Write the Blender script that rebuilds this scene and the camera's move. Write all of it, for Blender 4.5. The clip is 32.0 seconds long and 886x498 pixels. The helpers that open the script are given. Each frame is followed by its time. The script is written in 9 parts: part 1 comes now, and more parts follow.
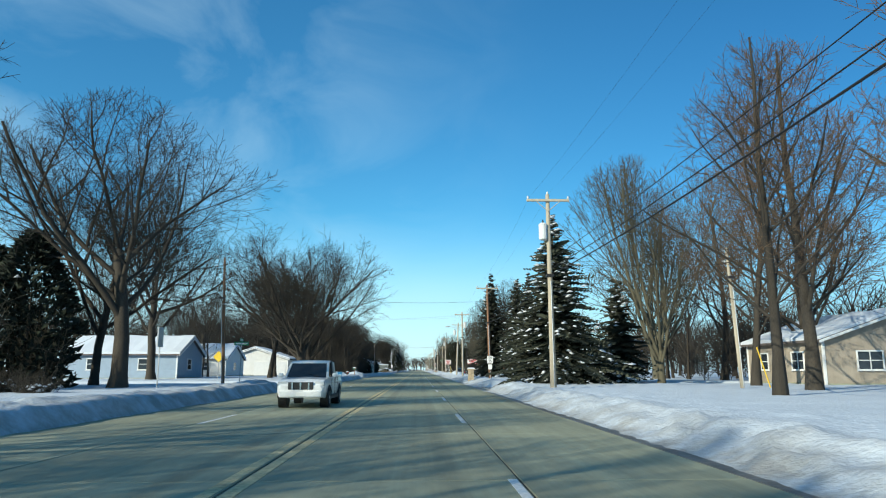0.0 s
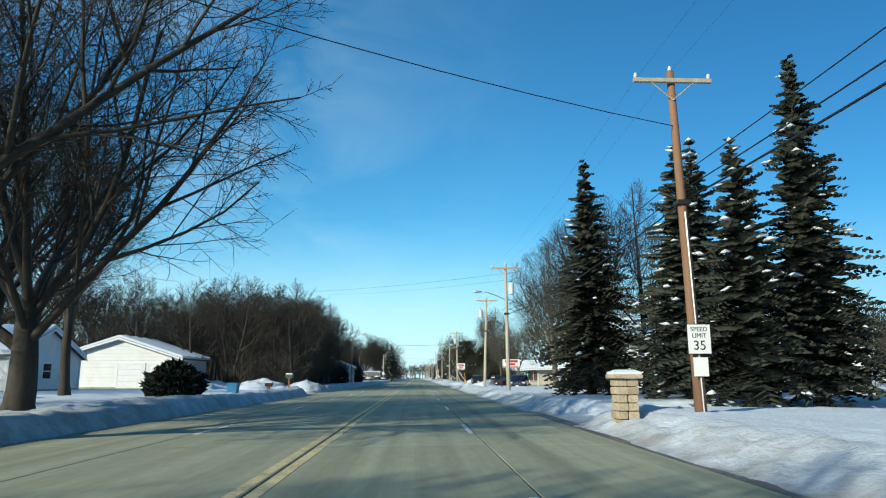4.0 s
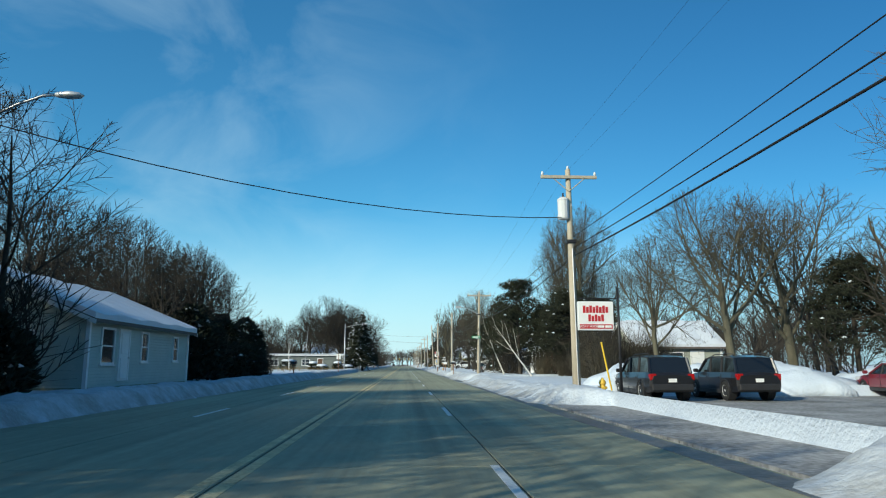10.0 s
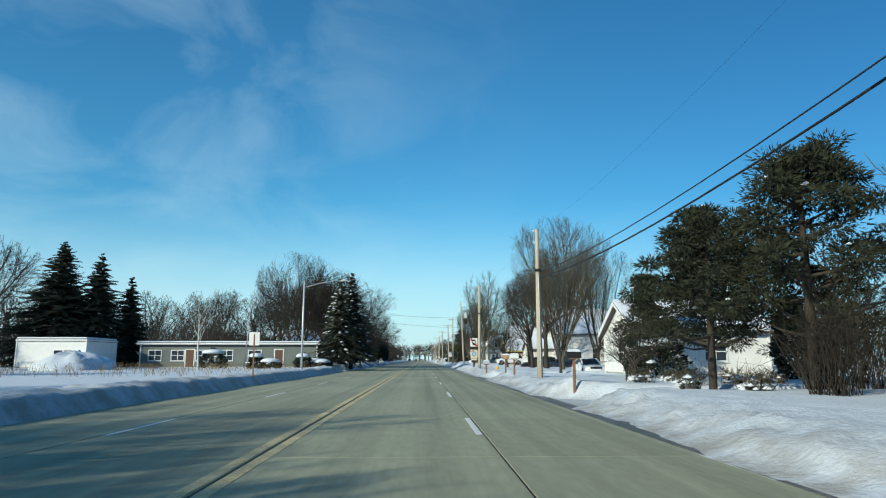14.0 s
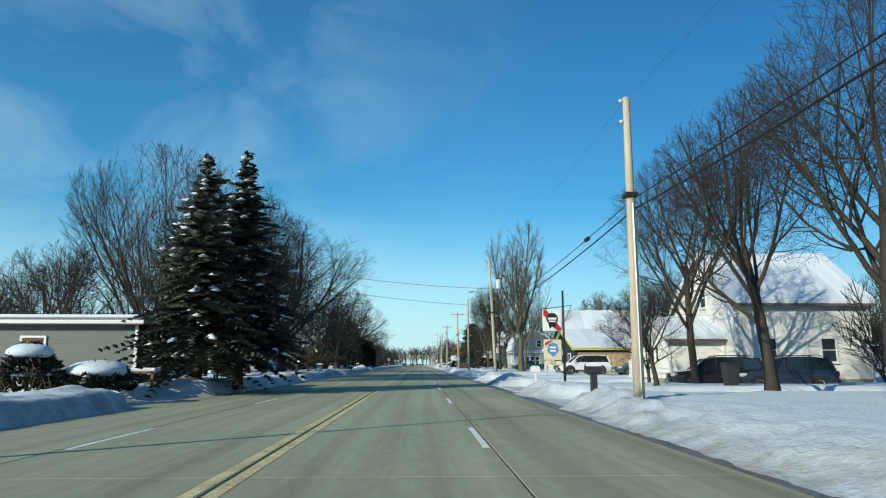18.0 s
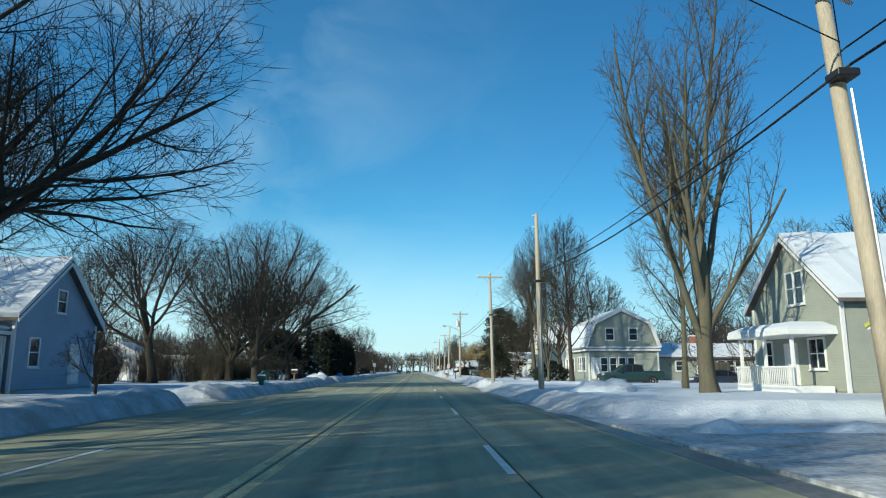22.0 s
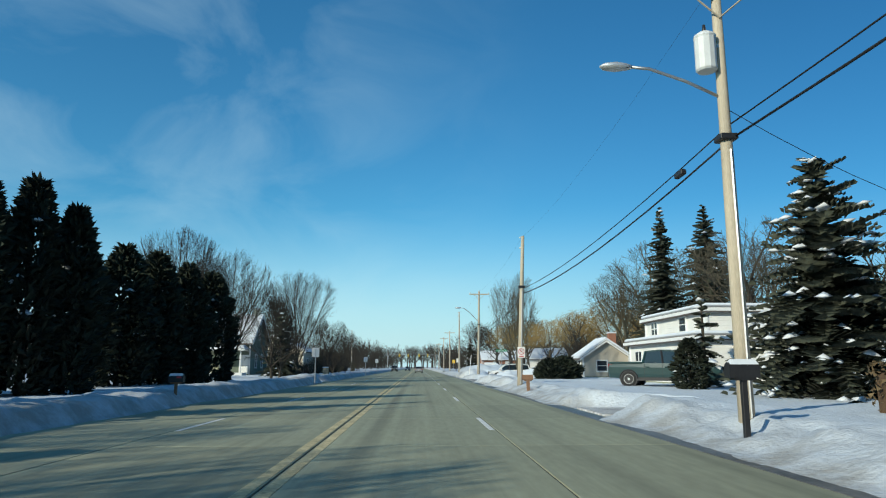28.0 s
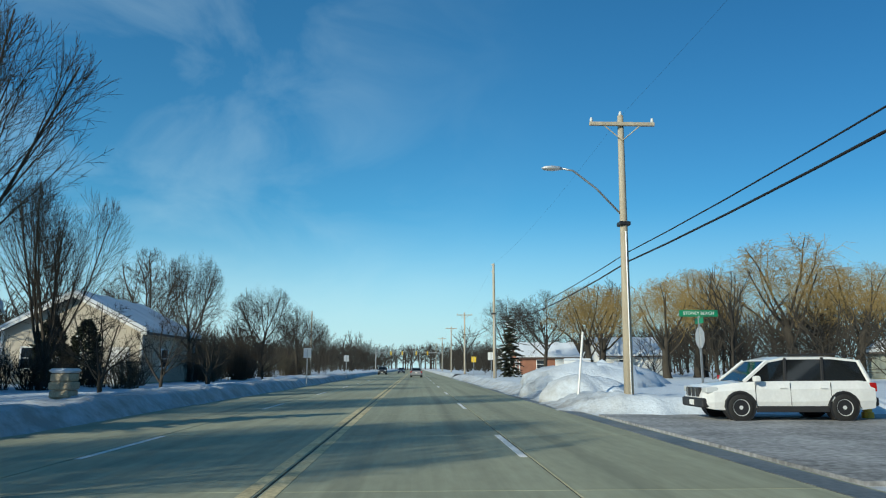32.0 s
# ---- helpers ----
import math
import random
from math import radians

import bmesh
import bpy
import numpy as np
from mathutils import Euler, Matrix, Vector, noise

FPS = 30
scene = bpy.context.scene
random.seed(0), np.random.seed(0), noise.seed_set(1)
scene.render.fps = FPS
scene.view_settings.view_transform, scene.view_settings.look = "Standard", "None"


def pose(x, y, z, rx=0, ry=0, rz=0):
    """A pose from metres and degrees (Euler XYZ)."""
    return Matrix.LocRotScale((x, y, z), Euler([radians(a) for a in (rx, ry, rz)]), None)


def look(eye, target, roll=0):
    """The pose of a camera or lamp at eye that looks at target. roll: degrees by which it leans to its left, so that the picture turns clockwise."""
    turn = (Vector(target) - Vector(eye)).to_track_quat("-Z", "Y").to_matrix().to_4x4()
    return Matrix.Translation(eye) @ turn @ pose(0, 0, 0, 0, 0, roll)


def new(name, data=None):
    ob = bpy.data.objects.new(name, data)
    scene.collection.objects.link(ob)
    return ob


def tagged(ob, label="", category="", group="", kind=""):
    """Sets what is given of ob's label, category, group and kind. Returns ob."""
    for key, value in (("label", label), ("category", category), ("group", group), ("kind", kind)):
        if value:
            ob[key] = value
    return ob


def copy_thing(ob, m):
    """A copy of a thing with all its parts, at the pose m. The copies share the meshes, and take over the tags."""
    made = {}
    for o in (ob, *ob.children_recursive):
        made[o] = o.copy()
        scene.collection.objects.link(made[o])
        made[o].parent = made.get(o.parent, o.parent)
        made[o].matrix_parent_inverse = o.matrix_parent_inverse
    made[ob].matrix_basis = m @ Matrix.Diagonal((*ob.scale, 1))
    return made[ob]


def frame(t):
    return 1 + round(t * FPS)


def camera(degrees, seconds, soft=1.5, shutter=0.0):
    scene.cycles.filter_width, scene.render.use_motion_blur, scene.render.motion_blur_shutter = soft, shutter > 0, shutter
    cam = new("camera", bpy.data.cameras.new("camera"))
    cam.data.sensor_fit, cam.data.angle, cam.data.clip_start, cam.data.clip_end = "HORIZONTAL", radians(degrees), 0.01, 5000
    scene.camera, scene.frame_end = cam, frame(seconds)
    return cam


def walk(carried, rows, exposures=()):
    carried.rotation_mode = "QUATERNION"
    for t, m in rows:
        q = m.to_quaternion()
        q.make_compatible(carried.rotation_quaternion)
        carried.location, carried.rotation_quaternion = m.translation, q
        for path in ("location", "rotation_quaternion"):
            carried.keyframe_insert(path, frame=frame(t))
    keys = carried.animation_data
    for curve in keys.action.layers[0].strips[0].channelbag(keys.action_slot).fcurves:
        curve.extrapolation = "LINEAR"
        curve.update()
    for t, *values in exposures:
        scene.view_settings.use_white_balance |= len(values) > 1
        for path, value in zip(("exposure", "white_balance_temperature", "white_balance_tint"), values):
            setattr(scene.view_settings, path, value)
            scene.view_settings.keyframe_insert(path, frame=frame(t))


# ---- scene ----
cam = camera(66.32, 32.0, soft=1.15)
walk(cam, [
    (0.0, pose(2.295, 4.259, 1.413, 100.089, 0, -2.004)),
    (0.5, pose(2.314, 10.545, 1.413, 100.043, 0, -1.844)),
    (1.0, pose(2.333, 16.886, 1.413, 99.973, 0, -1.866)),
    (1.5, pose(2.351, 23.292, 1.413, 100.121, 0, -2.008)),
    (2.0, pose(2.362, 29.779, 1.413, 100.195, 0, -2.102)),
    (2.5, pose(2.341, 36.372, 1.413, 99.994, 0, -1.999)),
    (4.5, pose(2.039, 64.986, 1.413, 100.886, 0, -2.287)),
    (5.0, pose(1.992, 72.327, 1.413, 100.287, 0, -2.559)),
    (5.5, pose(1.969, 79.826, 1.413, 100.237, 0, -2.967)),
    (6.0, pose(1.963, 87.465, 1.413, 100.233, 0, -3.286)),
    (6.5, pose(1.956, 95.195, 1.413, 100.216, 0, -3.357)),
    (7.0, pose(1.969, 102.920, 1.413, 100.085, 0, -3.593)),
    (7.5, pose(2.000, 110.628, 1.413, 99.916, 0, -3.412)),
    (8.0, pose(2.033, 118.308, 1.413, 99.800, 0, -3.295)),
    (8.5, pose(2.070, 125.932, 1.413, 99.773, 0, -3.005)),
    (9.0, pose(2.115, 133.474, 1.413, 99.721, 0, -3.011)),
    (9.5, pose(2.174, 140.928, 1.413, 99.710, 0, -2.968)),
    (10.0, pose(2.243, 148.329, 1.413, 99.679, 0, -3.156)),
    (10.5, pose(2.337, 155.671, 1.413, 99.737, 0, -3.161)),
    (11.0, pose(2.462, 162.952, 1.413, 99.845, 0, -3.077)),
    (11.5, pose(2.569, 170.240, 1.413, 99.557, 0, -2.612)),
    (12.0, pose(2.625, 177.569, 1.413, 99.532, 0, -2.310)),
    (12.5, pose(2.625, 184.943, 1.413, 99.341, 0, -2.032)),
    (13.0, pose(2.582, 192.336, 1.413, 99.245, 0, -1.766)),
    (13.5, pose(2.503, 199.746, 1.413, 99.280, 0, -1.722)),
    (14.0, pose(2.435, 207.158, 1.413, 99.249, 0, -1.695)),
    (14.5, pose(2.386, 214.511, 1.413, 99.270, 0, -1.756)),
    (16.5, pose(2.304, 241.742, 1.413, 99.423, 0, -1.885)),
    (17.0, pose(2.310, 248.301, 1.413, 99.470, 0, -2.013)),
    (17.5, pose(2.336, 254.733, 1.413, 99.651, 0, -1.976)),
    (18.0, pose(2.373, 261.142, 1.413, 99.615, 0, -1.921)),
    (18.5, pose(2.412, 267.599, 1.413, 99.875, 0, -1.876)),
    (19.0, pose(2.435, 274.135, 1.413, 100.021, 0, -1.820)),
    (19.5, pose(2.407, 280.817, 1.413, 99.972, 0, -2.217)),
    (20.0, pose(2.353, 287.627, 1.413, 99.597, 0, -2.147)),
    (20.5, pose(2.294, 294.545, 1.413, 99.614, 0, -2.055)),
    (21.0, pose(2.236, 301.588, 1.413, 99.969, 0, -2.330)),
    (21.5, pose(2.198, 308.738, 1.413, 100.107, 0, -2.295)),
    (22.0, pose(2.184, 315.977, 1.413, 100.183, 0, -2.174)),
    (22.5, pose(2.190, 323.328, 1.413, 100.289, 0, -2.247)),
    (23.0, pose(2.204, 330.781, 1.413, 100.216, 0, -2.226)),
    (23.5, pose(2.213, 338.241, 1.413, 99.985, 0, -1.932)),
    (24.0, pose(2.207, 345.612, 1.413, 99.893, 0, -1.946)),
    (24.5, pose(2.175, 352.902, 1.413, 100.037, 0, -1.930)),
    (26.5, pose(1.926, 381.110, 1.413, 99.960, 0, -2.253)),
    (27.0, pose(1.879, 388.134, 1.413, 99.829, 0, -2.081)),
    (27.5, pose(1.856, 395.142, 1.413, 99.805, 0, -2.153)),
    (28.0, pose(1.850, 402.157, 1.413, 99.850, 0, -2.034)),
    (28.5, pose(1.835, 409.186, 1.413, 99.649, 0, -2.061)),
    (29.0, pose(1.817, 416.253, 1.413, 99.217, 0, -2.215)),
    (29.5, pose(1.805, 423.360, 1.413, 99.160, 0, -2.163)),
    (30.0, pose(1.793, 430.476, 1.413, 99.325, 0, -2.250)),
    (30.5, pose(1.776, 437.588, 1.413, 99.506, 0, -2.365)),
    (31.0, pose(1.755, 444.738, 1.413, 99.624, 0, -2.350)),
    (31.5, pose(1.754, 451.993, 1.413, 99.657, 0, -2.277)),
    (32.0, pose(1.765, 459.335, 1.413, 99.950, 0, -2.297)),
], exposures=[(0.0, 0.15, 6500, 5), (5.0, 0.13, 6500, 5), (7.0, 0.06, 6500, 5), (9.5, 0.0, 6500, 5), (13.0, -0.06, 6500, 5), (17.0, -0.06, 6500, 5), (21.0, -0.02, 6500, 5), (24.0, 0.10, 6500, 5), (27.0, -0.10, 6500, 5), (29.0, -0.20, 6500, 5), (32.0, -0.18, 6500, 5)])

# world: clear winter sky with thin cirrus, low sun over the far side of the road
SUN_AZ, SUN_EL = radians(229.0), radians(24.0)
world = bpy.data.worlds.new("winter_sky")
scene.world = world
world.use_nodes = True
wn, wl = world.node_tree.nodes, world.node_tree.links
wn.clear()
w_out = wn.new("ShaderNodeOutputWorld")
w_bg = wn.new("ShaderNodeBackground")
w_sky = wn.new("ShaderNodeTexSky")
w_sky.sky_type = "NISHITA"
w_sky.sun_disc = False
w_sky.sun_elevation = SUN_EL
w_sky.sun_rotation = SUN_AZ
w_sky.air_density, w_sky.dust_density, w_sky.ozone_density = 1.0, 0.15, 2.5
w_bg.inputs["Strength"].default_value = 0.148
w_co = wn.new("ShaderNodeTexCoord")
w_map = wn.new("ShaderNodeMapping")
w_map.inputs["Scale"].default_value = (2.4, 1.0, 4.2)
w_map.inputs["Rotation"].default_value = (0.0, -0.45, 0.35)
w_noise = wn.new("ShaderNodeTexNoise")
w_noise.inputs["Scale"].default_value = 1.9
w_noise.inputs["Detail"].default_value = 7.0
w_noise.inputs["Roughness"].default_value = 0.55
w_noise.inputs["Distortion"].default_value = 0.7
w_ramp = wn.new("ShaderNodeValToRGB")
w_ramp.color_ramp.elements[0].position = 0.40
w_ramp.color_ramp.elements[0].color = (0, 0, 0, 1)
w_ramp.color_ramp.elements[1].position = 0.85
w_ramp.color_ramp.elements[1].color = (0.32, 0.32, 0.32, 1)
w_mix = wn.new("ShaderNodeMix")
w_mix.data_type = "RGBA"
w_mix.inputs["B"].default_value = (5.0, 6.6, 7.2, 1)
wl.new(w_co.outputs["Generated"], w_map.inputs["Vector"])
wl.new(w_map.outputs["Vector"], w_noise.inputs["Vector"])
wl.new(w_noise.outputs["Fac"], w_ramp.inputs["Fac"])
# the veil lies over the western half of the sky; the east is clear and deeper
w_side = wn.new("ShaderNodeSeparateXYZ")
wl.new(w_co.outputs["Generated"], w_side.inputs[0])
w_west = wn.new("ShaderNodeMapRange")
w_west.interpolation_type = "SMOOTHSTEP"
w_west.inputs["From Min"].default_value, w_west.inputs["From Max"].default_value = -0.30, 0.22
w_west.inputs["To Min"].default_value, w_west.inputs["To Max"].default_value = 1.0, 0.0
wl.new(w_side.outputs["X"], w_west.inputs["Value"])
w_veil = wn.new("ShaderNodeMath")
w_veil.operation = "MULTIPLY"
wl.new(w_ramp.outputs["Color"], w_veil.inputs[0])
wl.new(w_west.outputs["Result"], w_veil.inputs[1])
wl.new(w_veil.outputs[0], w_mix.inputs["Factor"])
w_deep = wn.new("ShaderNodeMapRange")
w_deep.interpolation_type = "SMOOTHSTEP"
w_deep.inputs["From Min"].default_value, w_deep.inputs["From Max"].default_value = -0.15, 0.70
w_deep.inputs["To Min"].default_value, w_deep.inputs["To Max"].default_value = 0.0, 0.55
wl.new(w_side.outputs["X"], w_deep.inputs["Value"])
w_east = wn.new("ShaderNodeMix")
w_east.data_type, w_east.blend_type = "RGBA", "MULTIPLY"
w_east.inputs["B"].default_value = (0.30, 0.42, 0.56, 1)
wl.new(w_deep.outputs["Result"], w_east.inputs["Factor"])
w_tint = wn.new("ShaderNodeMix")
w_tint.data_type, w_tint.blend_type = "RGBA", "MULTIPLY"
w_tint.inputs["Factor"].default_value = 1.0
w_tint.inputs["B"].default_value = (0.50, 0.98, 1.04, 1)
w_hue = wn.new("ShaderNodeHueSaturation")
w_hue.inputs["Saturation"].default_value = 1.2
wl.new(w_sky.outputs["Color"], w_hue.inputs["Color"])
wl.new(w_hue.outputs["Color"], w_tint.inputs["A"])
# pale haze low over the horizon
w_sep = wn.new("ShaderNodeSeparateXYZ")
w_low = wn.new("ShaderNodeMapRange")
w_low.interpolation_type = "SMOOTHSTEP"
w_low.inputs["From Min"].default_value, w_low.inputs["From Max"].default_value = -0.02, 0.24
w_low.inputs["To Min"].default_value, w_low.inputs["To Max"].default_value = 0.85, 0.0
w_haze = wn.new("ShaderNodeMix")
w_haze.data_type = "RGBA"
w_haze.inputs["B"].default_value = (4.5, 5.9, 6.9, 1)
wl.new(w_co.outputs["Generated"], w_sep.inputs[0])
wl.new(w_sep.outputs["Z"], w_low.inputs["Value"])
wl.new(w_low.outputs["Result"], w_haze.inputs["Factor"])
wl.new(w_tint.outputs["Result"], w_haze.inputs["A"])
wl.new(w_haze.outputs["Result"], w_east.inputs["A"])
wl.new(w_east.outputs["Result"], w_mix.inputs["A"])
wl.new(w_mix.outputs["Result"], w_bg.inputs["Color"])
wl.new(w_bg.outputs["Background"], w_out.inputs["Surface"])

sun = new("sun", bpy.data.lights.new("sun", "SUN"))
sun.data.energy = 4.8
sun.data.angle = radians(0.5)
sun.data.color = (1.0, 0.945, 0.78)
# the sky's rotation runs clockwise from +y
s_dir = Vector((math.sin(SUN_AZ) * math.cos(SUN_EL), math.cos(SUN_AZ) * math.cos(SUN_EL), math.sin(SUN_EL)))
sun.matrix_world = look(s_dir * 100.0, (0, 0, 0))

# ---- materials ----
def mat(name, base, rough=0.8, metal=0.0, vary=0.25, scale=4.0, fine=40.0, bump=0.2, tint=None, world_space=False, rnd=0.0, spec=0.4, stretch=(1, 1, 1)):
    """A surface with variation at two scales, fine relief and, with rnd, a shift from object to object."""
    m = bpy.data.materials.new(name)
    m.use_nodes = True
    n, l = m.node_tree.nodes, m.node_tree.links
    b = n["Principled BSDF"]
    b.inputs["Roughness"].default_value = rough
    b.inputs["Metallic"].default_value = metal
    b.inputs["Specular IOR Level"].default_value = spec
    if world_space:
        co = n.new("ShaderNodeNewGeometry").outputs["Position"]
    else:
        co = n.new("ShaderNodeTexCoord").outputs["Object"]
    mp = n.new("ShaderNodeMapping")
    mp.inputs["Scale"].default_value = stretch
    l.new(co, mp.inputs["Vector"])
    co = mp.outputs["Vector"]
    big, small = n.new("ShaderNodeTexNoise"), n.new("ShaderNodeTexNoise")
    for t, s, d in ((big, scale, 4.0), (small, fine, 3.0)):
        t.inputs["Scale"].default_value = s
        t.inputs["Detail"].default_value = d
        l.new(co, t.inputs["Vector"])
    add = n.new("ShaderNodeMath")
    add.operation = "MULTIPLY_ADD"
    add.inputs[1].default_value = 0.5
    l.new(small.outputs["Fac"], add.inputs[0])
    half = n.new("ShaderNodeMath")
    half.operation = "MULTIPLY"
    half.inputs[1].default_value = 0.5
    l.new(big.outputs["Fac"], half.inputs[0])
    l.new(half.outputs[0], add.inputs[2])
    ramp = n.new("ShaderNodeValToRGB")
    lo = [c * (1 - vary) for c in base]
    hi = tint or [min(1.0, c * (1 + vary)) for c in base]
    ramp.color_ramp.elements[0].position, ramp.color_ramp.elements[1].position = 0.32, 0.68
    ramp.color_ramp.elements[0].color, ramp.color_ramp.elements[1].color = (*lo, 1), (*hi, 1)
    l.new(add.outputs[0], ramp.inputs["Fac"])
    col = ramp.outputs["Color"]
    if rnd:
        info, hsv, mr = n.new("ShaderNodeObjectInfo"), n.new("ShaderNodeHueSaturation"), n.new("ShaderNodeMapRange")
        mr.inputs["To Min"].default_value, mr.inputs["To Max"].default_value = 1 - rnd, 1 + rnd
        l.new(info.outputs["Random"], mr.inputs["Value"])
        l.new(mr.outputs["Result"], hsv.inputs["Value"])
        l.new(col, hsv.inputs["Color"])
        col = hsv.outputs["Color"]
    l.new(col, b.inputs["Base Color"])
    if bump:
        bp = n.new("ShaderNodeBump")
        bp.inputs["Strength"].default_value = bump
        bp.inputs["Distance"].default_value = 0.02
        l.new(add.outputs[0], bp.inputs["Height"])
        l.new(bp.outputs["Normal"], b.inputs["Normal"])
    return m


def siding(name, base, step=0.13, vary=0.1, upright=False):
    """Painted lap siding: boards of that height with a shadow-making relief."""
    m = mat(name, base, 0.65, vary=vary, scale=1.2, fine=25.0, bump=0.0)
    n, l = m.node_tree.nodes, m.node_tree.links
    geo, sep = n.new("ShaderNodeTexCoord"), n.new("ShaderNodeSeparateXYZ")
    l.new(geo.outputs["Object"], sep.inputs[0])
    mod = n.new("ShaderNodeMath")
    mod.operation = "FRACT"
    div = n.new("ShaderNodeMath")
    div.operation = "DIVIDE"
    div.inputs[1].default_value = -step if not upright else step
    if upright:
        both = n.new("ShaderNodeMath")
        l.new(sep.outputs["X"], both.inputs[0])
        l.new(sep.outputs["Y"], both.inputs[1])
        l.new(both.outputs[0], div.inputs[0])
    else:
        l.new(sep.outputs["Z"], div.inputs[0])
    l.new(div.outputs[0], mod.inputs[0])
    bp = n.new("ShaderNodeBump")
    bp.inputs["Strength"].default_value = 0.8
    bp.inputs["Distance"].default_value = 0.03
    l.new(mod.outputs[0], bp.inputs["Height"])
    l.new(bp.outputs["Normal"], n["Principled BSDF"].inputs["Normal"])
    return m


def glass(name, base=(0.03, 0.04, 0.05)):
    m = bpy.data.materials.new(name)
    m.use_nodes = True
    b = m.node_tree.nodes["Principled BSDF"]
    b.inputs["Base Color"].default_value = (*base, 1)
    b.inputs["Roughness"].default_value = 0.06
    b.inputs["Specular IOR Level"].default_value = 0.8
    return m


def paint(name, base, rough=0.3, coat=0.6):
    m = mat(name, base, rough, vary=0.08, scale=2.0, fine=12.0, bump=0.0)
    m.node_tree.nodes["Principled BSDF"].inputs["Coat Weight"].default_value = coat
    return m


SNOW = mat("snow", (0.585, 0.64, 0.70), 0.75, vary=0.06, scale=0.9, fine=9.0, bump=0.9, world_space=True, spec=0.2)
SNOW_CAP = mat("snow_cap", (0.655, 0.69, 0.735), 0.75, vary=0.05, scale=1.2, fine=9.0, bump=0.4, spec=0.2)


def dirty_near_road(m, grime):
    """Road grime spread into the snow beside the carriageway, thinning out over a metre."""
    n, l = m.node_tree.nodes, m.node_tree.links
    b = n["Principled BSDF"]
    src = b.inputs["Base Color"].links[0].from_socket
    geo, sep, ab = n.new("ShaderNodeNewGeometry"), n.new("ShaderNodeSeparateXYZ"), n.new("ShaderNodeMath")
    l.new(geo.outputs["Position"], sep.inputs[0])
    ab.operation = "ABSOLUTE"
    l.new(sep.outputs["X"], ab.inputs[0])
    ns = n.new("ShaderNodeTexNoise")
    ns.inputs["Scale"].default_value, ns.inputs["Detail"].default_value, ns.inputs["Roughness"].default_value = 0.9, 8.0, 0.7
    l.new(geo.outputs["Position"], ns.inputs["Vector"])
    mr = n.new("ShaderNodeMapRange")
    mr.inputs["From Min"].default_value, mr.inputs["From Max"].default_value = 6.5, 9.4
    mr.inputs["To Min"].default_value, mr.inputs["To Max"].default_value = 1.35, 0.0
    l.new(ab.outputs[0], mr.inputs["Value"])
    mu = n.new("ShaderNodeMath")
    mu.operation = "MULTIPLY"
    cr = n.new("ShaderNodeValToRGB")
    cr.color_ramp.elements[0].position, cr.color_ramp.elements[1].position = 0.30, 0.62
    l.new(ns.outputs["Fac"], cr.inputs["Fac"])
    l.new(mr.outputs["Result"], mu.inputs[0])
    l.new(cr.outputs["Color"], mu.inputs[1])
    mx = n.new("ShaderNodeMix")
    mx.data_type = "RGBA"
    mx.inputs["B"].default_value = (*grime, 1)
    l.new(mu.outputs[0], mx.inputs["Factor"])
    l.new(src, mx.inputs["A"])
    l.new(mx.outputs["Result"], b.inputs["Base Color"])


SNOW.node_tree.nodes["Bump"].inputs["Distance"].default_value = 0.07
dirty_near_road(SNOW, (0.33, 0.325, 0.31))
SLUSH = mat("dirty_snow", (0.34, 0.34, 0.33), 0.9, vary=0.5, scale=0.7, fine=6.0, bump=0.5, tint=(0.74, 0.74, 0.74), world_space=True)
CONCRETE = mat("road_concrete", (0.292, 0.296, 0.205), 0.85, vary=0.14, scale=0.35, fine=7.0, bump=0.1, world_space=True, rnd=0.07, stretch=(1.0, 0.25, 1.0))
WET = mat("wet_grit", (0.10, 0.097, 0.086), 0.45, vary=0.5, scale=0.8, fine=9.0, bump=0.4, world_space=True, tint=(0.20, 0.195, 0.18))
JOINT = mat("joint_tar", (0.035, 0.033, 0.03), 0.8, vary=0.4, scale=2.0)
ASPHALT = mat("asphalt", (0.17, 0.17, 0.165), 0.9, vary=0.45, scale=0.6, fine=7.0, bump=0.3, tint=(0.44, 0.44, 0.44), world_space=True)


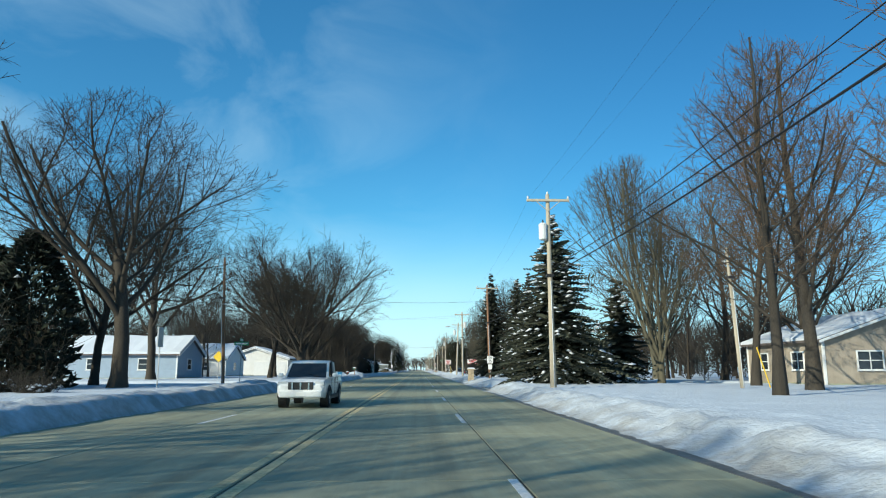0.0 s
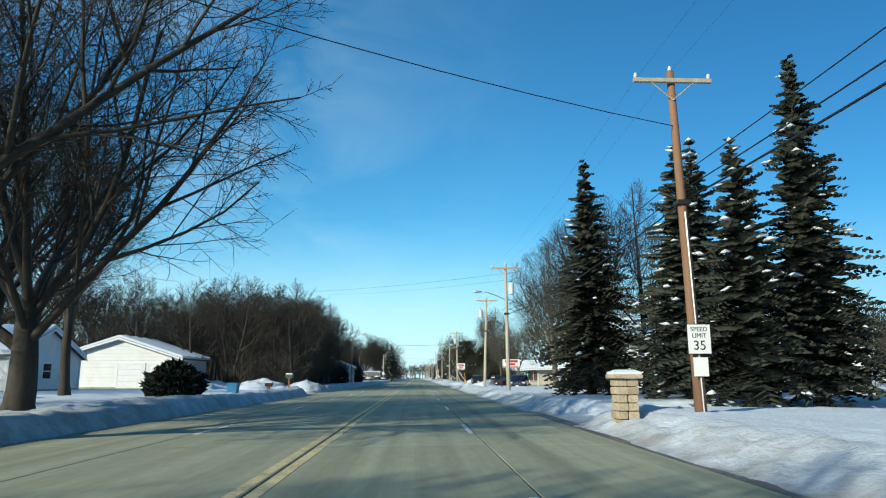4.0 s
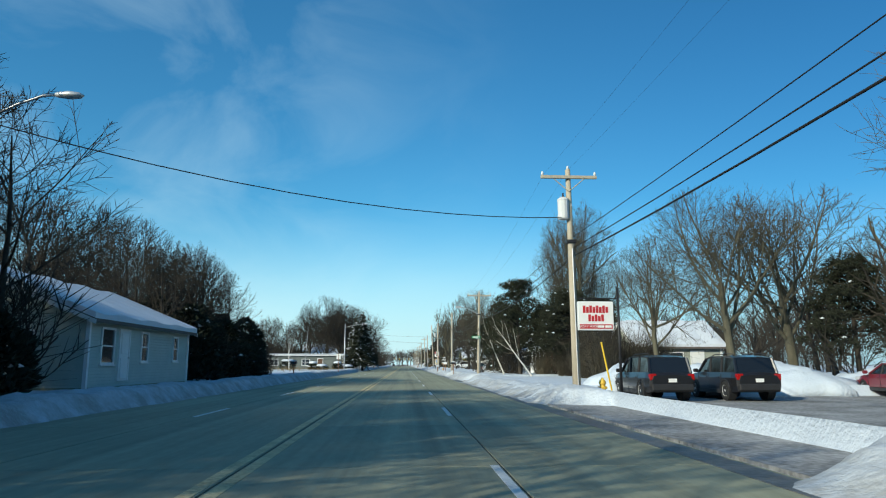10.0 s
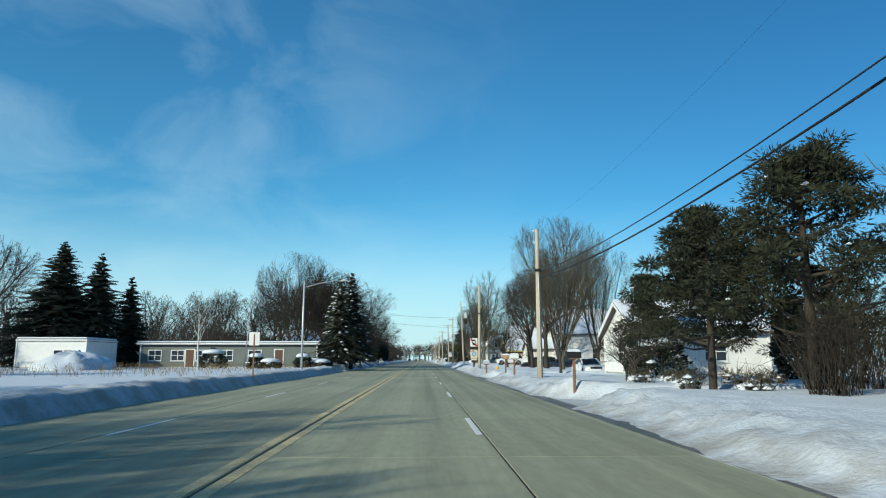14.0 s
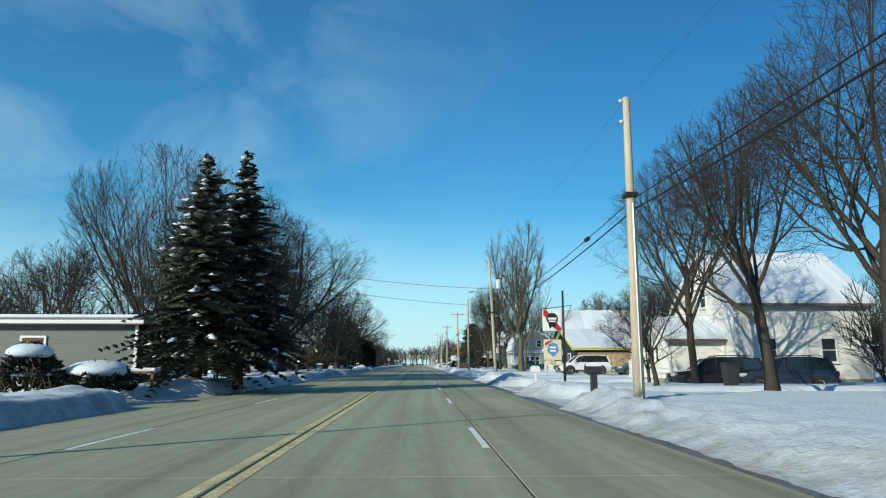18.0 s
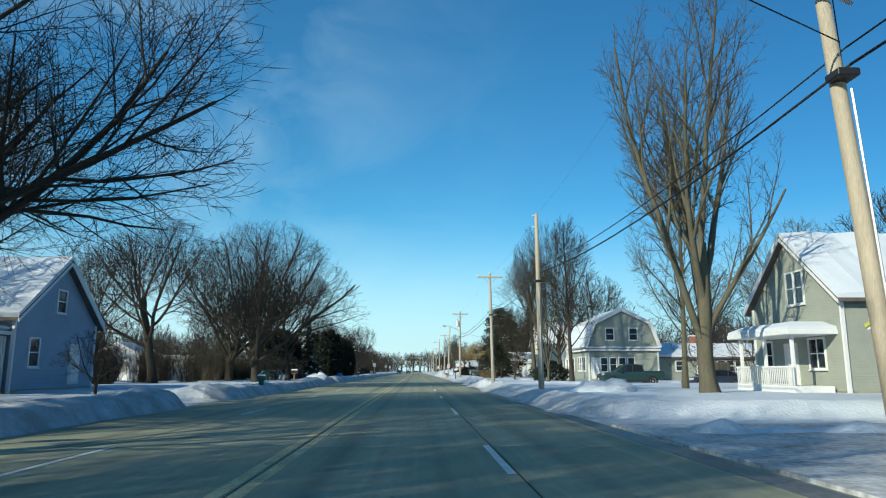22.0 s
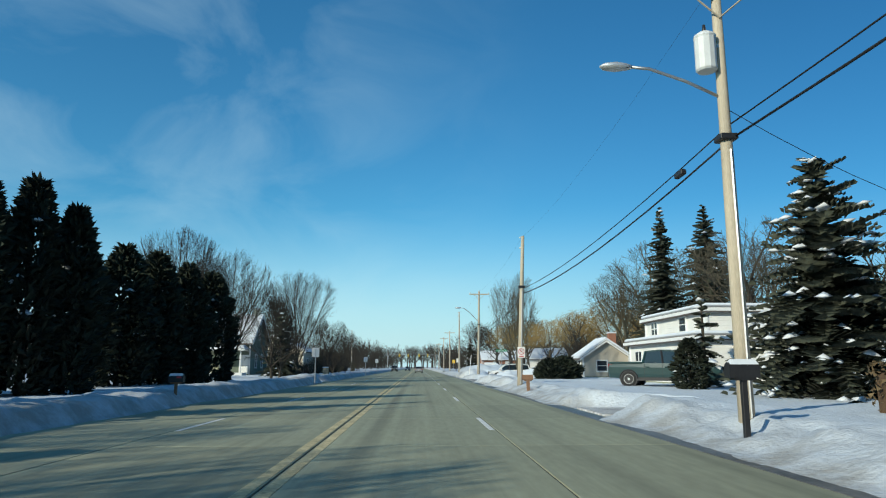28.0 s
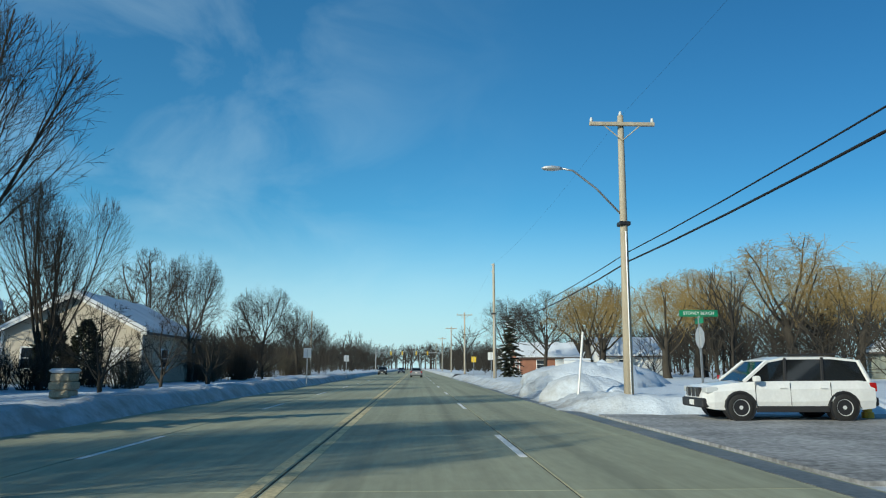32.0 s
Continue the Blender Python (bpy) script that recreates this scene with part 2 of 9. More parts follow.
def tyre_streaks(m):
    """Long dark wheel tracks and pale salt streaks drawn out along the road."""
    n, l = m.node_tree.nodes, m.node_tree.links
    b = n["Principled BSDF"]
    src = b.inputs["Base Color"].links[0].from_socket
    geo, mp, ns = n.new("ShaderNodeNewGeometry"), n.new("ShaderNodeMapping"), n.new("ShaderNodeTexNoise")
    mp.inputs["Scale"].default_value = (1.1, 0.012, 1.0)
    ns.inputs["Scale"].default_value, ns.inputs["Detail"].default_value, ns.inputs["Roughness"].default_value = 1.6, 6.0, 0.65
    l.new(geo.outputs["Position"], mp.inputs["Vector"])
    l.new(mp.outputs["Vector"], ns.inputs["Vector"])
    mr, hsv = n.new("ShaderNodeMapRange"), n.new("ShaderNodeHueSaturation")
    mr.inputs["From Min"].default_value, mr.inputs["From Max"].default_value = 0.3, 0.7
    mr.inputs["To Min"].default_value, mr.inputs["To Max"].default_value = 0.80, 1.18
    l.new(ns.outputs["Fac"], mr.inputs["Value"])
    l.new(mr.outputs["Result"], hsv.inputs["Value"])
    l.new(src, hsv.inputs["Color"])
    # darker rubbed bands where the wheels of each lane run, worn in patches along the road
    sep, ab = n.new("ShaderNodeSeparateXYZ"), n.new("ShaderNodeMath")
    l.new(geo.outputs["Position"], sep.inputs[0])
    ab.operation = "PINGPONG"
    ab.inputs[1].default_value = LANE / 4
    l.new(sep.outputs["X"], ab.inputs[0])
    band = n.new("ShaderNodeMapRange")
    band.interpolation_type = "SMOOTHSTEP"
    band.inputs["From Min"].default_value, band.inputs["From Max"].default_value = LANE / 4 - 0.28, LANE / 4 - 0.04
    band.inputs["To Min"].default_value, band.inputs["To Max"].default_value = 0.0, 1.0
    l.new(ab.outputs[0], band.inputs["Value"])
    mp2, n2, r2 = n.new("ShaderNodeMapping"), n.new("ShaderNodeTexNoise"), n.new("ShaderNodeMapRange")
    mp2.inputs["Scale"].default_value = (0.5, 0.018, 1.0)
    n2.inputs["Scale"].default_value, n2.inputs["Detail"].default_value = 1.0, 3.0
    l.new(geo.outputs["Position"], mp2.inputs["Vector"])
    l.new(mp2.outputs["Vector"], n2.inputs["Vector"])
    r2.inputs["From Min"].default_value, r2.inputs["From Max"].default_value = 0.42, 0.68
    r2.inputs["To Min"].default_value, r2.inputs["To Max"].default_value = 0.05, 0.55
    l.new(n2.outputs["Fac"], r2.inputs["Value"])
    worn, dark = n.new("ShaderNodeMath"), n.new("ShaderNodeMix")
    worn.operation = "MULTIPLY"
    l.new(band.outputs["Result"], worn.inputs[0])
    l.new(r2.outputs["Result"], worn.inputs[1])
    dark.data_type, dark.blend_type = "RGBA", "MULTIPLY"
    dark.inputs["B"].default_value = (0.42, 0.43, 0.46, 1)
    l.new(worn.outputs[0], dark.inputs["Factor"])
    l.new(hsv.outputs["Color"], dark.inputs["A"])
    l.new(dark.outputs["Result"], b.inputs["Base Color"])


LANE = 3.62
tyre_streaks(CONCRETE)
YELLOW = mat("yellow_paint", (0.52, 0.43, 0.24), 0.8, vary=0.45, scale=1.5, fine=14.0, world_space=True)
WHITE_LINE = mat("white_paint_line", (0.68, 0.68, 0.66), 0.8, vary=0.25, scale=2.0, fine=20.0, world_space=True)
POLE_WOOD = mat("pole_wood", (0.42, 0.36, 0.27), 0.85, vary=0.25, scale=1.5, fine=24.0, rnd=0.12, stretch=(3, 3, 0.3))
POLE_BROWN = mat("pole_brown", (0.22, 0.12, 0.07), 0.85, vary=0.25, scale=1.5, fine=24.0, stretch=(3, 3, 0.3))
BARK = mat("bark", (0.045, 0.037, 0.028), 0.9, vary=0.4, scale=2.0, fine=20.0, bump=0.6, rnd=0.15, stretch=(2, 2, 0.5))
BARK_PALE = mat("bark_pale", (0.102, 0.092, 0.062), 0.9, vary=0.3, scale=2.0, fine=20.0, bump=0.6, rnd=0.1, stretch=(2, 2, 0.5))
BIRCH = mat("birch_bark", (0.62, 0.60, 0.55), 0.8, vary=0.3, scale=3.0, fine=12.0, stretch=(1, 1, 3))
TWIG = mat("twigs", (0.038, 0.032, 0.024), 0.9, vary=0.3, scale=0.6, fine=8.0, bump=0.0, rnd=0.2)
TWIG_WARM = mat("twigs_warm", (0.125, 0.080, 0.048), 0.9, vary=0.3, scale=0.6, fine=8.0, bump=0.0, rnd=0.15)
TWIG_PALE = mat("twigs_pale", (0.086, 0.074, 0.050), 0.9, vary=0.3, scale=0.6, fine=8.0, bump=0.0, rnd=0.15)
WILLOW = mat("willow_twigs", (0.30, 0.205, 0.075), 0.9, vary=0.25, scale=0.6, fine=8.0, bump=0.0)
NEEDLE = mat("spruce_needles", (0.046, 0.052, 0.036), 0.85, vary=0.45, scale=1.2, fine=14.0, bump=0.0, rnd=0.2)
NEEDLE_PINE = mat("pine_needles", (0.024, 0.028, 0.014), 0.85, vary=0.45, scale=1.2, fine=14.0, bump=0.0, rnd=0.2)
CEDAR = mat("cedar_leaves", (0.022, 0.030, 0.018), 0.9, vary=0.5, scale=1.5, fine=12.0, bump=0.0, rnd=0.2)
DRY = mat("dry_foliage", (0.22, 0.15, 0.07), 0.9, vary=0.4, scale=1.5, fine=12.0, bump=0.0, rnd=0.2)
HEDGE = mat("hedge_twigs", (0.105, 0.075, 0.040), 0.9, vary=0.5, scale=1.5, fine=12.0, bump=0.0, rnd=0.2)
METAL = mat("galvanised_steel", (0.42, 0.43, 0.44), 0.45, 0.8, vary=0.12, scale=3.0)
ALUMINIUM = mat("dull_aluminium", (0.58, 0.59, 0.60), 0.5, 0.6, vary=0.1, scale=3.0)
TRANS_GREY = mat("transformer_paint", (0.62, 0.63, 0.62), 0.45, vary=0.1, scale=4.0)
BLACK = mat("black_metal", (0.018, 0.018, 0.02), 0.5, vary=0.3, scale=5.0)
CABLE = mat("black_cable", (0.015, 0.015, 0.016), 0.7, vary=0.2, scale=5.0)
RUBBER = mat("tyre_rubber", (0.02, 0.02, 0.02), 0.85, vary=0.3, scale=6.0)
WOOD_FENCE = mat("fence_wood", (0.40, 0.29, 0.17), 0.85, vary=0.3, scale=2.0, fine=22.0, rnd=0.18, stretch=(3, 3, 0.4))
BROWN_BOARD = mat("brown_board", (0.30, 0.135, 0.085), 0.8, vary=0.25, scale=1.2, fine=20.0, rnd=0.1)
BRICK = mat("brick", (0.33, 0.15, 0.10), 0.9, vary=0.35, scale=4.0, fine=20.0, bump=0.4)
STONE = mat("pillar_stone", (0.40, 0.32, 0.22), 0.9, vary=0.35, scale=3.0, fine=20.0, bump=0.5, rnd=0.18)
SHINGLE = mat("roof_shingle", (0.12, 0.10, 0.09), 0.9, vary=0.3, scale=3.0, fine=22.0)
WHITE_TRIM = mat("white_trim", (0.74, 0.74, 0.72), 0.55, vary=0.08, scale=2.0)
WHITE_SIDE = siding("white_siding", (0.72, 0.71, 0.67))
CREAM_SIDE = siding("cream_siding", (0.62, 0.57, 0.44))
TAN_SIDE = siding("tan_siding", (0.50, 0.44, 0.34), upright=True, step=0.3)
GREY_SIDE = siding("grey_siding", (0.31, 0.33, 0.28))
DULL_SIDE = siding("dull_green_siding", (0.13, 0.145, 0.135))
OLIVE_SIDE = siding("olive_siding", (0.12, 0.15, 0.11))
BLUE_SIDE = siding("blue_grey_siding", (0.27, 0.35, 0.44))
GREEN_SIDE = siding("pale_green_siding", (0.42, 0.47, 0.42))
BEIGE_STUCCO = mat("beige_stucco", (0.52, 0.46, 0.37), 0.9, vary=0.12, scale=1.0, fine=30.0, bump=0.3)
WOOD_BOARD = siding("weathered_boards", (0.33, 0.28, 0.22), upright=True, step=0.22, vary=0.25)
DARK_WALL = mat("dark_green_wall", (0.022, 0.026, 0.022), 0.7, vary=0.3, scale=2.0)
YELLOW_TRIM = mat("yellow_trim", (0.55, 0.50, 0.09), 0.5, vary=0.1, scale=2.0)
PANE = glass("window_glass")
SIGN_WHITE = mat("sign_white", (0.76, 0.75, 0.72), 0.5, vary=0.08, scale=2.0)
SIGN_CREAM = mat("sign_cream", (0.66, 0.58, 0.40), 0.5, vary=0.1, scale=2.0)
SIGN_GREEN = mat("sign_green", (0.01, 0.23, 0.11), 0.45, vary=0.1, scale=3.0)
SIGN_RED = mat("sign_red", (0.45, 0.025, 0.03), 0.45, vary=0.1, scale=3.0)
SIGN_BLUE = mat("sign_blue", (0.10, 0.25, 0.50), 0.45, vary=0.15, scale=3.0)
SIGN_YELLOW = mat("sign_yellow", (0.75, 0.50, 0.04), 0.45, vary=0.1, scale=3.0)
SIGN_BROWN = mat("sign_brown", (0.11, 0.055, 0.03), 0.5, vary=0.1, scale=3.0)
INK = mat("sign_ink", (0.015, 0.015, 0.018), 0.5, vary=0.2, scale=3.0)
CAR_WHITE = paint("car_white", (0.72, 0.72, 0.71))
CAR_BLACK = paint("car_black", (0.014, 0.014, 0.016))
CAR_NAVY = paint("car_navy", (0.022, 0.03, 0.055))
CAR_GREEN = paint("car_dark_green", (0.02, 0.05, 0.05))
CAR_RED = paint("car_dark_red", (0.16, 0.015, 0.025))
CAR_GREY = paint("car_grey", (0.22, 0.23, 0.24))
CAR_TEAL = paint("car_dull_teal", (0.045, 0.085, 0.095))
CAR_BLUE = paint("car_blue", (0.03, 0.16, 0.34))
CAR_TRIM = mat("car_trim", (0.025, 0.025, 0.027), 0.55, vary=0.2, scale=4.0)
CHROME = mat("chrome", (0.75, 0.75, 0.76), 0.15, 1.0, vary=0.05, scale=3.0, bump=0.0)
CAR_GLASS = glass("car_glass", (0.012, 0.014, 0.016))
LAMP_CLEAR = glass("headlamp_lens", (0.55, 0.57, 0.58))
LAMP_RED = glass("tail_lamp_lens", (0.35, 0.01, 0.01))
PLASTIC_GREEN = mat("green_plastic", (0.02, 0.10, 0.07), 0.5, vary=0.15, scale=3.0)
PLASTIC_BLACK = mat("black_plastic", (0.03, 0.03, 0.032), 0.5, vary=0.15, scale=3.0)
PLASTIC_BLUE = mat("blue_plastic", (0.05, 0.22, 0.42), 0.5, vary=0.15, scale=3.0)
HYDRANT = mat("hydrant_yellow", (0.68, 0.44, 0.06), 0.5, vary=0.15, scale=5.0)
RIM_SILVER = paint("rim_silver", (0.55, 0.56, 0.57), 0.35, 0.3)

# ---- mesh helpers ----
def mesh(name, verts, faces, material, smooth=False):
    me = bpy.data.meshes.new(name)
    me.from_pydata([tuple(v) for v in verts], [], faces)
    me.update()
    if material:
        me.materials.append(material)
    if smooth:
        me.polygons.foreach_set("use_smooth", [True] * len(me.polygons))
    return me


def thing(name, label, category, m=None, group="", kind=""):
    ob = new(name)
    if m is not None:
        ob.matrix_world = m
    return tagged(ob, label, category, group, kind)


def part(name, me, parent, label="", m=None):
    """Links a mesh as one part under a thing or under a part."""
    ob = new(name, me)
    ob.parent = parent
    if m is not None:
        ob.matrix_basis = m
    if label:
        ob["label"] = label
    return ob


def solo(name, me, label, category, m=None, group="", kind=""):
    ob = new(name, me)
    if m is not None:
        ob.matrix_world = m
    return tagged(ob, label, category, group, kind)


def quick_mesh(name, V, F, material, smooth=False):
    """A mesh from arrays: all faces have the same number of corners."""
    V, F = np.asarray(V, np.float32), np.asarray(F, np.int32)
    me = bpy.data.meshes.new(name)
    me.vertices.add(len(V))
    me.vertices.foreach_set("co", V.ravel())
    me.loops.add(F.size)
    me.loops.foreach_set("vertex_index", F.ravel())
    me.polygons.add(len(F))
    me.polygons.foreach_set("loop_start", np.arange(len(F), dtype=np.int32) * F.shape[1])
    if smooth:
        me.polygons.foreach_set("use_smooth", np.ones(len(F), bool))
    me.update(calc_edges=True)
    me.materials.append(material)
    return me


class Shape:
    """Collects verts and faces of one part."""

    def __init__(self):
        self.v, self.f = [], []

    def add(self, v, f):
        k = len(self.v)
        self.v += [tuple(p) for p in v]
        self.f += [tuple(i + k for i in g) for g in f]
        return self

    def box(self, x0, x1, y0, y1, z0, z1, c=0.0):
        """A box with edges cut by c."""
        if c <= 0:
            v = [(x, y, z) for z in (z0, z1) for y in (y0, y1) for x in (x0, x1)]
            return self.add(v, [(0, 2, 3, 1), (4, 5, 7, 6), (0, 1, 5, 4), (2, 6, 7, 3), (0, 4, 6, 2), (1, 3, 7, 5)])
        rings = []
        for z, e in ((z0, c), (z0 + c, 0), (z1 - c, 0), (z1, c)):
            a, b, p, q = x0 + e, x1 - e, y0 + e, y1 - e
            k = c * 0.6
            rings.append([(a + k, p, z), (b - k, p, z), (b, p + k, z), (b, q - k, z), (b - k, q, z), (a + k, q, z), (a, q - k, z), (a, p + k, z)])
        return self.loft(rings)

    def loft(self, rings, caps=True, closed=True):
        n = len(rings[0])
        v = [p for r in rings for p in r]
        f = []
        for k in range(len(rings) - 1):
            for i in range(n if closed else n - 1):
                j = (i + 1) % n
                f.append((k * n + i, k * n + j, (k + 1) * n + j, (k + 1) * n + i))
        if caps:
            f.append(tuple(range(n - 1, -1, -1)))
            f.append(tuple((len(rings) - 1) * n + i for i in range(n)))
        return self.add(v, f)

    def tube(self, pts, radii, n=8, caps=True):
        rings = []
        pts = [Vector(p) for p in pts]
        for k, p in enumerate(pts):
            d = (pts[min(k + 1, len(pts) - 1)] - pts[max(k - 1, 0)]).normalized()
            a = d.orthogonal().normalized() if abs(d.z) < 0.95 else Vector((1, 0, 0)).cross(d).normalized()
            if abs(d.z) < 0.95:
                a = Vector((0, 0, 1)).cross(d).normalized()
            b = d.cross(a)
            r = radii[k] if hasattr(radii, "__len__") else radii
            rings.append([p + a * (r * math.cos(6.28318 * i / n)) + b * (r * math.sin(6.28318 * i / n)) for i in range(n)])
        return self.loft(rings, caps)

    def prism(self, outline, axis, a, b):
        """An outline of (u, w) pushed along axis from a to b; w is up."""
        def at(u, w, s):
            return (u, s, w) if axis == "y" else (s, u, w)
        n = len(outline)
        v = [at(u, w, a) for u, w in outline] + [at(u, w, b) for u, w in outline]
        f = [tuple(range(n)), tuple(range(2 * n - 1, n - 1, -1))]
        f += [(i, i + n, (i + 1) % n + n, (i + 1) % n) for i in range(n)]
        return self.add(v, f)

    def mesh(self, name, material, smooth=False):
        me = mesh(name, self.v, self.f, material, smooth)
        bm = bmesh.new()
        bm.from_mesh(me)
        bmesh.ops.recalc_face_normals(bm, faces=bm.faces)
        bm.to_mesh(me)
        bm.free()
        return me


def boxm(name, material, *a, c=0.0):
    return Shape().box(*a, c=c).mesh(name, material)


def text_mesh(body, size, material, depth=0.012):
    """Raised letters in the built-in font, standing upright and facing -y, centred."""
    cu = bpy.data.curves.new("letters", "FONT")
    cu.body, cu.size, cu.extrude, cu.align_x, cu.align_y = body, size, depth, "CENTER", "CENTER"
    ob = bpy.data.objects.new("letters", cu)
    scene.collection.objects.link(ob)
    me = bpy.data.meshes.new_from_object(ob.evaluated_get(bpy.context.evaluated_depsgraph_get()))
    bpy.data.objects.remove(ob)
    me.transform(Matrix.Rotation(radians(90), 4, "X"))
    me.materials.clear()
    me.materials.append(material)
    return me


# ---- bare trees ----
def tube_arrays(tubes, sides):
    """Groups of tapered tubes (points m x n x 3, radii m x n) as vertices and quads."""
    ang = np.arange(sides) * (2 * np.pi / sides)
    ca, sa = np.cos(ang)[None, None, :, None], np.sin(ang)[None, None, :, None]
    V, F, k = [], [], 0
    for P, R in tubes:
        m, n = R.shape
        D = np.gradient(P, axis=1)
        D /= np.linalg.norm(D, axis=2, keepdims=True) + 1e-9
        ref = np.where(np.abs(D[:, :1, :1]) < 0.8, np.array([1.0, 0, 0]), np.array([0, 1.0, 0]))
        A = np.cross(D, np.broadcast_to(ref, D.shape))
        A /= np.linalg.norm(A, axis=2, keepdims=True) + 1e-9
        B = np.cross(D, A)
        ring = P[:, :, None] + R[:, :, None, None] * (A[:, :, None] * ca + B[:, :, None] * sa)
        i, j, o = np.meshgrid(np.arange(n - 1), np.arange(sides), np.arange(m), indexing="ij")
        s = k + o * n * sides + i * sides
        a, b = s + j, s + (j + 1) % sides
        V.append(ring.reshape(-1, 3))
        F.append(np.stack([a, b, b + sides, a + sides], -1).reshape(-1, 4))
        k += m * n * sides
    return np.concatenate(V), np.concatenate(F)


def by_length(tubes):
    """Single tubes (points n x 3, radii n) gathered into groups of equal length."""
    return [(np.array([p for p, _ in tubes if len(p) == n]), np.array([r for p, r in tubes if len(p) == n])) for n in sorted({len(p) for p, _ in tubes})]


def tubes_mesh(name, tubes, material, sides):
    return quick_mesh(name, *tube_arrays(by_length(tubes), sides), material, True)


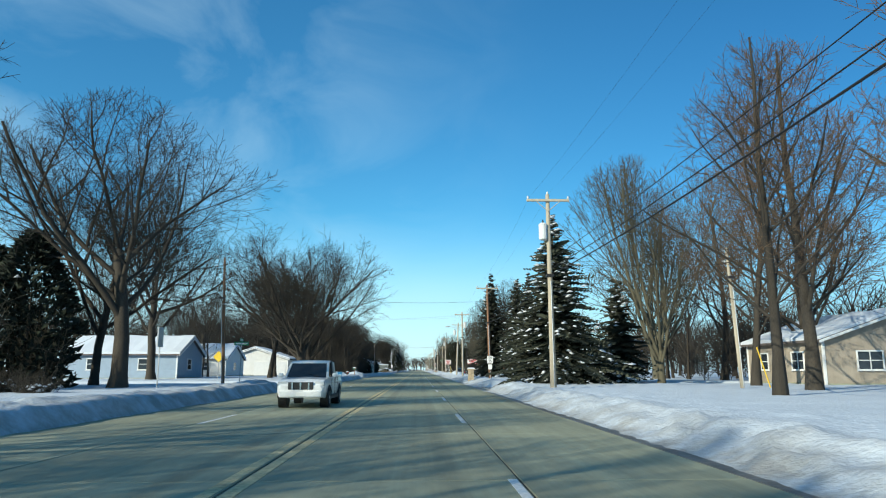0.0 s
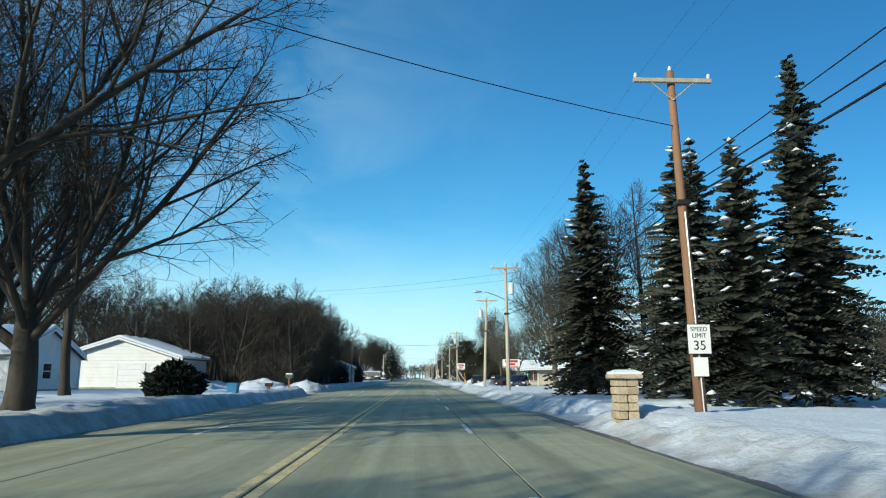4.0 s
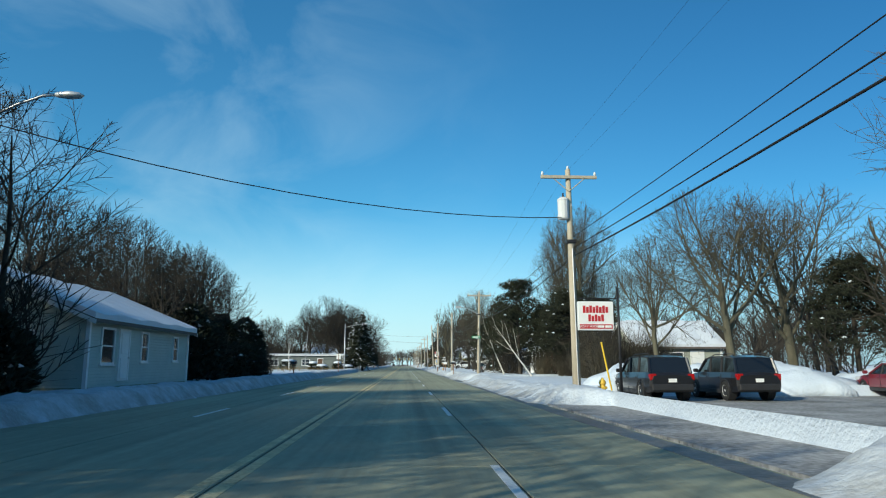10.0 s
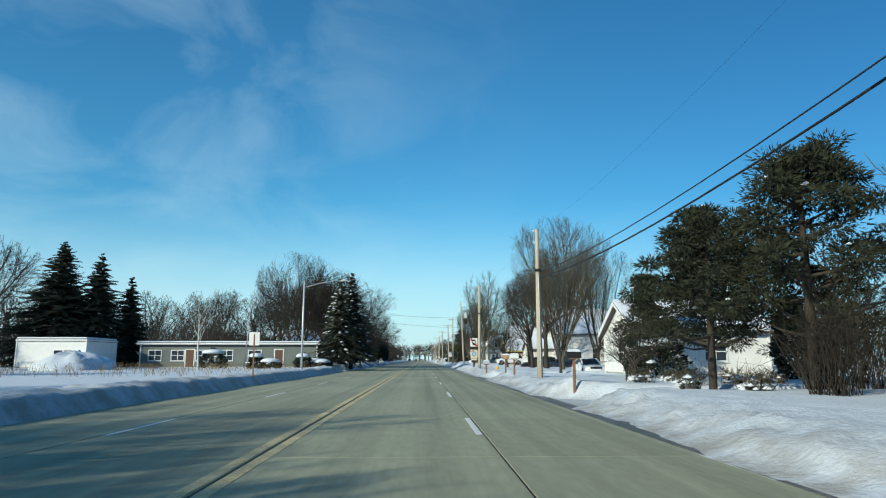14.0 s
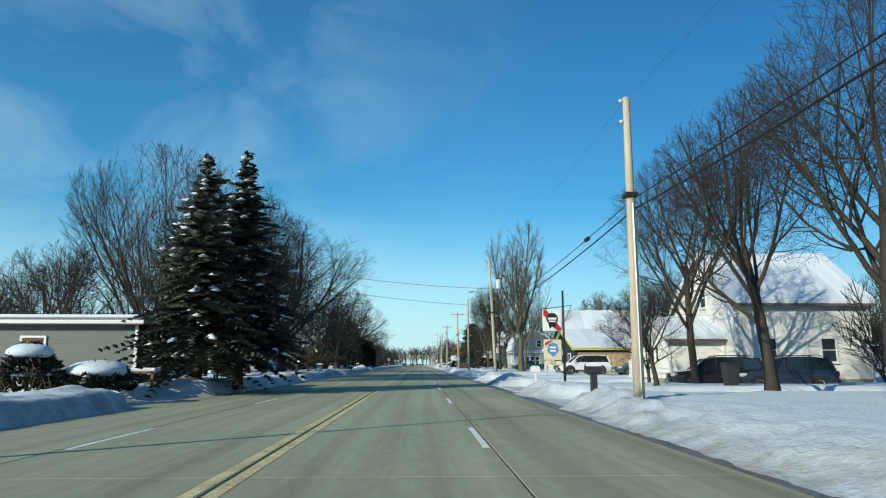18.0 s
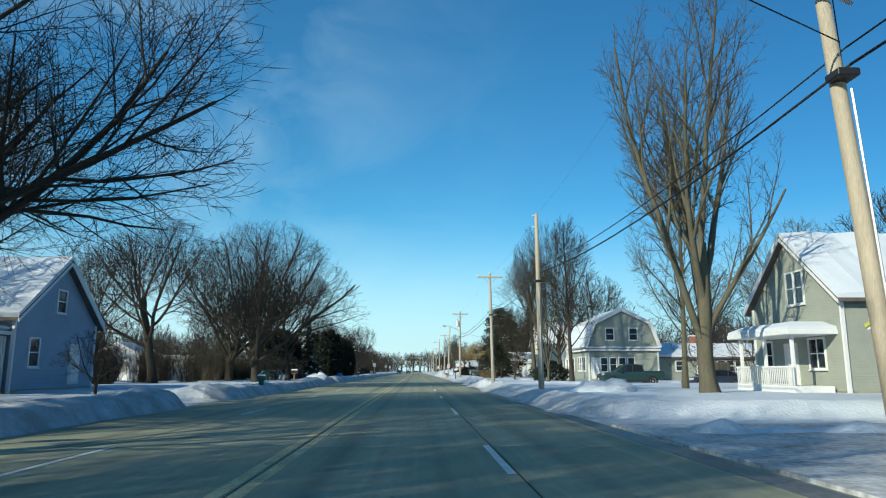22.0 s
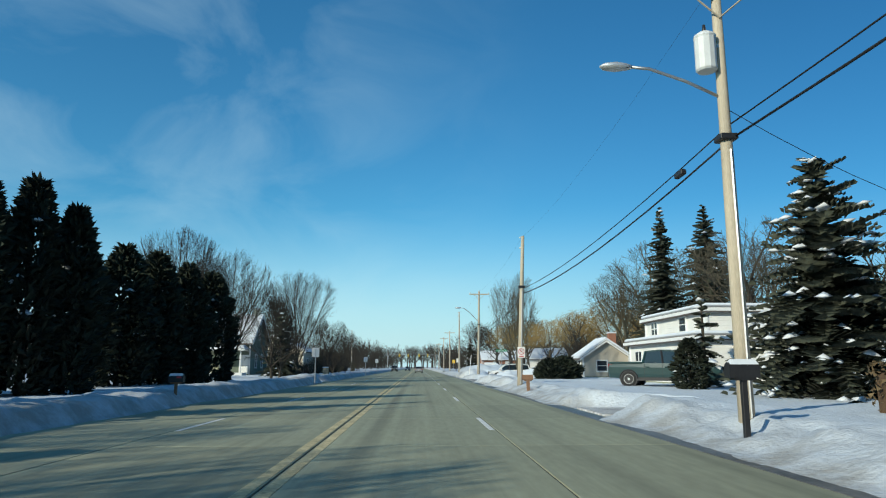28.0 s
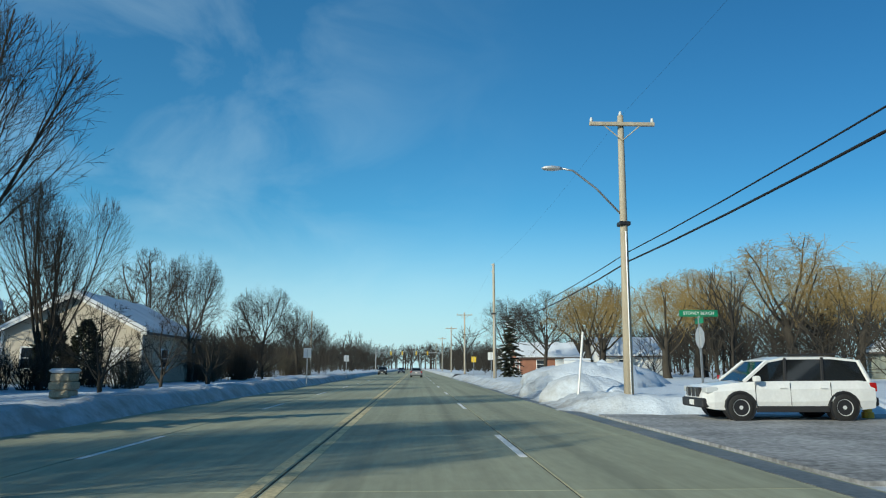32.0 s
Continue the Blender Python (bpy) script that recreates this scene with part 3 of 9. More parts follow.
# a form: height and crown radius, trunk, crown profile (height share, radius share), and per level: branches, where they begin, angle, length, points, bend, lift
TREES = {
    "spread": dict(H=15.0, R=7.5, trunk=0.46, r=0.36, prof=((0.10, 0.25), (0.18, 0.72), (0.32, 1.0), (0.55, 0.98), (0.75, 0.80), (0.90, 0.46), (1.0, 0.08)),
                   kids=(10, 8, 7, 6, 4), first=(0.42, 0.20, 0.16, 0.12, 0.1), angle=(56, 42, 44, 46, 44), ratio=(9, 0.62, 0.60, 0.55, 0.55), lift=0.085, bend=0.10, thin=0.56, min_r=0.0075),
    "broad": dict(H=15.0, R=8.5, trunk=0.22, r=0.46, prof=((0.06, 0.35), (0.14, 0.85), (0.28, 1.0), (0.55, 0.96), (0.76, 0.78), (0.92, 0.42), (1.0, 0.08)),
                  kids=(9, 9, 8, 6, 5), first=(0.50, 0.18, 0.14, 0.12, 0.1), angle=(50, 38, 42, 46, 44), ratio=(9, 0.60, 0.56, 0.52, 0.55), lift=0.05, bend=0.09, thin=0.56, min_r=0.0075),
    "vase": dict(H=15.0, R=5.5, trunk=0.16, r=0.24, prof=((0.05, 0.16), (0.20, 0.42), (0.42, 0.76), (0.62, 1.0), (0.80, 0.95), (0.93, 0.62), (1.0, 0.15)),
                 kids=(9, 9, 8, 6, 4), first=(0.35, 0.16, 0.16, 0.12, 0.1), angle=(27, 22, 26, 32, 34), ratio=(9, 0.62, 0.50, 0.46, 0.5), lift=0.055, bend=0.06, thin=0.54, min_r=0.0075),
    "tall": dict(H=15.0, R=4.2, trunk=0.93, r=0.22, prof=((0.16, 0.35), (0.28, 0.85), (0.42, 1.0), (0.62, 0.88), (0.80, 0.60), (0.93, 0.30), (1.0, 0.05)),
                 kids=(24, 8, 6, 5, 3), first=(0.20, 0.18, 0.14, 0.1, 0.1), angle=(46, 40, 42, 44, 44), ratio=(9, 0.50, 0.50, 0.5, 0.55), lift=0.085, bend=0.09, thin=0.42, min_r=0.0075),
    "high": dict(H=15.0, R=5.0, trunk=0.60, r=0.30, prof=((0.34, 0.25), (0.44, 0.80), (0.58, 1.0), (0.75, 0.90), (0.90, 0.52), (1.0, 0.08)),
                 kids=(10, 8, 7, 6, 4), first=(0.62, 0.20, 0.16, 0.12, 0.1), angle=(50, 40, 44, 46, 44), ratio=(9, 0.60, 0.58, 0.55, 0.55), lift=0.07, bend=0.10, thin=0.54, min_r=0.0075),
    "mid": dict(H=13.0, R=6.0, trunk=0.42, r=0.30, prof=((0.12, 0.30), (0.24, 0.80), (0.42, 1.0), (0.62, 0.92), (0.80, 0.68), (0.93, 0.36), (1.0, 0.08)),
                kids=(9, 8, 7, 7), first=(0.40, 0.20, 0.16, 0.12), angle=(46, 40, 44, 44), ratio=(9, 0.60, 0.56, 0.52), lift=0.075, bend=0.10, thin=0.56, min_r=0.014),
    "cottonwood": dict(H=18.0, R=5.0, trunk=0.34, r=0.39, stout=0.019, prof=((0.06, 0.2), (0.18, 0.45), (0.40, 0.80), (0.62, 1.0), (0.80, 0.92), (0.93, 0.58), (1.0, 0.12)),
                       kids=(7, 9, 8, 7, 6), first=(0.22, 0.20, 0.16, 0.12, 0.1), angle=(24, 28, 36, 40, 42), ratio=(9, 0.46, 0.46, 0.46, 0.5), lift=0.05, bend=0.07, thin=0.62, min_r=0.0075),
    "birch": dict(H=7.0, R=2.0, trunk=0.86, r=0.09, prof=((0.22, 0.4), (0.40, 1.0), (0.62, 0.9), (0.85, 0.5), (1.0, 0.1)),
                  kids=(9, 6, 7), first=(0.30, 0.25, 0.15), angle=(38, 38, 40), ratio=(9, 0.5, 0.5), lift=0.09, bend=0.09, thin=0.42, min_r=0.008),
    "small": dict(H=3.2, R=1.9, trunk=0.30, r=0.10, prof=((0.18, 0.35), (0.30, 0.9), (0.5, 1.0), (0.75, 0.82), (0.92, 0.45), (1.0, 0.1)),
                  kids=(6, 7, 6, 6), first=(0.45, 0.25, 0.2, 0.15), angle=(48, 44, 46, 46), ratio=(9, 0.62, 0.58, 0.56), lift=0.05, bend=0.12, thin=0.58, min_r=0.006),
    "willow": dict(H=11.0, R=5.5, trunk=0.40, r=0.42, prof=((0.10, 0.8), (0.35, 1.0), (0.62, 0.98), (0.82, 0.78), (0.94, 0.44), (1.0, 0.1)),
                   kids=(8, 7, 8, 7), first=(0.5, 0.3, 0.2, 0.1), angle=(44, 42, 50, 40), ratio=(9, 0.60, 0.60, 0.9), lift=0.07, bend=0.10, thin=0.55, min_r=0.011, droop=0.5),
    "brush": dict(H=3.0, R=1.7, trunk=0.40, r=0.03, prof=((0.02, 0.6), (0.3, 1.0), (0.7, 0.95), (1.0, 0.4)),
                  kids=(11, 12), first=(0.1, 0.1), angle=(42, 40), ratio=(9, 0.5), lift=0.08, bend=0.12, thin=0.7, min_r=0.012),
    "wood": dict(H=12.0, R=4.0, trunk=0.80, r=0.17, prof=((0.14, 0.3), (0.34, 0.8), (0.60, 1.0), (0.80, 0.86), (0.93, 0.50), (1.0, 0.1)),
                 kids=(15, 9, 11), first=(0.20, 0.2, 0.15), angle=(54, 46, 46), ratio=(9, 0.52, 0.50), lift=0.07, bend=0.08, thin=0.48, min_r=0.012),
    "far": dict(H=10.0, R=4.0, trunk=0.62, r=0.20, prof=((0.10, 0.4), (0.30, 0.9), (0.55, 1.0), (0.80, 0.75), (1.0, 0.15)),
                kids=(13, 14), first=(0.25, 0.2), angle=(42, 40), ratio=(9, 0.42), lift=0.10, bend=0.09, thin=0.5, min_r=0.030),
}


def limb_paths(rng, at, way, length, n, bend, lift):
    """Curved paths from their starts, all of one level together."""
    P, d = [at], way.copy()
    for _ in range(n - 1):
        d = d + rng.normal(0, bend, d.shape) + np.array([0, 0, lift])
        d /= np.linalg.norm(d, axis=1, keepdims=True)
        P.append(P[-1] + d * (length / (n - 1))[:, None])
    return np.stack(P, 1)


def room_to_grow(at, way, spec, wob):
    """How far each shoot can go before it leaves the crown's outline."""
    H, R = spec["H"], spec["R"]
    t = np.linspace(0.02, 1.1, 32) * max(H, 2 * R)
    q = at[:, None] + way[:, None] * t[None, :, None]
    z = q[..., 2] / H
    a = np.arctan2(q[..., 1], q[..., 0])
    lim = R * np.interp(z, [p[0] for p in spec["prof"]], [p[1] for p in spec["prof"]], left=0.0, right=0.0)
    lim = lim * (1 + 0.13 * np.cos(2 * a + wob[0] + 2.5 * z) + 0.10 * np.cos(3 * a + wob[1] - 3 * z) + 0.07 * np.cos(5 * a + wob[2] + 9 * z))
    inside = np.hypot(q[..., 0], q[..., 1]) < lim
    return np.where(inside.any(1), t[31 - np.argmax(inside[:, ::-1], 1)], 0.0)


GROWN = {}


def tree_arrays(form, seed):
    """Trunk and limbs, fine twigs, and the size of one leafless tree."""
    if (form, seed) in GROWN:
        return GROWN[form, seed]
    rng = np.random.default_rng(seed)
    spec = TREES[form]
    levels = len(spec["kids"])
    wob = rng.uniform(0, 6.28, 3)
    L = np.array([spec["H"] * spec["trunk"] + 0.25])
    P = limb_paths(rng, np.array([[0, 0, -0.25]]), np.array([[rng.normal(0, 0.05), rng.normal(0, 0.05), 1.0]]), L, 9, 0.05, 0.12)
    R = spec["r"] * np.linspace(1.0, 0.62 if spec["trunk"] < 0.7 else 0.16, 9)[None]
    R[:, 0] *= 1.4
    groups = [(P, R)]
    for lv in range(levels):
        m, n = R.shape
        kids, first = spec["kids"][lv], spec["first"][lv]
        k = np.tile(np.arange(kids), m)
        o = np.repeat(np.arange(m), kids)
        u = first + (1 - first) * (k + rng.uniform(0.1, 0.95, len(k))) / kids
        u = np.where(k == kids - 1, 1.0, u)
        i = np.minimum((u * (n - 1)).astype(int), n - 2)
        f = (u * (n - 1) - i)[:, None]
        at = P[o, i] * (1 - f) + P[o, i + 1] * f
        rl = R[o, i] * (1 - f[:, 0]) + R[o, i + 1] * f[:, 0]
        dd = P[o, i + 1] - P[o, i]
        dd /= np.linalg.norm(dd, axis=1, keepdims=True) + 1e-9
        az = 2.4 * k + rng.uniform(0, 6.28, m)[o] + rng.uniform(-0.5, 0.5, len(k))
        ref = np.where(np.abs(dd[:, 2:]) < 0.9, np.array([0, 0, 1.0]), np.array([1.0, 0, 0]))
        a = np.cross(dd, ref)
        a /= np.linalg.norm(a, axis=1, keepdims=True)
        b = np.cross(dd, a)
        wide = math.radians(spec["angle"][lv]) * rng.uniform(0.72, 1.22, len(k)) * np.where(u == 1.0, 0.4, 1.18 - 0.42 * u)
        out = dd * np.cos(wide)[:, None] + (a * np.cos(az)[:, None] + b * np.sin(az)[:, None]) * np.sin(wide)[:, None]
        if lv >= levels - 1 and "droop" in spec:
            out[:, 2] -= spec["droop"] * 1.6
            out /= np.linalg.norm(out, axis=1, keepdims=True)
        free = room_to_grow(at, out, spec, wob)
        ln = np.minimum(L[o] * spec["ratio"][lv] * rng.uniform(0.65, 1.15, len(k)) * (1.12 - 0.35 * u), free * rng.uniform(0.84, 1.03, len(k)))
        keep = ln > 0.012 * spec["H"]
        at, out, ln, rl, o = at[keep], out[keep], ln[keep], rl[keep], o[keep]
        last = lv == levels - 1
        n = 2 if last else (8, 5, 4, 3)[lv]
        lift = spec["lift"] * (1.0 if lv < 2 else 0.5) * (8 / n if lv < 2 else 1.0) * 0.8
        P = limb_paths(rng, at, out, ln, n, spec["bend"] * (0.8 if lv == 0 else 1.0), 0.0 if last else lift)
        R = np.maximum((np.minimum(rl * spec["thin"], 0.014 + spec.get("stout", 0.015) * ln) * rng.uniform(0.8, 1.1, len(ln)))[:, None] * np.linspace(1.0, 0.34, n)[None], spec["min_r"])
        L = ln
        groups.append((P, R))
    cut = 3 if levels > 4 else 2
    limbs, twigs, fine = groups[:cut], groups[cut:-1], groups[-1]
    ends = np.concatenate([g[0].reshape(-1, 3) for g in groups])
    top = np.percentile(ends[:, 2], 99.6)
    side = np.percentile(np.hypot(ends[:, 0], ends[:, 1]), 97)
    V, F = tube_arrays(twigs, 3) if twigs else (np.zeros((0, 3)), np.zeros((0, 4), int))
    a, b = fine[0][:, 0], fine[0][:, 1]
    w = np.cross(b - a, rng.normal(0, 1, a.shape))
    w *= fine[1][:, :1] * 1.1 / (np.linalg.norm(w, axis=1, keepdims=True) + 1e-9)
    q = np.stack([a - w, a + w, b + w * 0.35, b - w * 0.35], 1).reshape(-1, 3)
    fq = len(V) + np.arange(len(a))[:, None] * 4 + [0, 1, 2, 3]
    GROWN[form, seed] = tube_arrays(limbs, 6 if levels > 3 else (5 if levels == 3 else 3)), (np.concatenate([V, q]), np.concatenate([F, fq])), (top, side)
    return GROWN[form, seed]


def tree_meshes(form, seed, bark, twig):
    a, b, top = tree_arrays(form, seed)
    return quick_mesh("trunk", *a, bark, True), quick_mesh("crown", *b, twig, True), top


def bare_tree(form, seed, label, bark=None, twig=None):
    """A leafless tree built once; returns it with its height."""
    a, b, top = tree_meshes(form, seed, bark or BARK, twig or TWIG)
    t = thing("bare_tree", label, "tree")
    part("trunk", a, t)
    part("crown", b, t, "fine leafless twigs")
    return t, top


# ---- conifers ----
def spray(rng, out, base, way, length, width, droop, n=9):
    """A flat bough with needle tufts along both sides."""
    w = np.array(way, float)
    side = np.array([-w[1], w[0], 0.0])
    side /= np.linalg.norm(side) + 1e-9
    u = ((np.arange(n) + 0.5) / n)[:, None]
    up = np.array([0, 0, 1.0])
    p = np.array(base) + w * length * u - up * (droop * length * u * u)
    for s in (-1, 1):
        q = width * (1 - 0.65 * u) * rng.uniform(0.6, 1.2, (n, 1))
        tip = p + side * s * q + w * q * 0.7 + up * (rng.uniform(-0.35, 0.12, (n, 1)) * q)
        th = 0.22 * q + 0.05
        out.append(np.stack([p, p + w * th * 1.3 + up * 0.05, tip, p - up * th], 1))


def spruce_meshes(seed, h, r, snow, gap=0.0, flat=0.0, mat_leaf=None, thin=1.0):
    """A conifer of whorled, drooping boughs, with snow lying on some of them."""
    rng = np.random.default_rng(seed)
    leaf, caps = [], ([], [])
    rows = int(h * 3.6 * thin)
    lean = rng.uniform(0, 6.28)
    for k in range(rows):
        u = (k + rng.uniform(0, 0.9)) / rows
        z = h * (0.05 + gap + (0.94 - gap) * u)
        reach = r * (1 - u) ** (0.85 - flat * 0.4) * (1.0 if u > 0.06 else 0.8) * rng.uniform(0.82, 1.12) + 0.12
        count = max(4, int(reach * 4.4 * thin + 3))
        a0 = rng.uniform(0, 6.28)
        for j in range(count):
            a = a0 + 6.283 * j / count + rng.normal(0, 0.35)
            ln = reach * rng.uniform(0.42, 1.14) * (1 + 0.12 * math.cos(a - lean))
            d = np.array([math.cos(a), math.sin(a), rng.uniform(-0.50, 0.02) + 0.45 * u])
            spray(rng, leaf, (0, 0, z + rng.normal(0, 0.12)), d, ln, 0.20 + 0.24 * ln ** 0.7, rng.uniform(0.02, 0.22), 6 + int(ln * 2))
            if rng.uniform() < snow:
                v, f = caps
                for _ in range(rng.integers(1, 3)):
                    s = rng.uniform(0.45, 0.95)
                    c = np.array([0, 0, z]) + d * ln * s + np.array([0, 0, -0.12 * ln * s * s + 0.05])
                    b = rng.uniform(0.10, 0.26)
                    sd = np.array([-d[1], d[0], 0])
                    kk = len(v)
                    e = d * b * 1.4
                    v += [tuple(c - e), tuple(c + sd * b), tuple(c + e), tuple(c - sd * b), tuple(c + np.array([0, 0, b * 0.55])), tuple(c - np.array([0, 0, b * 0.2]))]
                    for q in range(4):
                        f += [(kk + q, kk + (q + 1) % 4, kk + 4), (kk + (q + 1) % 4, kk + q, kk + 5)]
    trunk = Shape().tube([(0, 0, -0.3), (0, 0, h * 0.5), (0, 0, h * 0.97)], [0.03 * h * 0.6 + 0.05, 0.012 * h + 0.02, 0.02], 7).mesh("trunk", BARK, True)
    quads = np.concatenate(leaf)
    ids = np.arange(len(quads))[:, None] * 4
    crown = quick_mesh("crown", quads.reshape(-1, 3), np.concatenate([ids + [0, 1, 2], ids + [0, 2, 3]]), mat_leaf or NEEDLE)
    cap = mesh("snow_load", caps[0], caps[1], SNOW_CAP, True) if caps[0] else None
    return trunk, crown, cap


def conifer(name, label, seed, h, r, snow=0.15, gap=0.0, flat=0.0, leaf=None, thin=1.0):
    a, b, c = spruce_meshes(seed, h, r, snow, gap, flat, leaf, thin)
    t = thing(name, label, "tree")
    part("trunk", a, t)
    part("crown", b, t)
    if c:
        tagged(part("snow_load", c, t, "clumps of snow lying on the boughs"), kind="stuff")
    return t


def pine_tree(label, seed, h, r, leaf, snow=10, base=0.12):
    """A broad pine: bare limbs that carry separate flattened clumps of needles, with gaps between them."""
    rng = np.random.default_rng(seed)
    limbs, V, caps_v, caps_f = [], [], [], []
    bend = rng.normal(0, 0.03 * h, 2)
    tp = np.array([[0, 0, -0.3], [bend[0] * 0.4, bend[1] * 0.4, h * 0.4], [bend[0], bend[1], h * 0.9]])
    limbs.append((tp, np.array([0.022 * h, 0.016 * h, 0.05])))
    n = int(16 * h)
    for k in range(n):
        u = base + (1 - base) * rng.uniform(0, 1) ** 0.85
        a = rng.uniform(0, 6.283)
        reach = r * (1 - 0.72 * max(0.0, u - 0.25) ** 1.3 / 0.75 ** 1.3) * rng.uniform(0.35, 1.08)
        st = np.array([bend[0] * u, bend[1] * u, h * u * 0.88])
        en = st + np.array([math.cos(a) * reach, math.sin(a) * reach, reach * rng.uniform(-0.12, 0.30) + 0.04 * h])
        if rng.uniform() < 0.35:
            limbs.append((np.array([st, (st + en) / 2 - [0, 0, 0.06 * reach], en]), np.array([0.06, 0.045, 0.02])))
        q = rng.uniform(0.40, 0.90) * (0.6 + 0.05 * h)
        m = 200
        d = rng.normal(0, 1, (m, 3))
        d /= np.linalg.norm(d, axis=1, keepdims=True)
        p = en + d * q * rng.uniform(0.3, 1.0, (m, 1)) * [1.0, 1.0, 0.42]
        s = np.cross(d, rng.normal(0, 1, (m, 3)))
        s /= np.linalg.norm(s, axis=1, keepdims=True) + 1e-9
        w = rng.uniform(0.035, 0.065, (m, 1))
        V.append(np.stack([p - s * w * 0.5, p + d * w * 1.2 - s * w * 0.3 + [0, 0, 0.02], p + d * w * 3.4, p + s * w * 0.5], 1))
        if rng.uniform() < snow / n:
            b, c, kk = rng.uniform(0.10, 0.22), en + [0, 0, q * 0.42], len(caps_v)
            caps_v += [tuple(c + [-b, 0, 0]), tuple(c + [0, -b, 0]), tuple(c + [b, 0, 0]), tuple(c + [0, b, 0]), tuple(c + [0, 0, b * 0.5]), tuple(c - [0, 0, b * 0.2])]
            for e in range(4):
                caps_f += [(kk + e, kk + (e + 1) % 4, kk + 4), (kk + (e + 1) % 4, kk + e, kk + 5)]
    t = thing("pine_tree", label, "tree")
    part("trunk", tubes_mesh("trunk", limbs, BARK, 6), t)
    quads = np.concatenate(V)
    ids = np.arange(len(quads))[:, None] * 4
    part("crown", quick_mesh("crown", quads.reshape(-1, 3), np.concatenate([ids + [0, 1, 2], ids + [0, 2, 3]]), leaf), t)
    if caps_v:
        tagged(part("snow_load", mesh("snow_load", caps_v, caps_f, SNOW_CAP, True), t, "clumps of snow on the boughs"), kind="stuff")
    return t


def leaf_cloud(rng, n, inside, size, material, name="foliage"):
    """n small bent leaf clumps at places given by inside(rng), each pointing its own way."""
    got = [inside(rng) for _ in range(n)]
    p, d = np.array([g[0] for g in got]), np.array([g[1] for g in got], float) + rng.normal(0, 0.45, (n, 3))
    d /= np.linalg.norm(d, axis=1, keepdims=True) + 1e-9
    s = np.cross(d, rng.normal(0, 1, (n, 3)))
    s /= np.linalg.norm(s, axis=1, keepdims=True) + 1e-9
    q = size * rng.uniform(0.6, 1.3, (n, 1))
    V = np.stack([p - s * q * 0.4, p + d * q * 0.5 + np.cross(d, s) * q * 0.25, p + d * q * 1.2, p + s * q * 0.4], 1)
    ids = np.arange(n)[:, None] * 4
    return quick_mesh(name, V.reshape(-1, 3), np.concatenate([ids + [0, 1, 2], ids + [0, 2, 3]]), material)


def column_bush(name, label, category, seed, h, r, n, leaf, size=0.28, snow=0.0, foot=0.85, tip=0.55):
    """A dense clipped or columnar shrub with an uneven outline."""
    rng = np.random.default_rng(seed)
    wob = [rng.uniform(0.85, 1.15) for _ in range(24)]

    def inside(g):
        u, a = g.uniform(0, 1) ** 0.9, g.uniform(0, 6.283)
        prof = (foot + (1 - foot) * min(1, u * 4)) * (1 - max(0, u - tip) ** 1.6 / (1 - tip) ** 1.6 * 0.93)
        rr = r * prof * wob[int(a / 6.284 * 12)] * wob[12 + int(u * 11.9)] * math.sqrt(g.uniform(0.45, 1.0))
        return (rr * math.cos(a), rr * math.sin(a), h * u * 0.96), (math.cos(a), math.sin(a), 0.5)

    t = thing(name, label, category)
    stem = Shape().tube([(0, 0, -0.2), (0.02, 0, h * 0.5), (0, 0, h * 0.85)], [0.05 + 0.012 * h, 0.04, 0.015], 6).mesh("trunk", BARK, True)
    part("trunk", stem, t)
    part("foliage", leaf_cloud(rng, n, inside, size, leaf), t)
    if snow:
        V, F = [], []
        for _ in range(int(snow)):
            (x, y, z), _d = inside(rng)
            b = rng.uniform(0.10, 0.3)
            k = len(V)
            z = max(z, h * 0.35)
            V += [(x - b, y, z), (x, y - b, z), (x + b, y, z), (x, y + b, z), (x, y, z + b * 0.6), (x, y, z - b * 0.2)]
            for q in range(4):
                F += [(k + q, k + (q + 1) % 4, k + 4), (k + (q + 1) % 4, k + q, k + 5)]
        tagged(part("snow_load", mesh("snow_load", V, F, SNOW_CAP, True), t, "snow resting on the twigs"), kind="stuff")
    return t


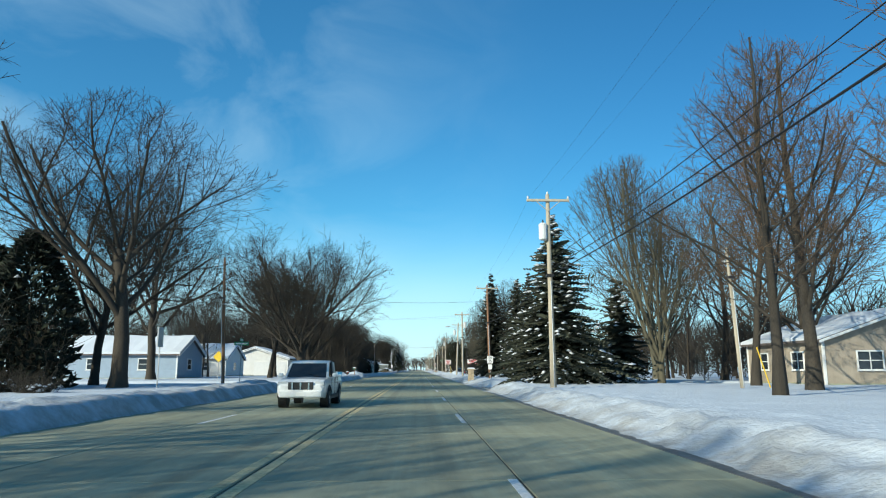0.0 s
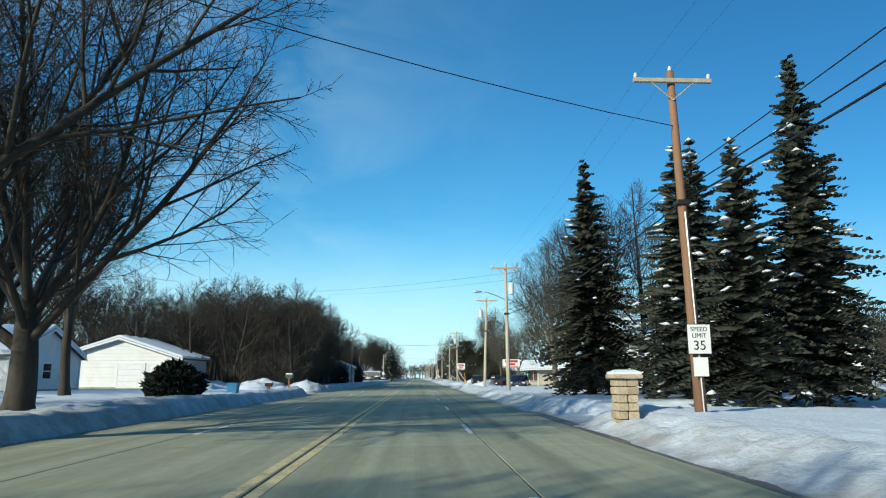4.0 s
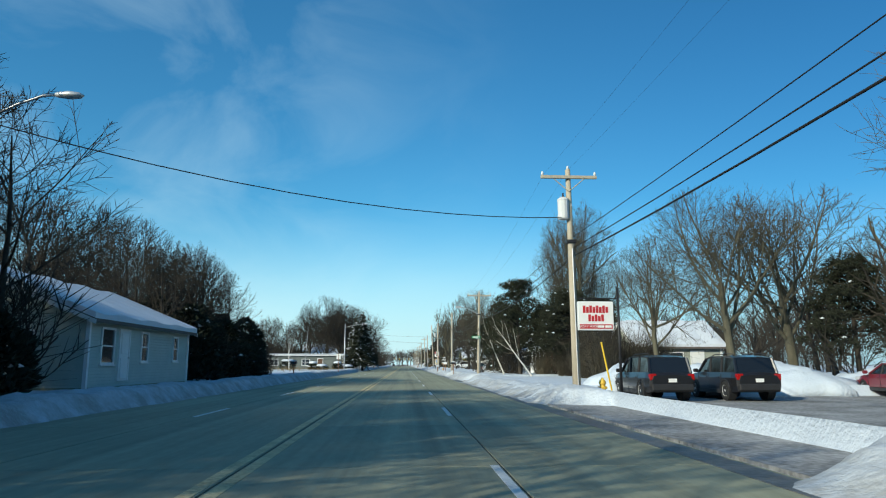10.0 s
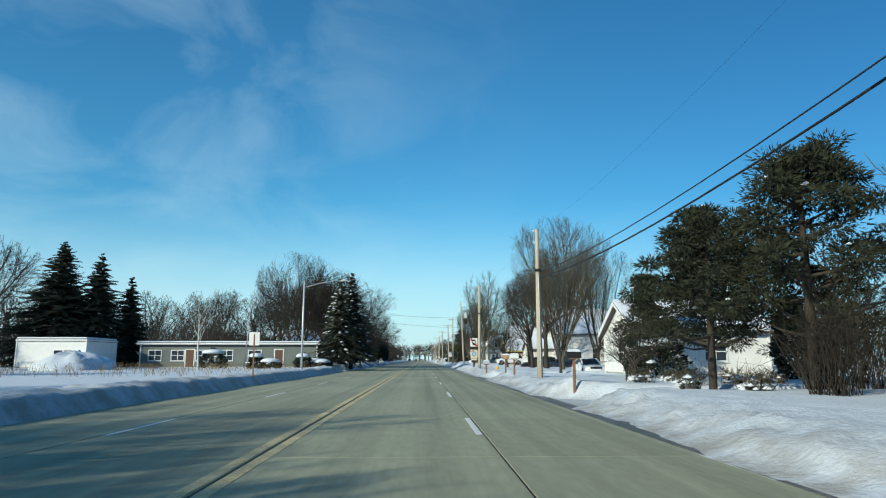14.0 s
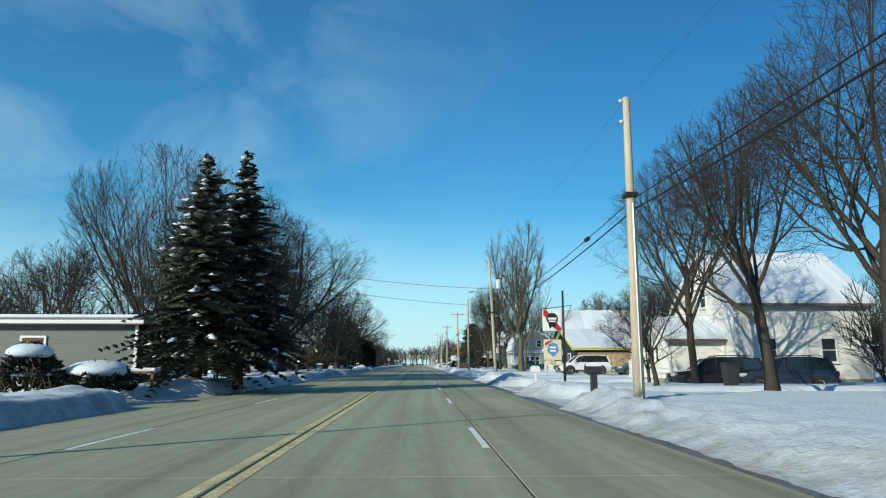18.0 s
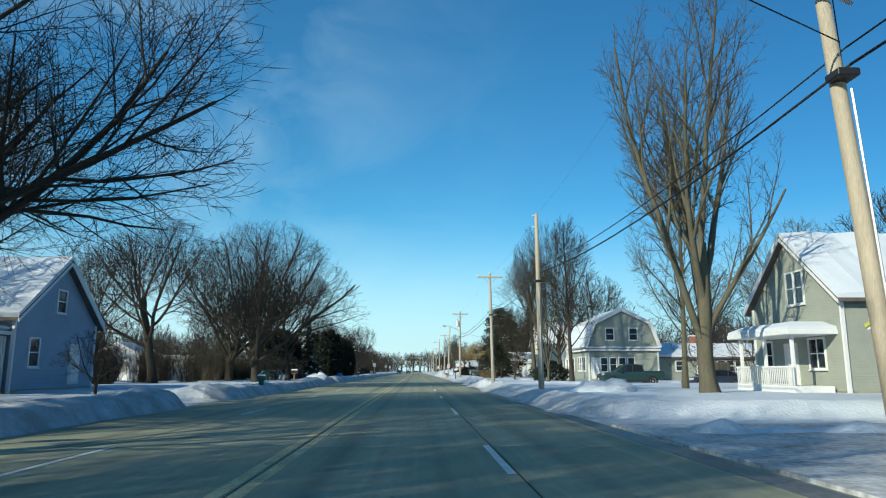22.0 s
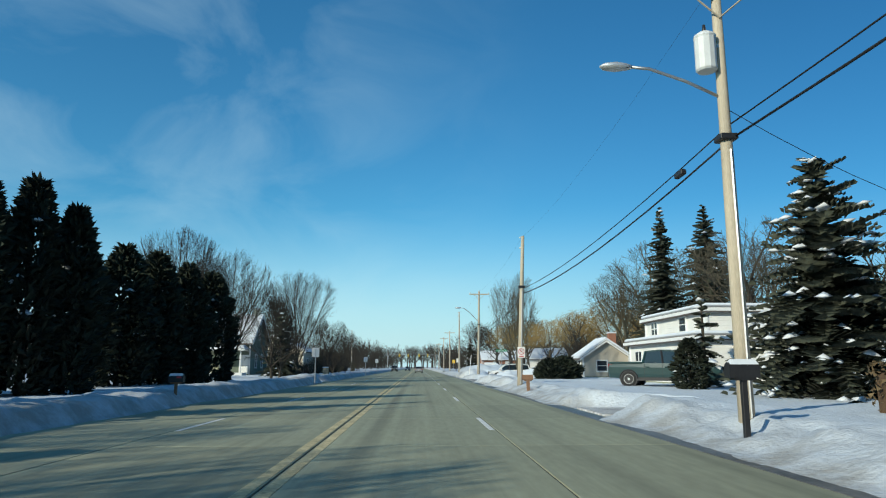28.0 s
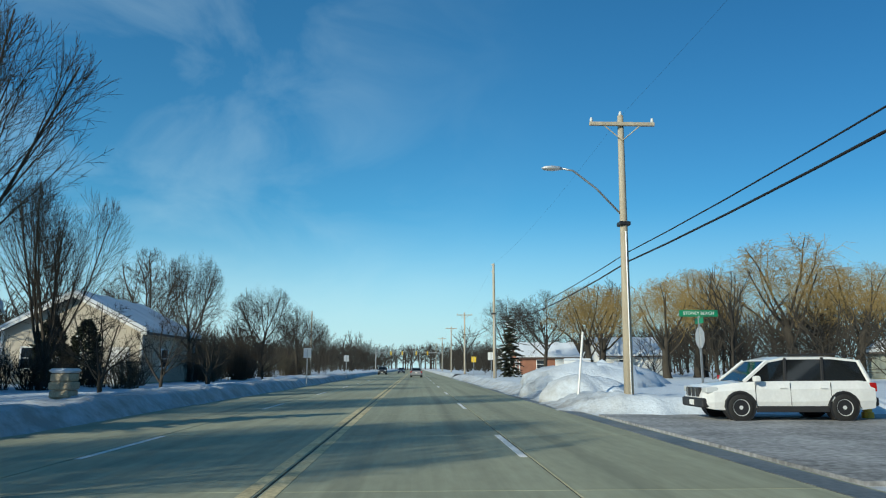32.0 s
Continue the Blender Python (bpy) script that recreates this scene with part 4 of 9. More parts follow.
def twig_bush(label, seed, h, r, n, material=None, snow=0, name="shrub"):
    """A leafless shrub: many thin stems fanning out of the ground."""
    rng = np.random.default_rng(seed)
    tubes, side_twigs = [], []
    for _ in range(n):
        a, lean = rng.uniform(0, 6.283), rng.uniform(0.05, 0.75)
        b = np.array([rng.uniform(-0.35, 0.35) * r, rng.uniform(-0.35, 0.35) * r, -0.1])
        L = h * rng.uniform(0.55, 1.05)
        d = np.array([math.cos(a) * lean, math.sin(a) * lean, 1.0]) * np.array([r / h * 1.3, r / h * 1.3, 1])
        d /= np.linalg.norm(d)
        P = np.array([b, b + d * L * 0.5 + rng.normal(0, 0.05, 3) * h, b + d * L + rng.normal(0, 0.09, 3) * h])
        tubes.append((P, np.array([0.016, 0.012, 0.006])))
        for _k in range(3):
            u = rng.uniform(0.35, 0.9)
            s = P[0] * (1 - u) + P[2] * u
            e = s + (d * 0.5 + rng.normal(0, 0.55, 3)) * L * 0.32
            side_twigs.append((np.array([s, (s + e) / 2 + rng.normal(0, 0.02, 3), e]), np.array([0.009, 0.008, 0.005])))
    t = thing(name, label, "shrub")
    part("stem", tubes_mesh("stem", tubes, material or TWIG, 3), t)
    part("crown", tubes_mesh("crown", side_twigs, material or TWIG, 3), t, "fine leafless twigs")
    if snow:
        V, F = [], []
        for _ in range(snow):
            P, _r = tubes[rng.integers(len(tubes))]
            x, y, z = P[1]
            b = rng.uniform(0.08, 0.22)
            k = len(V)
            V += [(x - b, y, z), (x, y - b, z), (x + b, y, z), (x, y + b, z), (x, y, z + b * 0.6), (x, y, z - b * 0.2)]
            for q in range(4):
                F += [(k + q, k + (q + 1) % 4, k + 4), (k + (q + 1) % 4, k + q, k + 5)]
        tagged(part("snow_load", mesh("snow_load", V, F, SNOW_CAP, True), t, "snow caught in the twigs"), kind="stuff")
    return t

# ---- ground, road, snow ----
ROAD_HALF = 7.1
CAD, PHASE, DASH = 13.165, 9.82, 3.66
# openings in the snow banks: side (+1 right, -1 left), from y, to y, how far out
OPENINGS = [
    (1, 52.0, 60.5, 60), (-1, 52.0, 62.0, 60), (1, 80.0, 85.5, 22), (-1, 117.0, 125.0, 30),
    (1, 141.6, 146.0, 3), (1, 158.0, 172.5, 3), (1, 205.0, 211.0, 40), (1, 229.0, 232.5, 24), (1, 256.8, 262.4, 24), (1, 285.2, 290.0, 16), (-1, 285.0, 291.0, 24),
    (1, 296.5, 304.0, 40), (1, 310.5, 317.5, 40), (1, 321.5, 332.0, 8), (-1, 318.0, 322.0, 24), (1, 332.0, 337.5, 24), (-1, 345.0, 349.0, 20), (1, 371.0, 375.5, 40), (-1, 388.0, 396.0, 60), (1, 390.0, 399.0, 60), (-1, 405.0, 408.0, 20),
    (1, 422.6, 426.6, 3), (1, 449.0, 452.0, 10), (1, 457.2, 463.2, 30), (-1, 466.0, 469.0, 20), (1, 467.6, 480.6, 70),
]


def opening(near, side, x, y):
    """0 on banked snow, 1 on a cleared drive or side street."""
    best = 0.0
    for s, a, b, far in near:
        if x < ROAD_HALF + far:
            flare = max(0.0, 2.2 - (x - ROAD_HALF)) * 0.6
            d = min(y - (a - flare), (b + flare) - y)
            d += 0.45 * noise.noise(Vector((x * 0.8, y * 0.8, 3.0 * side)))
            best = max(best, min(1.0, max(0.0, d / 0.7 + 0.4)))
    return best


def snow_height(side, x, y, near):
    """Height of the snow at x from the road's middle; x is positive on both sides."""
    edge = ROAD_HALF - 0.35 + 0.28 * noise.noise(Vector((0.0, y * 0.15, side * 7.0))) + 0.10 * noise.noise(Vector((0.0, y * 0.9, side * 9.0)))
    u = x - edge
    if u <= 0:
        return -0.04
    crest = (0.44 if side > 0 else 0.55) + 0.18 * noise.noise(Vector((1.0, y * 0.10, side * 5.0)))
    lawn = 0.47 + 0.05 * noise.noise(Vector((x * 0.2, y * 0.2, side * 2.0)))
    rise = min(1.0, u / 0.75)
    ridge = math.exp(-((u - 1.25) / 0.85) ** 2)
    h = rise * (lawn * min(1.0, u / 1.6) + (crest - lawn) * ridge * 1.15)
    if side < 0:
        # the western bank was cut off steeply by the plough
        h = min(1.0, u / 0.50) * (lawn + (crest - lawn) * ridge)
    if side > 0 and 9.6 < x < 46 and 140.8 < y < 179.0:
        return h * max(0.0, 1 - (x - 9.6) / 0.6) - 0.05 * min(1.0, (x - 9.6) / 0.6)
    if x > 17:
        return h if not near else h * (1 - opening(near, side, x, y)) - 0.05 * opening(near, side, x, y)
    lump = 0.15 * noise.noise(Vector((x * 1.3, y * 0.9, side))) + 0.09 * noise.noise(Vector((x * 2.6, y * 1.7, side + 4.0)))
    clod = 0.10 * abs(noise.noise(Vector((x * 2.1, y * 1.9, side + 7.0)))) + 0.055 * noise.noise(Vector((x * 5.3, y * 4.7, side + 2.0)))
    h += (lump * (0.30 + 0.6 * ridge) + clod * (0.25 + 0.9 * ridge)) * rise
    if not near:
        return h
    o = opening(near, side, x, y)
    if side > 0 and x > 9.6 and 140.8 < y < 179.0 and x < 46:
        o = max(o, min(1.0, (x - 9.6) / 0.6))
    # ploughed heaps beside every opening
    if u < 6.0:
        for s, a, b, far in near:
            for e, k in ((a - 2.0, -1), (b + 2.0, 1)):
                g = math.exp(-((y - e) / 1.5) ** 2 - ((u - 1.9) / 1.3) ** 2)
                h += (0.12 if side > 0 else 0.2) * g * (1 + 0.6 * noise.noise(Vector((x * 1.5, y * 1.5, 8.0))))
    return h * (1 - o) - 0.05 * o


def snow_field(side, y0, y1):
    xs = list(np.arange(6.3, 10.6, 0.15)) + list(np.arange(10.8, 16.0, 0.6)) + [17, 19, 22, 26, 31, 38, 47, 60, 80]
    ys = list(np.arange(y0, y1, 0.30))
    V = []
    for y in ys:
        near = [o for o in OPENINGS if o[0] == side and o[1] - 7 < y < o[2] + 7]
        V += [(side * x, y, snow_height(side, x, y, near)) for x in xs]
    n = len(xs)
    j, i = np.meshgrid(np.arange(len(ys) - 1), np.arange(n - 1), indexing="ij")
    q = np.stack([j * n + i, j * n + i + 1, (j + 1) * n + i + 1, (j + 1) * n + i], -1).reshape(-1, 4)
    me = quick_mesh("snow", V, q if side > 0 else q[:, ::-1], SNOW, True)
    return me


tagged(new("ground", mesh("ground", [(-2500, -900, -0.30), (2500, -900, -0.30), (2500, 4000, -0.30), (-2500, 4000, -0.30)], [(0, 1, 2, 3)], SNOW)), "snow-covered open ground reaching the horizon", "ground", kind="structure")
Y0, Y1 = -30.0, 640.0
for side, nm in ((1, "snow_verge_east"), (-1, "snow_verge_west")):
    tagged(new(nm, snow_field(side, Y0, 560.0)), "ploughed snow bank and snowy lawn along the kerb", "snow", kind="structure")
    tagged(new("snow_verge_far", mesh("far", [(side * x, y, z) for y in (559.6, 1500) for x, z in ((6.9, -0.02), (7.6, 0.5), (9.0, 0.6), (80, 0.5))], [(0, 1, 5, 4), (1, 2, 6, 5), (2, 3, 7, 6)] if side > 0 else [(4, 5, 1, 0), (5, 6, 2, 1), (6, 7, 3, 2)], SNOW)), "snow bank along the distant road", "snow", kind="structure")
road = tagged(new("road", Shape().box(-7.25, 7.25, -60, 1500, -0.25, -0.018).mesh("road", JOINT)), "four-lane concrete road with tarred joints", "road", kind="structure")

tagged(new("gutter", Shape().box(6.62, 7.14, -30, 559, -0.1, 0.006).mesh("gutter", WET)), "dark wet gutter at the foot of the snow bank", "gutter", kind="structure")

# ---- utility poles and wires ----
LAWN = 0.45


def lamp_head(reach, rise, parent, z, label="street lamp arm with a grey cobra head"):
    """A curved arm towards the road with a cobra-head lamp."""
    arm = part("lamp_arm", Shape().tube([(0, 0, 0), (-reach * 0.4, 0, rise * 0.55), (-reach * 0.8, 0, rise * 0.95), (-reach, 0, rise)], 0.035, 6).mesh("lamp_arm", METAL, True), parent, label, Matrix.Translation((0, 0, z)))
    rings = []
    for u, w, h in ((0.0, 0.05, 0.05), (0.12, 0.10, 0.08), (0.35, 0.16, 0.10), (0.6, 0.13, 0.07), (0.7, 0.03, 0.02)):
        rings.append([(-reach - u, w * math.cos(a), rise + h * math.sin(a)) for a in (0, 0.79, 1.57, 2.36, 3.14, 3.93, 4.71, 5.5)])
    part("lamp_head", Shape().loft(rings).mesh("lamp_head", ALUMINIUM, True), arm)
    return arm


def transformer(parent, side, z, fwd=0.0):
    can = Shape()
    n = 12
    rings = []
    for h, r in ((0.0, 0.20), (0.04, 0.23), (0.75, 0.23), (0.80, 0.245), (0.84, 0.23), (0.92, 0.12)):
        rings.append([(side * 0.34 + r * math.cos(6.283 * i / n), fwd + r * math.sin(6.283 * i / n), z + h) for i in range(n)])
    can.loft(rings)
    can.box(min(0, side * 0.34), max(0, side * 0.34), fwd - 0.05, fwd + 0.05, z + 0.55, z + 0.62)
    c = part("transformer", can.mesh("transformer", TRANS_GREY, False), parent, "light grey transformer can")
    part("bushing", Shape().tube([(side * 0.34, fwd, z + 0.9), (side * 0.34, fwd, z + 1.1)], [0.05, 0.03], 6).mesh("bushing", BLACK, True), c)


def utility_pole(x, y, top, lean=(0.0, 0.0), arm=True, can=0, can_z=None, lamp=None, reach=2.0, rise=0.75, wood=None, r=0.165, label="weathered grey-brown wooden utility pole in roadside snow", name="utility_pole"):
    p = thing(name, label, "utility pole", pose(x, y, 0), group="poles along the road")
    w = wood or POLE_WOOD
    pts = [(lean[0] * k, lean[1] * k, 0.15 + (top - 0.15) * k) for k in (0, 0.25, 0.5, 0.75, 1.0)]
    part("shaft", Shape().tube(pts, [r * (1 - 0.38 * k) for k in (0, 0.25, 0.5, 0.75, 1)], 10).mesh("shaft", w, True), p)
    lx = lean[0]
    if arm:
        a = Shape()
        a.box(lx - 1.15, lx + 1.15, -0.20, -0.09, top - 0.42, top - 0.29, c=0.012)
        a.tube([(lx - 0.7, -0.16, top - 0.36), (lx, -0.12, top - 0.95)], 0.02, 5)
        a.tube([(lx + 0.7, -0.16, top - 0.36), (lx, -0.12, top - 0.95)], 0.02, 5)
        ca = part("crossarm", a.mesh("crossarm", POLE_WOOD), p)
        for dx, dz in ((-1.08, -0.29), (1.08, -0.29), (0, 0.0)):
            part("insulator", Shape().tube([(lx + dx, -0.14 if dx else 0, top + dz - 0.02), (lx + dx, -0.14 if dx else 0, top + dz + 0.06), (lx + dx, -0.14 if dx else 0, top + dz + 0.16)], [0.03, 0.06, 0.035], 7).mesh("insulator", TRANS_GREY, True), ca)
    else:
        for dz in (0.1, 0.75):
            part("insulator", Shape().tube([(lx - 0.22, 0, top - dz), (lx - 0.1, 0, top - dz)], [0.05, 0.05], 7).mesh("insulator", TRANS_GREY, True), p)
    if can:
        transformer(p, can, can_z or top - 2.1, -0.05)
    if lamp:
        lamp_head(reach, rise, p, lamp)
    part("cable_clamp", Shape().box(-0.19, 0.19, -0.19, 0.19, 6.22, 6.36, c=0.02).mesh("cable_clamp", BLACK), p, "", Matrix.Translation((lx * 0.62, 0, 0)))
    part("conduit", Shape().tube([(0.02 + lx * 0.05, -r - 0.02, 0.4), (0.02 + lx * 0.6, -r * 0.8 - 0.01, 6.0)], 0.025, 5).mesh("conduit", METAL), p)
    return p


POLES = [
    # x, y, top, lean, arm, can, can_z, lamp, reach
    (9.2, -4.0, 10.2, (0, 0), True, 0, None, None, 2),
    (9.2, 39.5, 10.7, (-0.05, 0), True, -1, 8.2, None, 2),
    (9.75, 76.1, 10.3, (-0.25, 0), True, 0, None, None, 2),
    (9.07, 110.1, 10.2, (-0.1, 0), True, 1, 7.8, 7.3, 2.0),
    (9.2, 130.2, 9.9, (0.3, 0), True, -1, 7.7, None, 2),
    (8.93, 174.9, 9.3, (-0.1, 0), True, -1, 7.2, None, 2),
    (9.4, 215.1, 8.5, (0.12, 0), True, 0, None, 6.3, 1.6),
    (8.8, 244.3, 8.6, (-0.02, 0), False, 0, None, None, 2),
    (8.5, 280.3, 9.3, (0.02, 0), False, 0, None, None, 2),
    (9.6, 326.4, 11.5, (-0.5, 0.4), False, 1, 8.6, 7.6, 2.0),
    (8.9, 353.0, 10.1, (-0.06, 0), False, 0, None, None, 2),
    (8.85, 376.0, 10.0, (-0.2, 0), True, 0, None, None, 2),
    (8.48, 416.0, 10.0, (0.0, 0), True, -1, 7.8, 7.2, 2.0),
    (7.98, 443.8, 9.5, (0.36, 0), False, 0, None, None, 2),
    (8.8, 481.9, 10.2, (0.15, 0), True, 0, None, 6.65, 2.0),
    (8.9, 521.0, 10.9, (0, 0), False, 0, None, None, 2),
    (9.0, 560.0, 9.5, (0, 0), True, 0, None, None, 2),
    (9.1, 600.0, 9.8, (0, 0), True, 0, None, None, 2),
    (9.0, 645.0, 9.6, (0, 0), True, 0, None, None, 2),
    (9.0, 700.0, 9.8, (0, 0), True, 0, None, None, 2),
]
for k, (x, y, top, lean, arm, can, cz, lamp, reach) in enumerate(POLES):
    brown = k == 2
    p = utility_pole(x, y, top, lean, arm, can, cz, lamp, reach, 1.6 if y == 481.9 else 0.7, POLE_BROWN if brown else None,
                     label="reddish-brown wooden utility pole with a crossarm" if brown else ("weathered wooden utility pole with transformer and street lamp" if can and lamp else ("weathered wooden utility pole with a grey transformer" if can else "weathered grey-brown wooden utility pole in roadside snow")))


def wire(points, sag, r, label, name="overhead_wire"):
    """One cable hung from point to point."""
    w = thing(name, label, "wire", pose(*points[0]), group="overhead wires")
    for a, b in zip(points, points[1:]):
        a, b = Vector(a) - Vector(points[0]), Vector(b) - Vector(points[0])
        pts = [a.lerp(b, u) - Vector((0, 0, sag * 4 * u * (1 - u))) for u in [i / 10 for i in range(11)]]
        part("wire_span", Shape().tube(pts, r, 4).mesh("wire_span", CABLE, True), w)
    return w


def at_pole(k, dx, z):
    x, y, top, lean = POLES[k][:4]
    f = (z if z > 0 else top + z) / top
    return (x + lean[0] * f + dx, y, z if z > 0 else top + z)


N = len(POLES)
CABLE_Z = [6.4, 6.4, 6.4, 6.3, 6.3, 5.75, 5.8, 5.9, 5.9, 6.5, 6.8, 6.55, 6.3, 5.9, 5.0, 5.4, 6.0, 6.0, 6.0, 6.0]
wire([at_pole(k, 0, -0.02) for k in range(N)], 0.5, 0.003, "thin bare power wire along the pole tops")
wire([at_pole(k, 0.10, CABLE_Z[k] + 0.75) for k in range(7)], 0.3, 0.016, "black cable slung between the poles")
wire([at_pole(k, -1.0, -0.2) for k in range(7)], 0.5, 0.003, "thin bare power wire on the crossarms")
wire([at_pole(k, 0.14, CABLE_Z[k]) for k in range(N)], 0.45, 0.030, "thick black telephone cable between the poles")
wire([at_pole(k, 0.10, CABLE_Z[k] + 0.3) for k in range(N)], 0.4, 0.020, "black cable slung between the poles")
CROSS = "thin wire crossing over the road"
wire([at_pole(2, 0, 8.6), (-14.0, 60.0, 8.0)], 0.6, 0.013, CROSS)
wire([(16.2, 109.0, 10.4), (-14.0, 135.0, 10.9)], 0.5, 0.008, CROSS)
wire([(16.4, 108.6, 9.9), (-9.0, 143.0, 11.7)], 0.5, 0.006, CROSS)
wire([at_pole(4, 0, 6.3), (17.0, 144.0, 3.2)], 0.4, 0.011, "thin service wire to a house")
wire([at_pole(5, 0, 7.3), (-8.1, 164.8, 7.3)], 0.7, 0.016, CROSS)
wire([at_pole(9, 0, 8.6), (-16.9, 311.0, 10.2)], 0.7, 0.016, CROSS)
wire([at_pole(9, 0, 6.9), (-17.0, 311.2, 9.3)], 0.7, 0.016, CROSS)
wire([at_pole(11, 0, 7.3), (23.5, 388.0, 6.0)], 0.6, 0.011, "thin service wire to a house")
wire([at_pole(9, 0, 8.4), (19.0, 340.0, 4.6)], 0.6, 0.011, "thin service wire to a house")
wire([at_pole(12, 0, 7.0), (23.0, 424.0, 6.0)], 0.6, 0.011, "thin service wire to a house")
wire([at_pole(1, 0, 7.0), (19.2, 39.8, 7.6), (34.0, 46.0, 4.2)], 0.4, 0.012, "thin service wire to a house")
hub = Shape().box(-0.07, 0.07, -0.25, 0.25, -0.08, 0.08, c=0.03).mesh("cable_splice", BLACK)
for x, y, z in ((9.0, 287.5, 6.3), (8.55, 418.8, 6.3), (9.15, 118.0, 6.3), (8.85, 381.0, 6.3)):
    solo("cable_splice", hub, "black splice case on an overhead cable", "splice case", pose(x, y, z), group="splice cases")
# service and lamp poles apart from the main line
utility_pole(19.2, 39.8, 7.9, (-0.35, 0), False, label="thin leaning grey wooden service pole", r=0.11, name="service_pole")
lp = utility_pole(-10.95, 51.5, 9.3, (-0.7, 1.2), False, label="thin dark wooden lamp pole on a snowy corner", wood=POLE_BROWN, r=0.12, name="lamp_pole")
part("lamp_arm", Shape().tube([(-0.4, 0, 5.9), (0.7, 0, 5.75)], 0.03, 6).mesh("lamp_arm", METAL), lp)
part("lamp_head", Shape().box(0.65, 1.15, -0.09, 0.09, 5.65, 5.78, c=0.03).mesh("lamp_head", BLACK), lp)
lp2 = utility_pole(-8.1, 165.0, 7.7, (0, 0), False, label="dark wooden street lamp pole beside bare woods", wood=POLE_BROWN, r=0.12, name="lamp_pole")
a2 = lamp_head(1.5, 0.6, lp2, 7.5)
a2.matrix_basis = Matrix.Translation((0, 0, 7.5)) @ Matrix.Rotation(radians(180), 4, "Z")
lp3 = thing("street_lamp", "tall silver metal street lamp with a long arm", "street lamp", pose(-8.3, 268.5, 0))
part("shaft", Shape().tube([(0, 0, 0.2), (0, 0, 4.2), (0, 0, 8.4)], [0.11, 0.085, 0.06], 10).mesh("shaft", ALUMINIUM, True), lp3)
part("base", Shape().tube([(0, 0, 0.2), (0, 0, 0.75)], [0.19, 0.15], 10).mesh("base", METAL, True), lp3)
a3 = lamp_head(3.3, 0.66, lp3, 7.82)
a3.matrix_basis = Matrix.Translation((0, 0, 7.82)) @ Matrix.Rotation(radians(180), 4, "Z")
utility_pole(-14.4, 413.0, 9.6, (0, 0), False, label="thin dark wooden pole among trees", wood=POLE_BROWN, r=0.12, name="service_pole")
fl = thing("flag_pole", "thin bare leaning metal pole by a low building", "pole", pose(-17.5, 284.5, 0.4))
part("shaft", Shape().tube([(0, 0, 0), (0.3, 0, 4), (0.55, 0, 8.0)], [0.06, 0.05, 0.03], 8).mesh("shaft", METAL, True), fl)
utility_pole(-13.5, 560.0, 9.7, (0, 0), False, label="thin wooden pole beside the distant road", r=0.13, name="service_pole")

# ---- trees ----
PROTO = {}


def plant(form, variant, x, y, h, r, turn=0.0, label="bare leafless deciduous tree on a snowy lawn", bark=None, twig=None, z=LAWN):
    """One tree of a form, at its height and crown radius; alike trees share their meshes."""
    key = (form, variant, bark.name if bark else "", twig.name if twig else "")
    fresh = key not in PROTO
    if fresh:
        PROTO[key] = bare_tree(form, 17 * variant + len(form) * 5 + 3, label, bark, twig)
    t, (top, side) = PROTO[key]
    c = t if fresh else copy_thing(t, pose(x, y, z))
    c.matrix_basis = pose(x, y, z, 0, 0, turn) @ Matrix.Diagonal((0.88 * r / side, 0.88 * r / side, 0.97 * h / top, 1))
    c["label"], c["group"] = label, "bare trees"
    return c


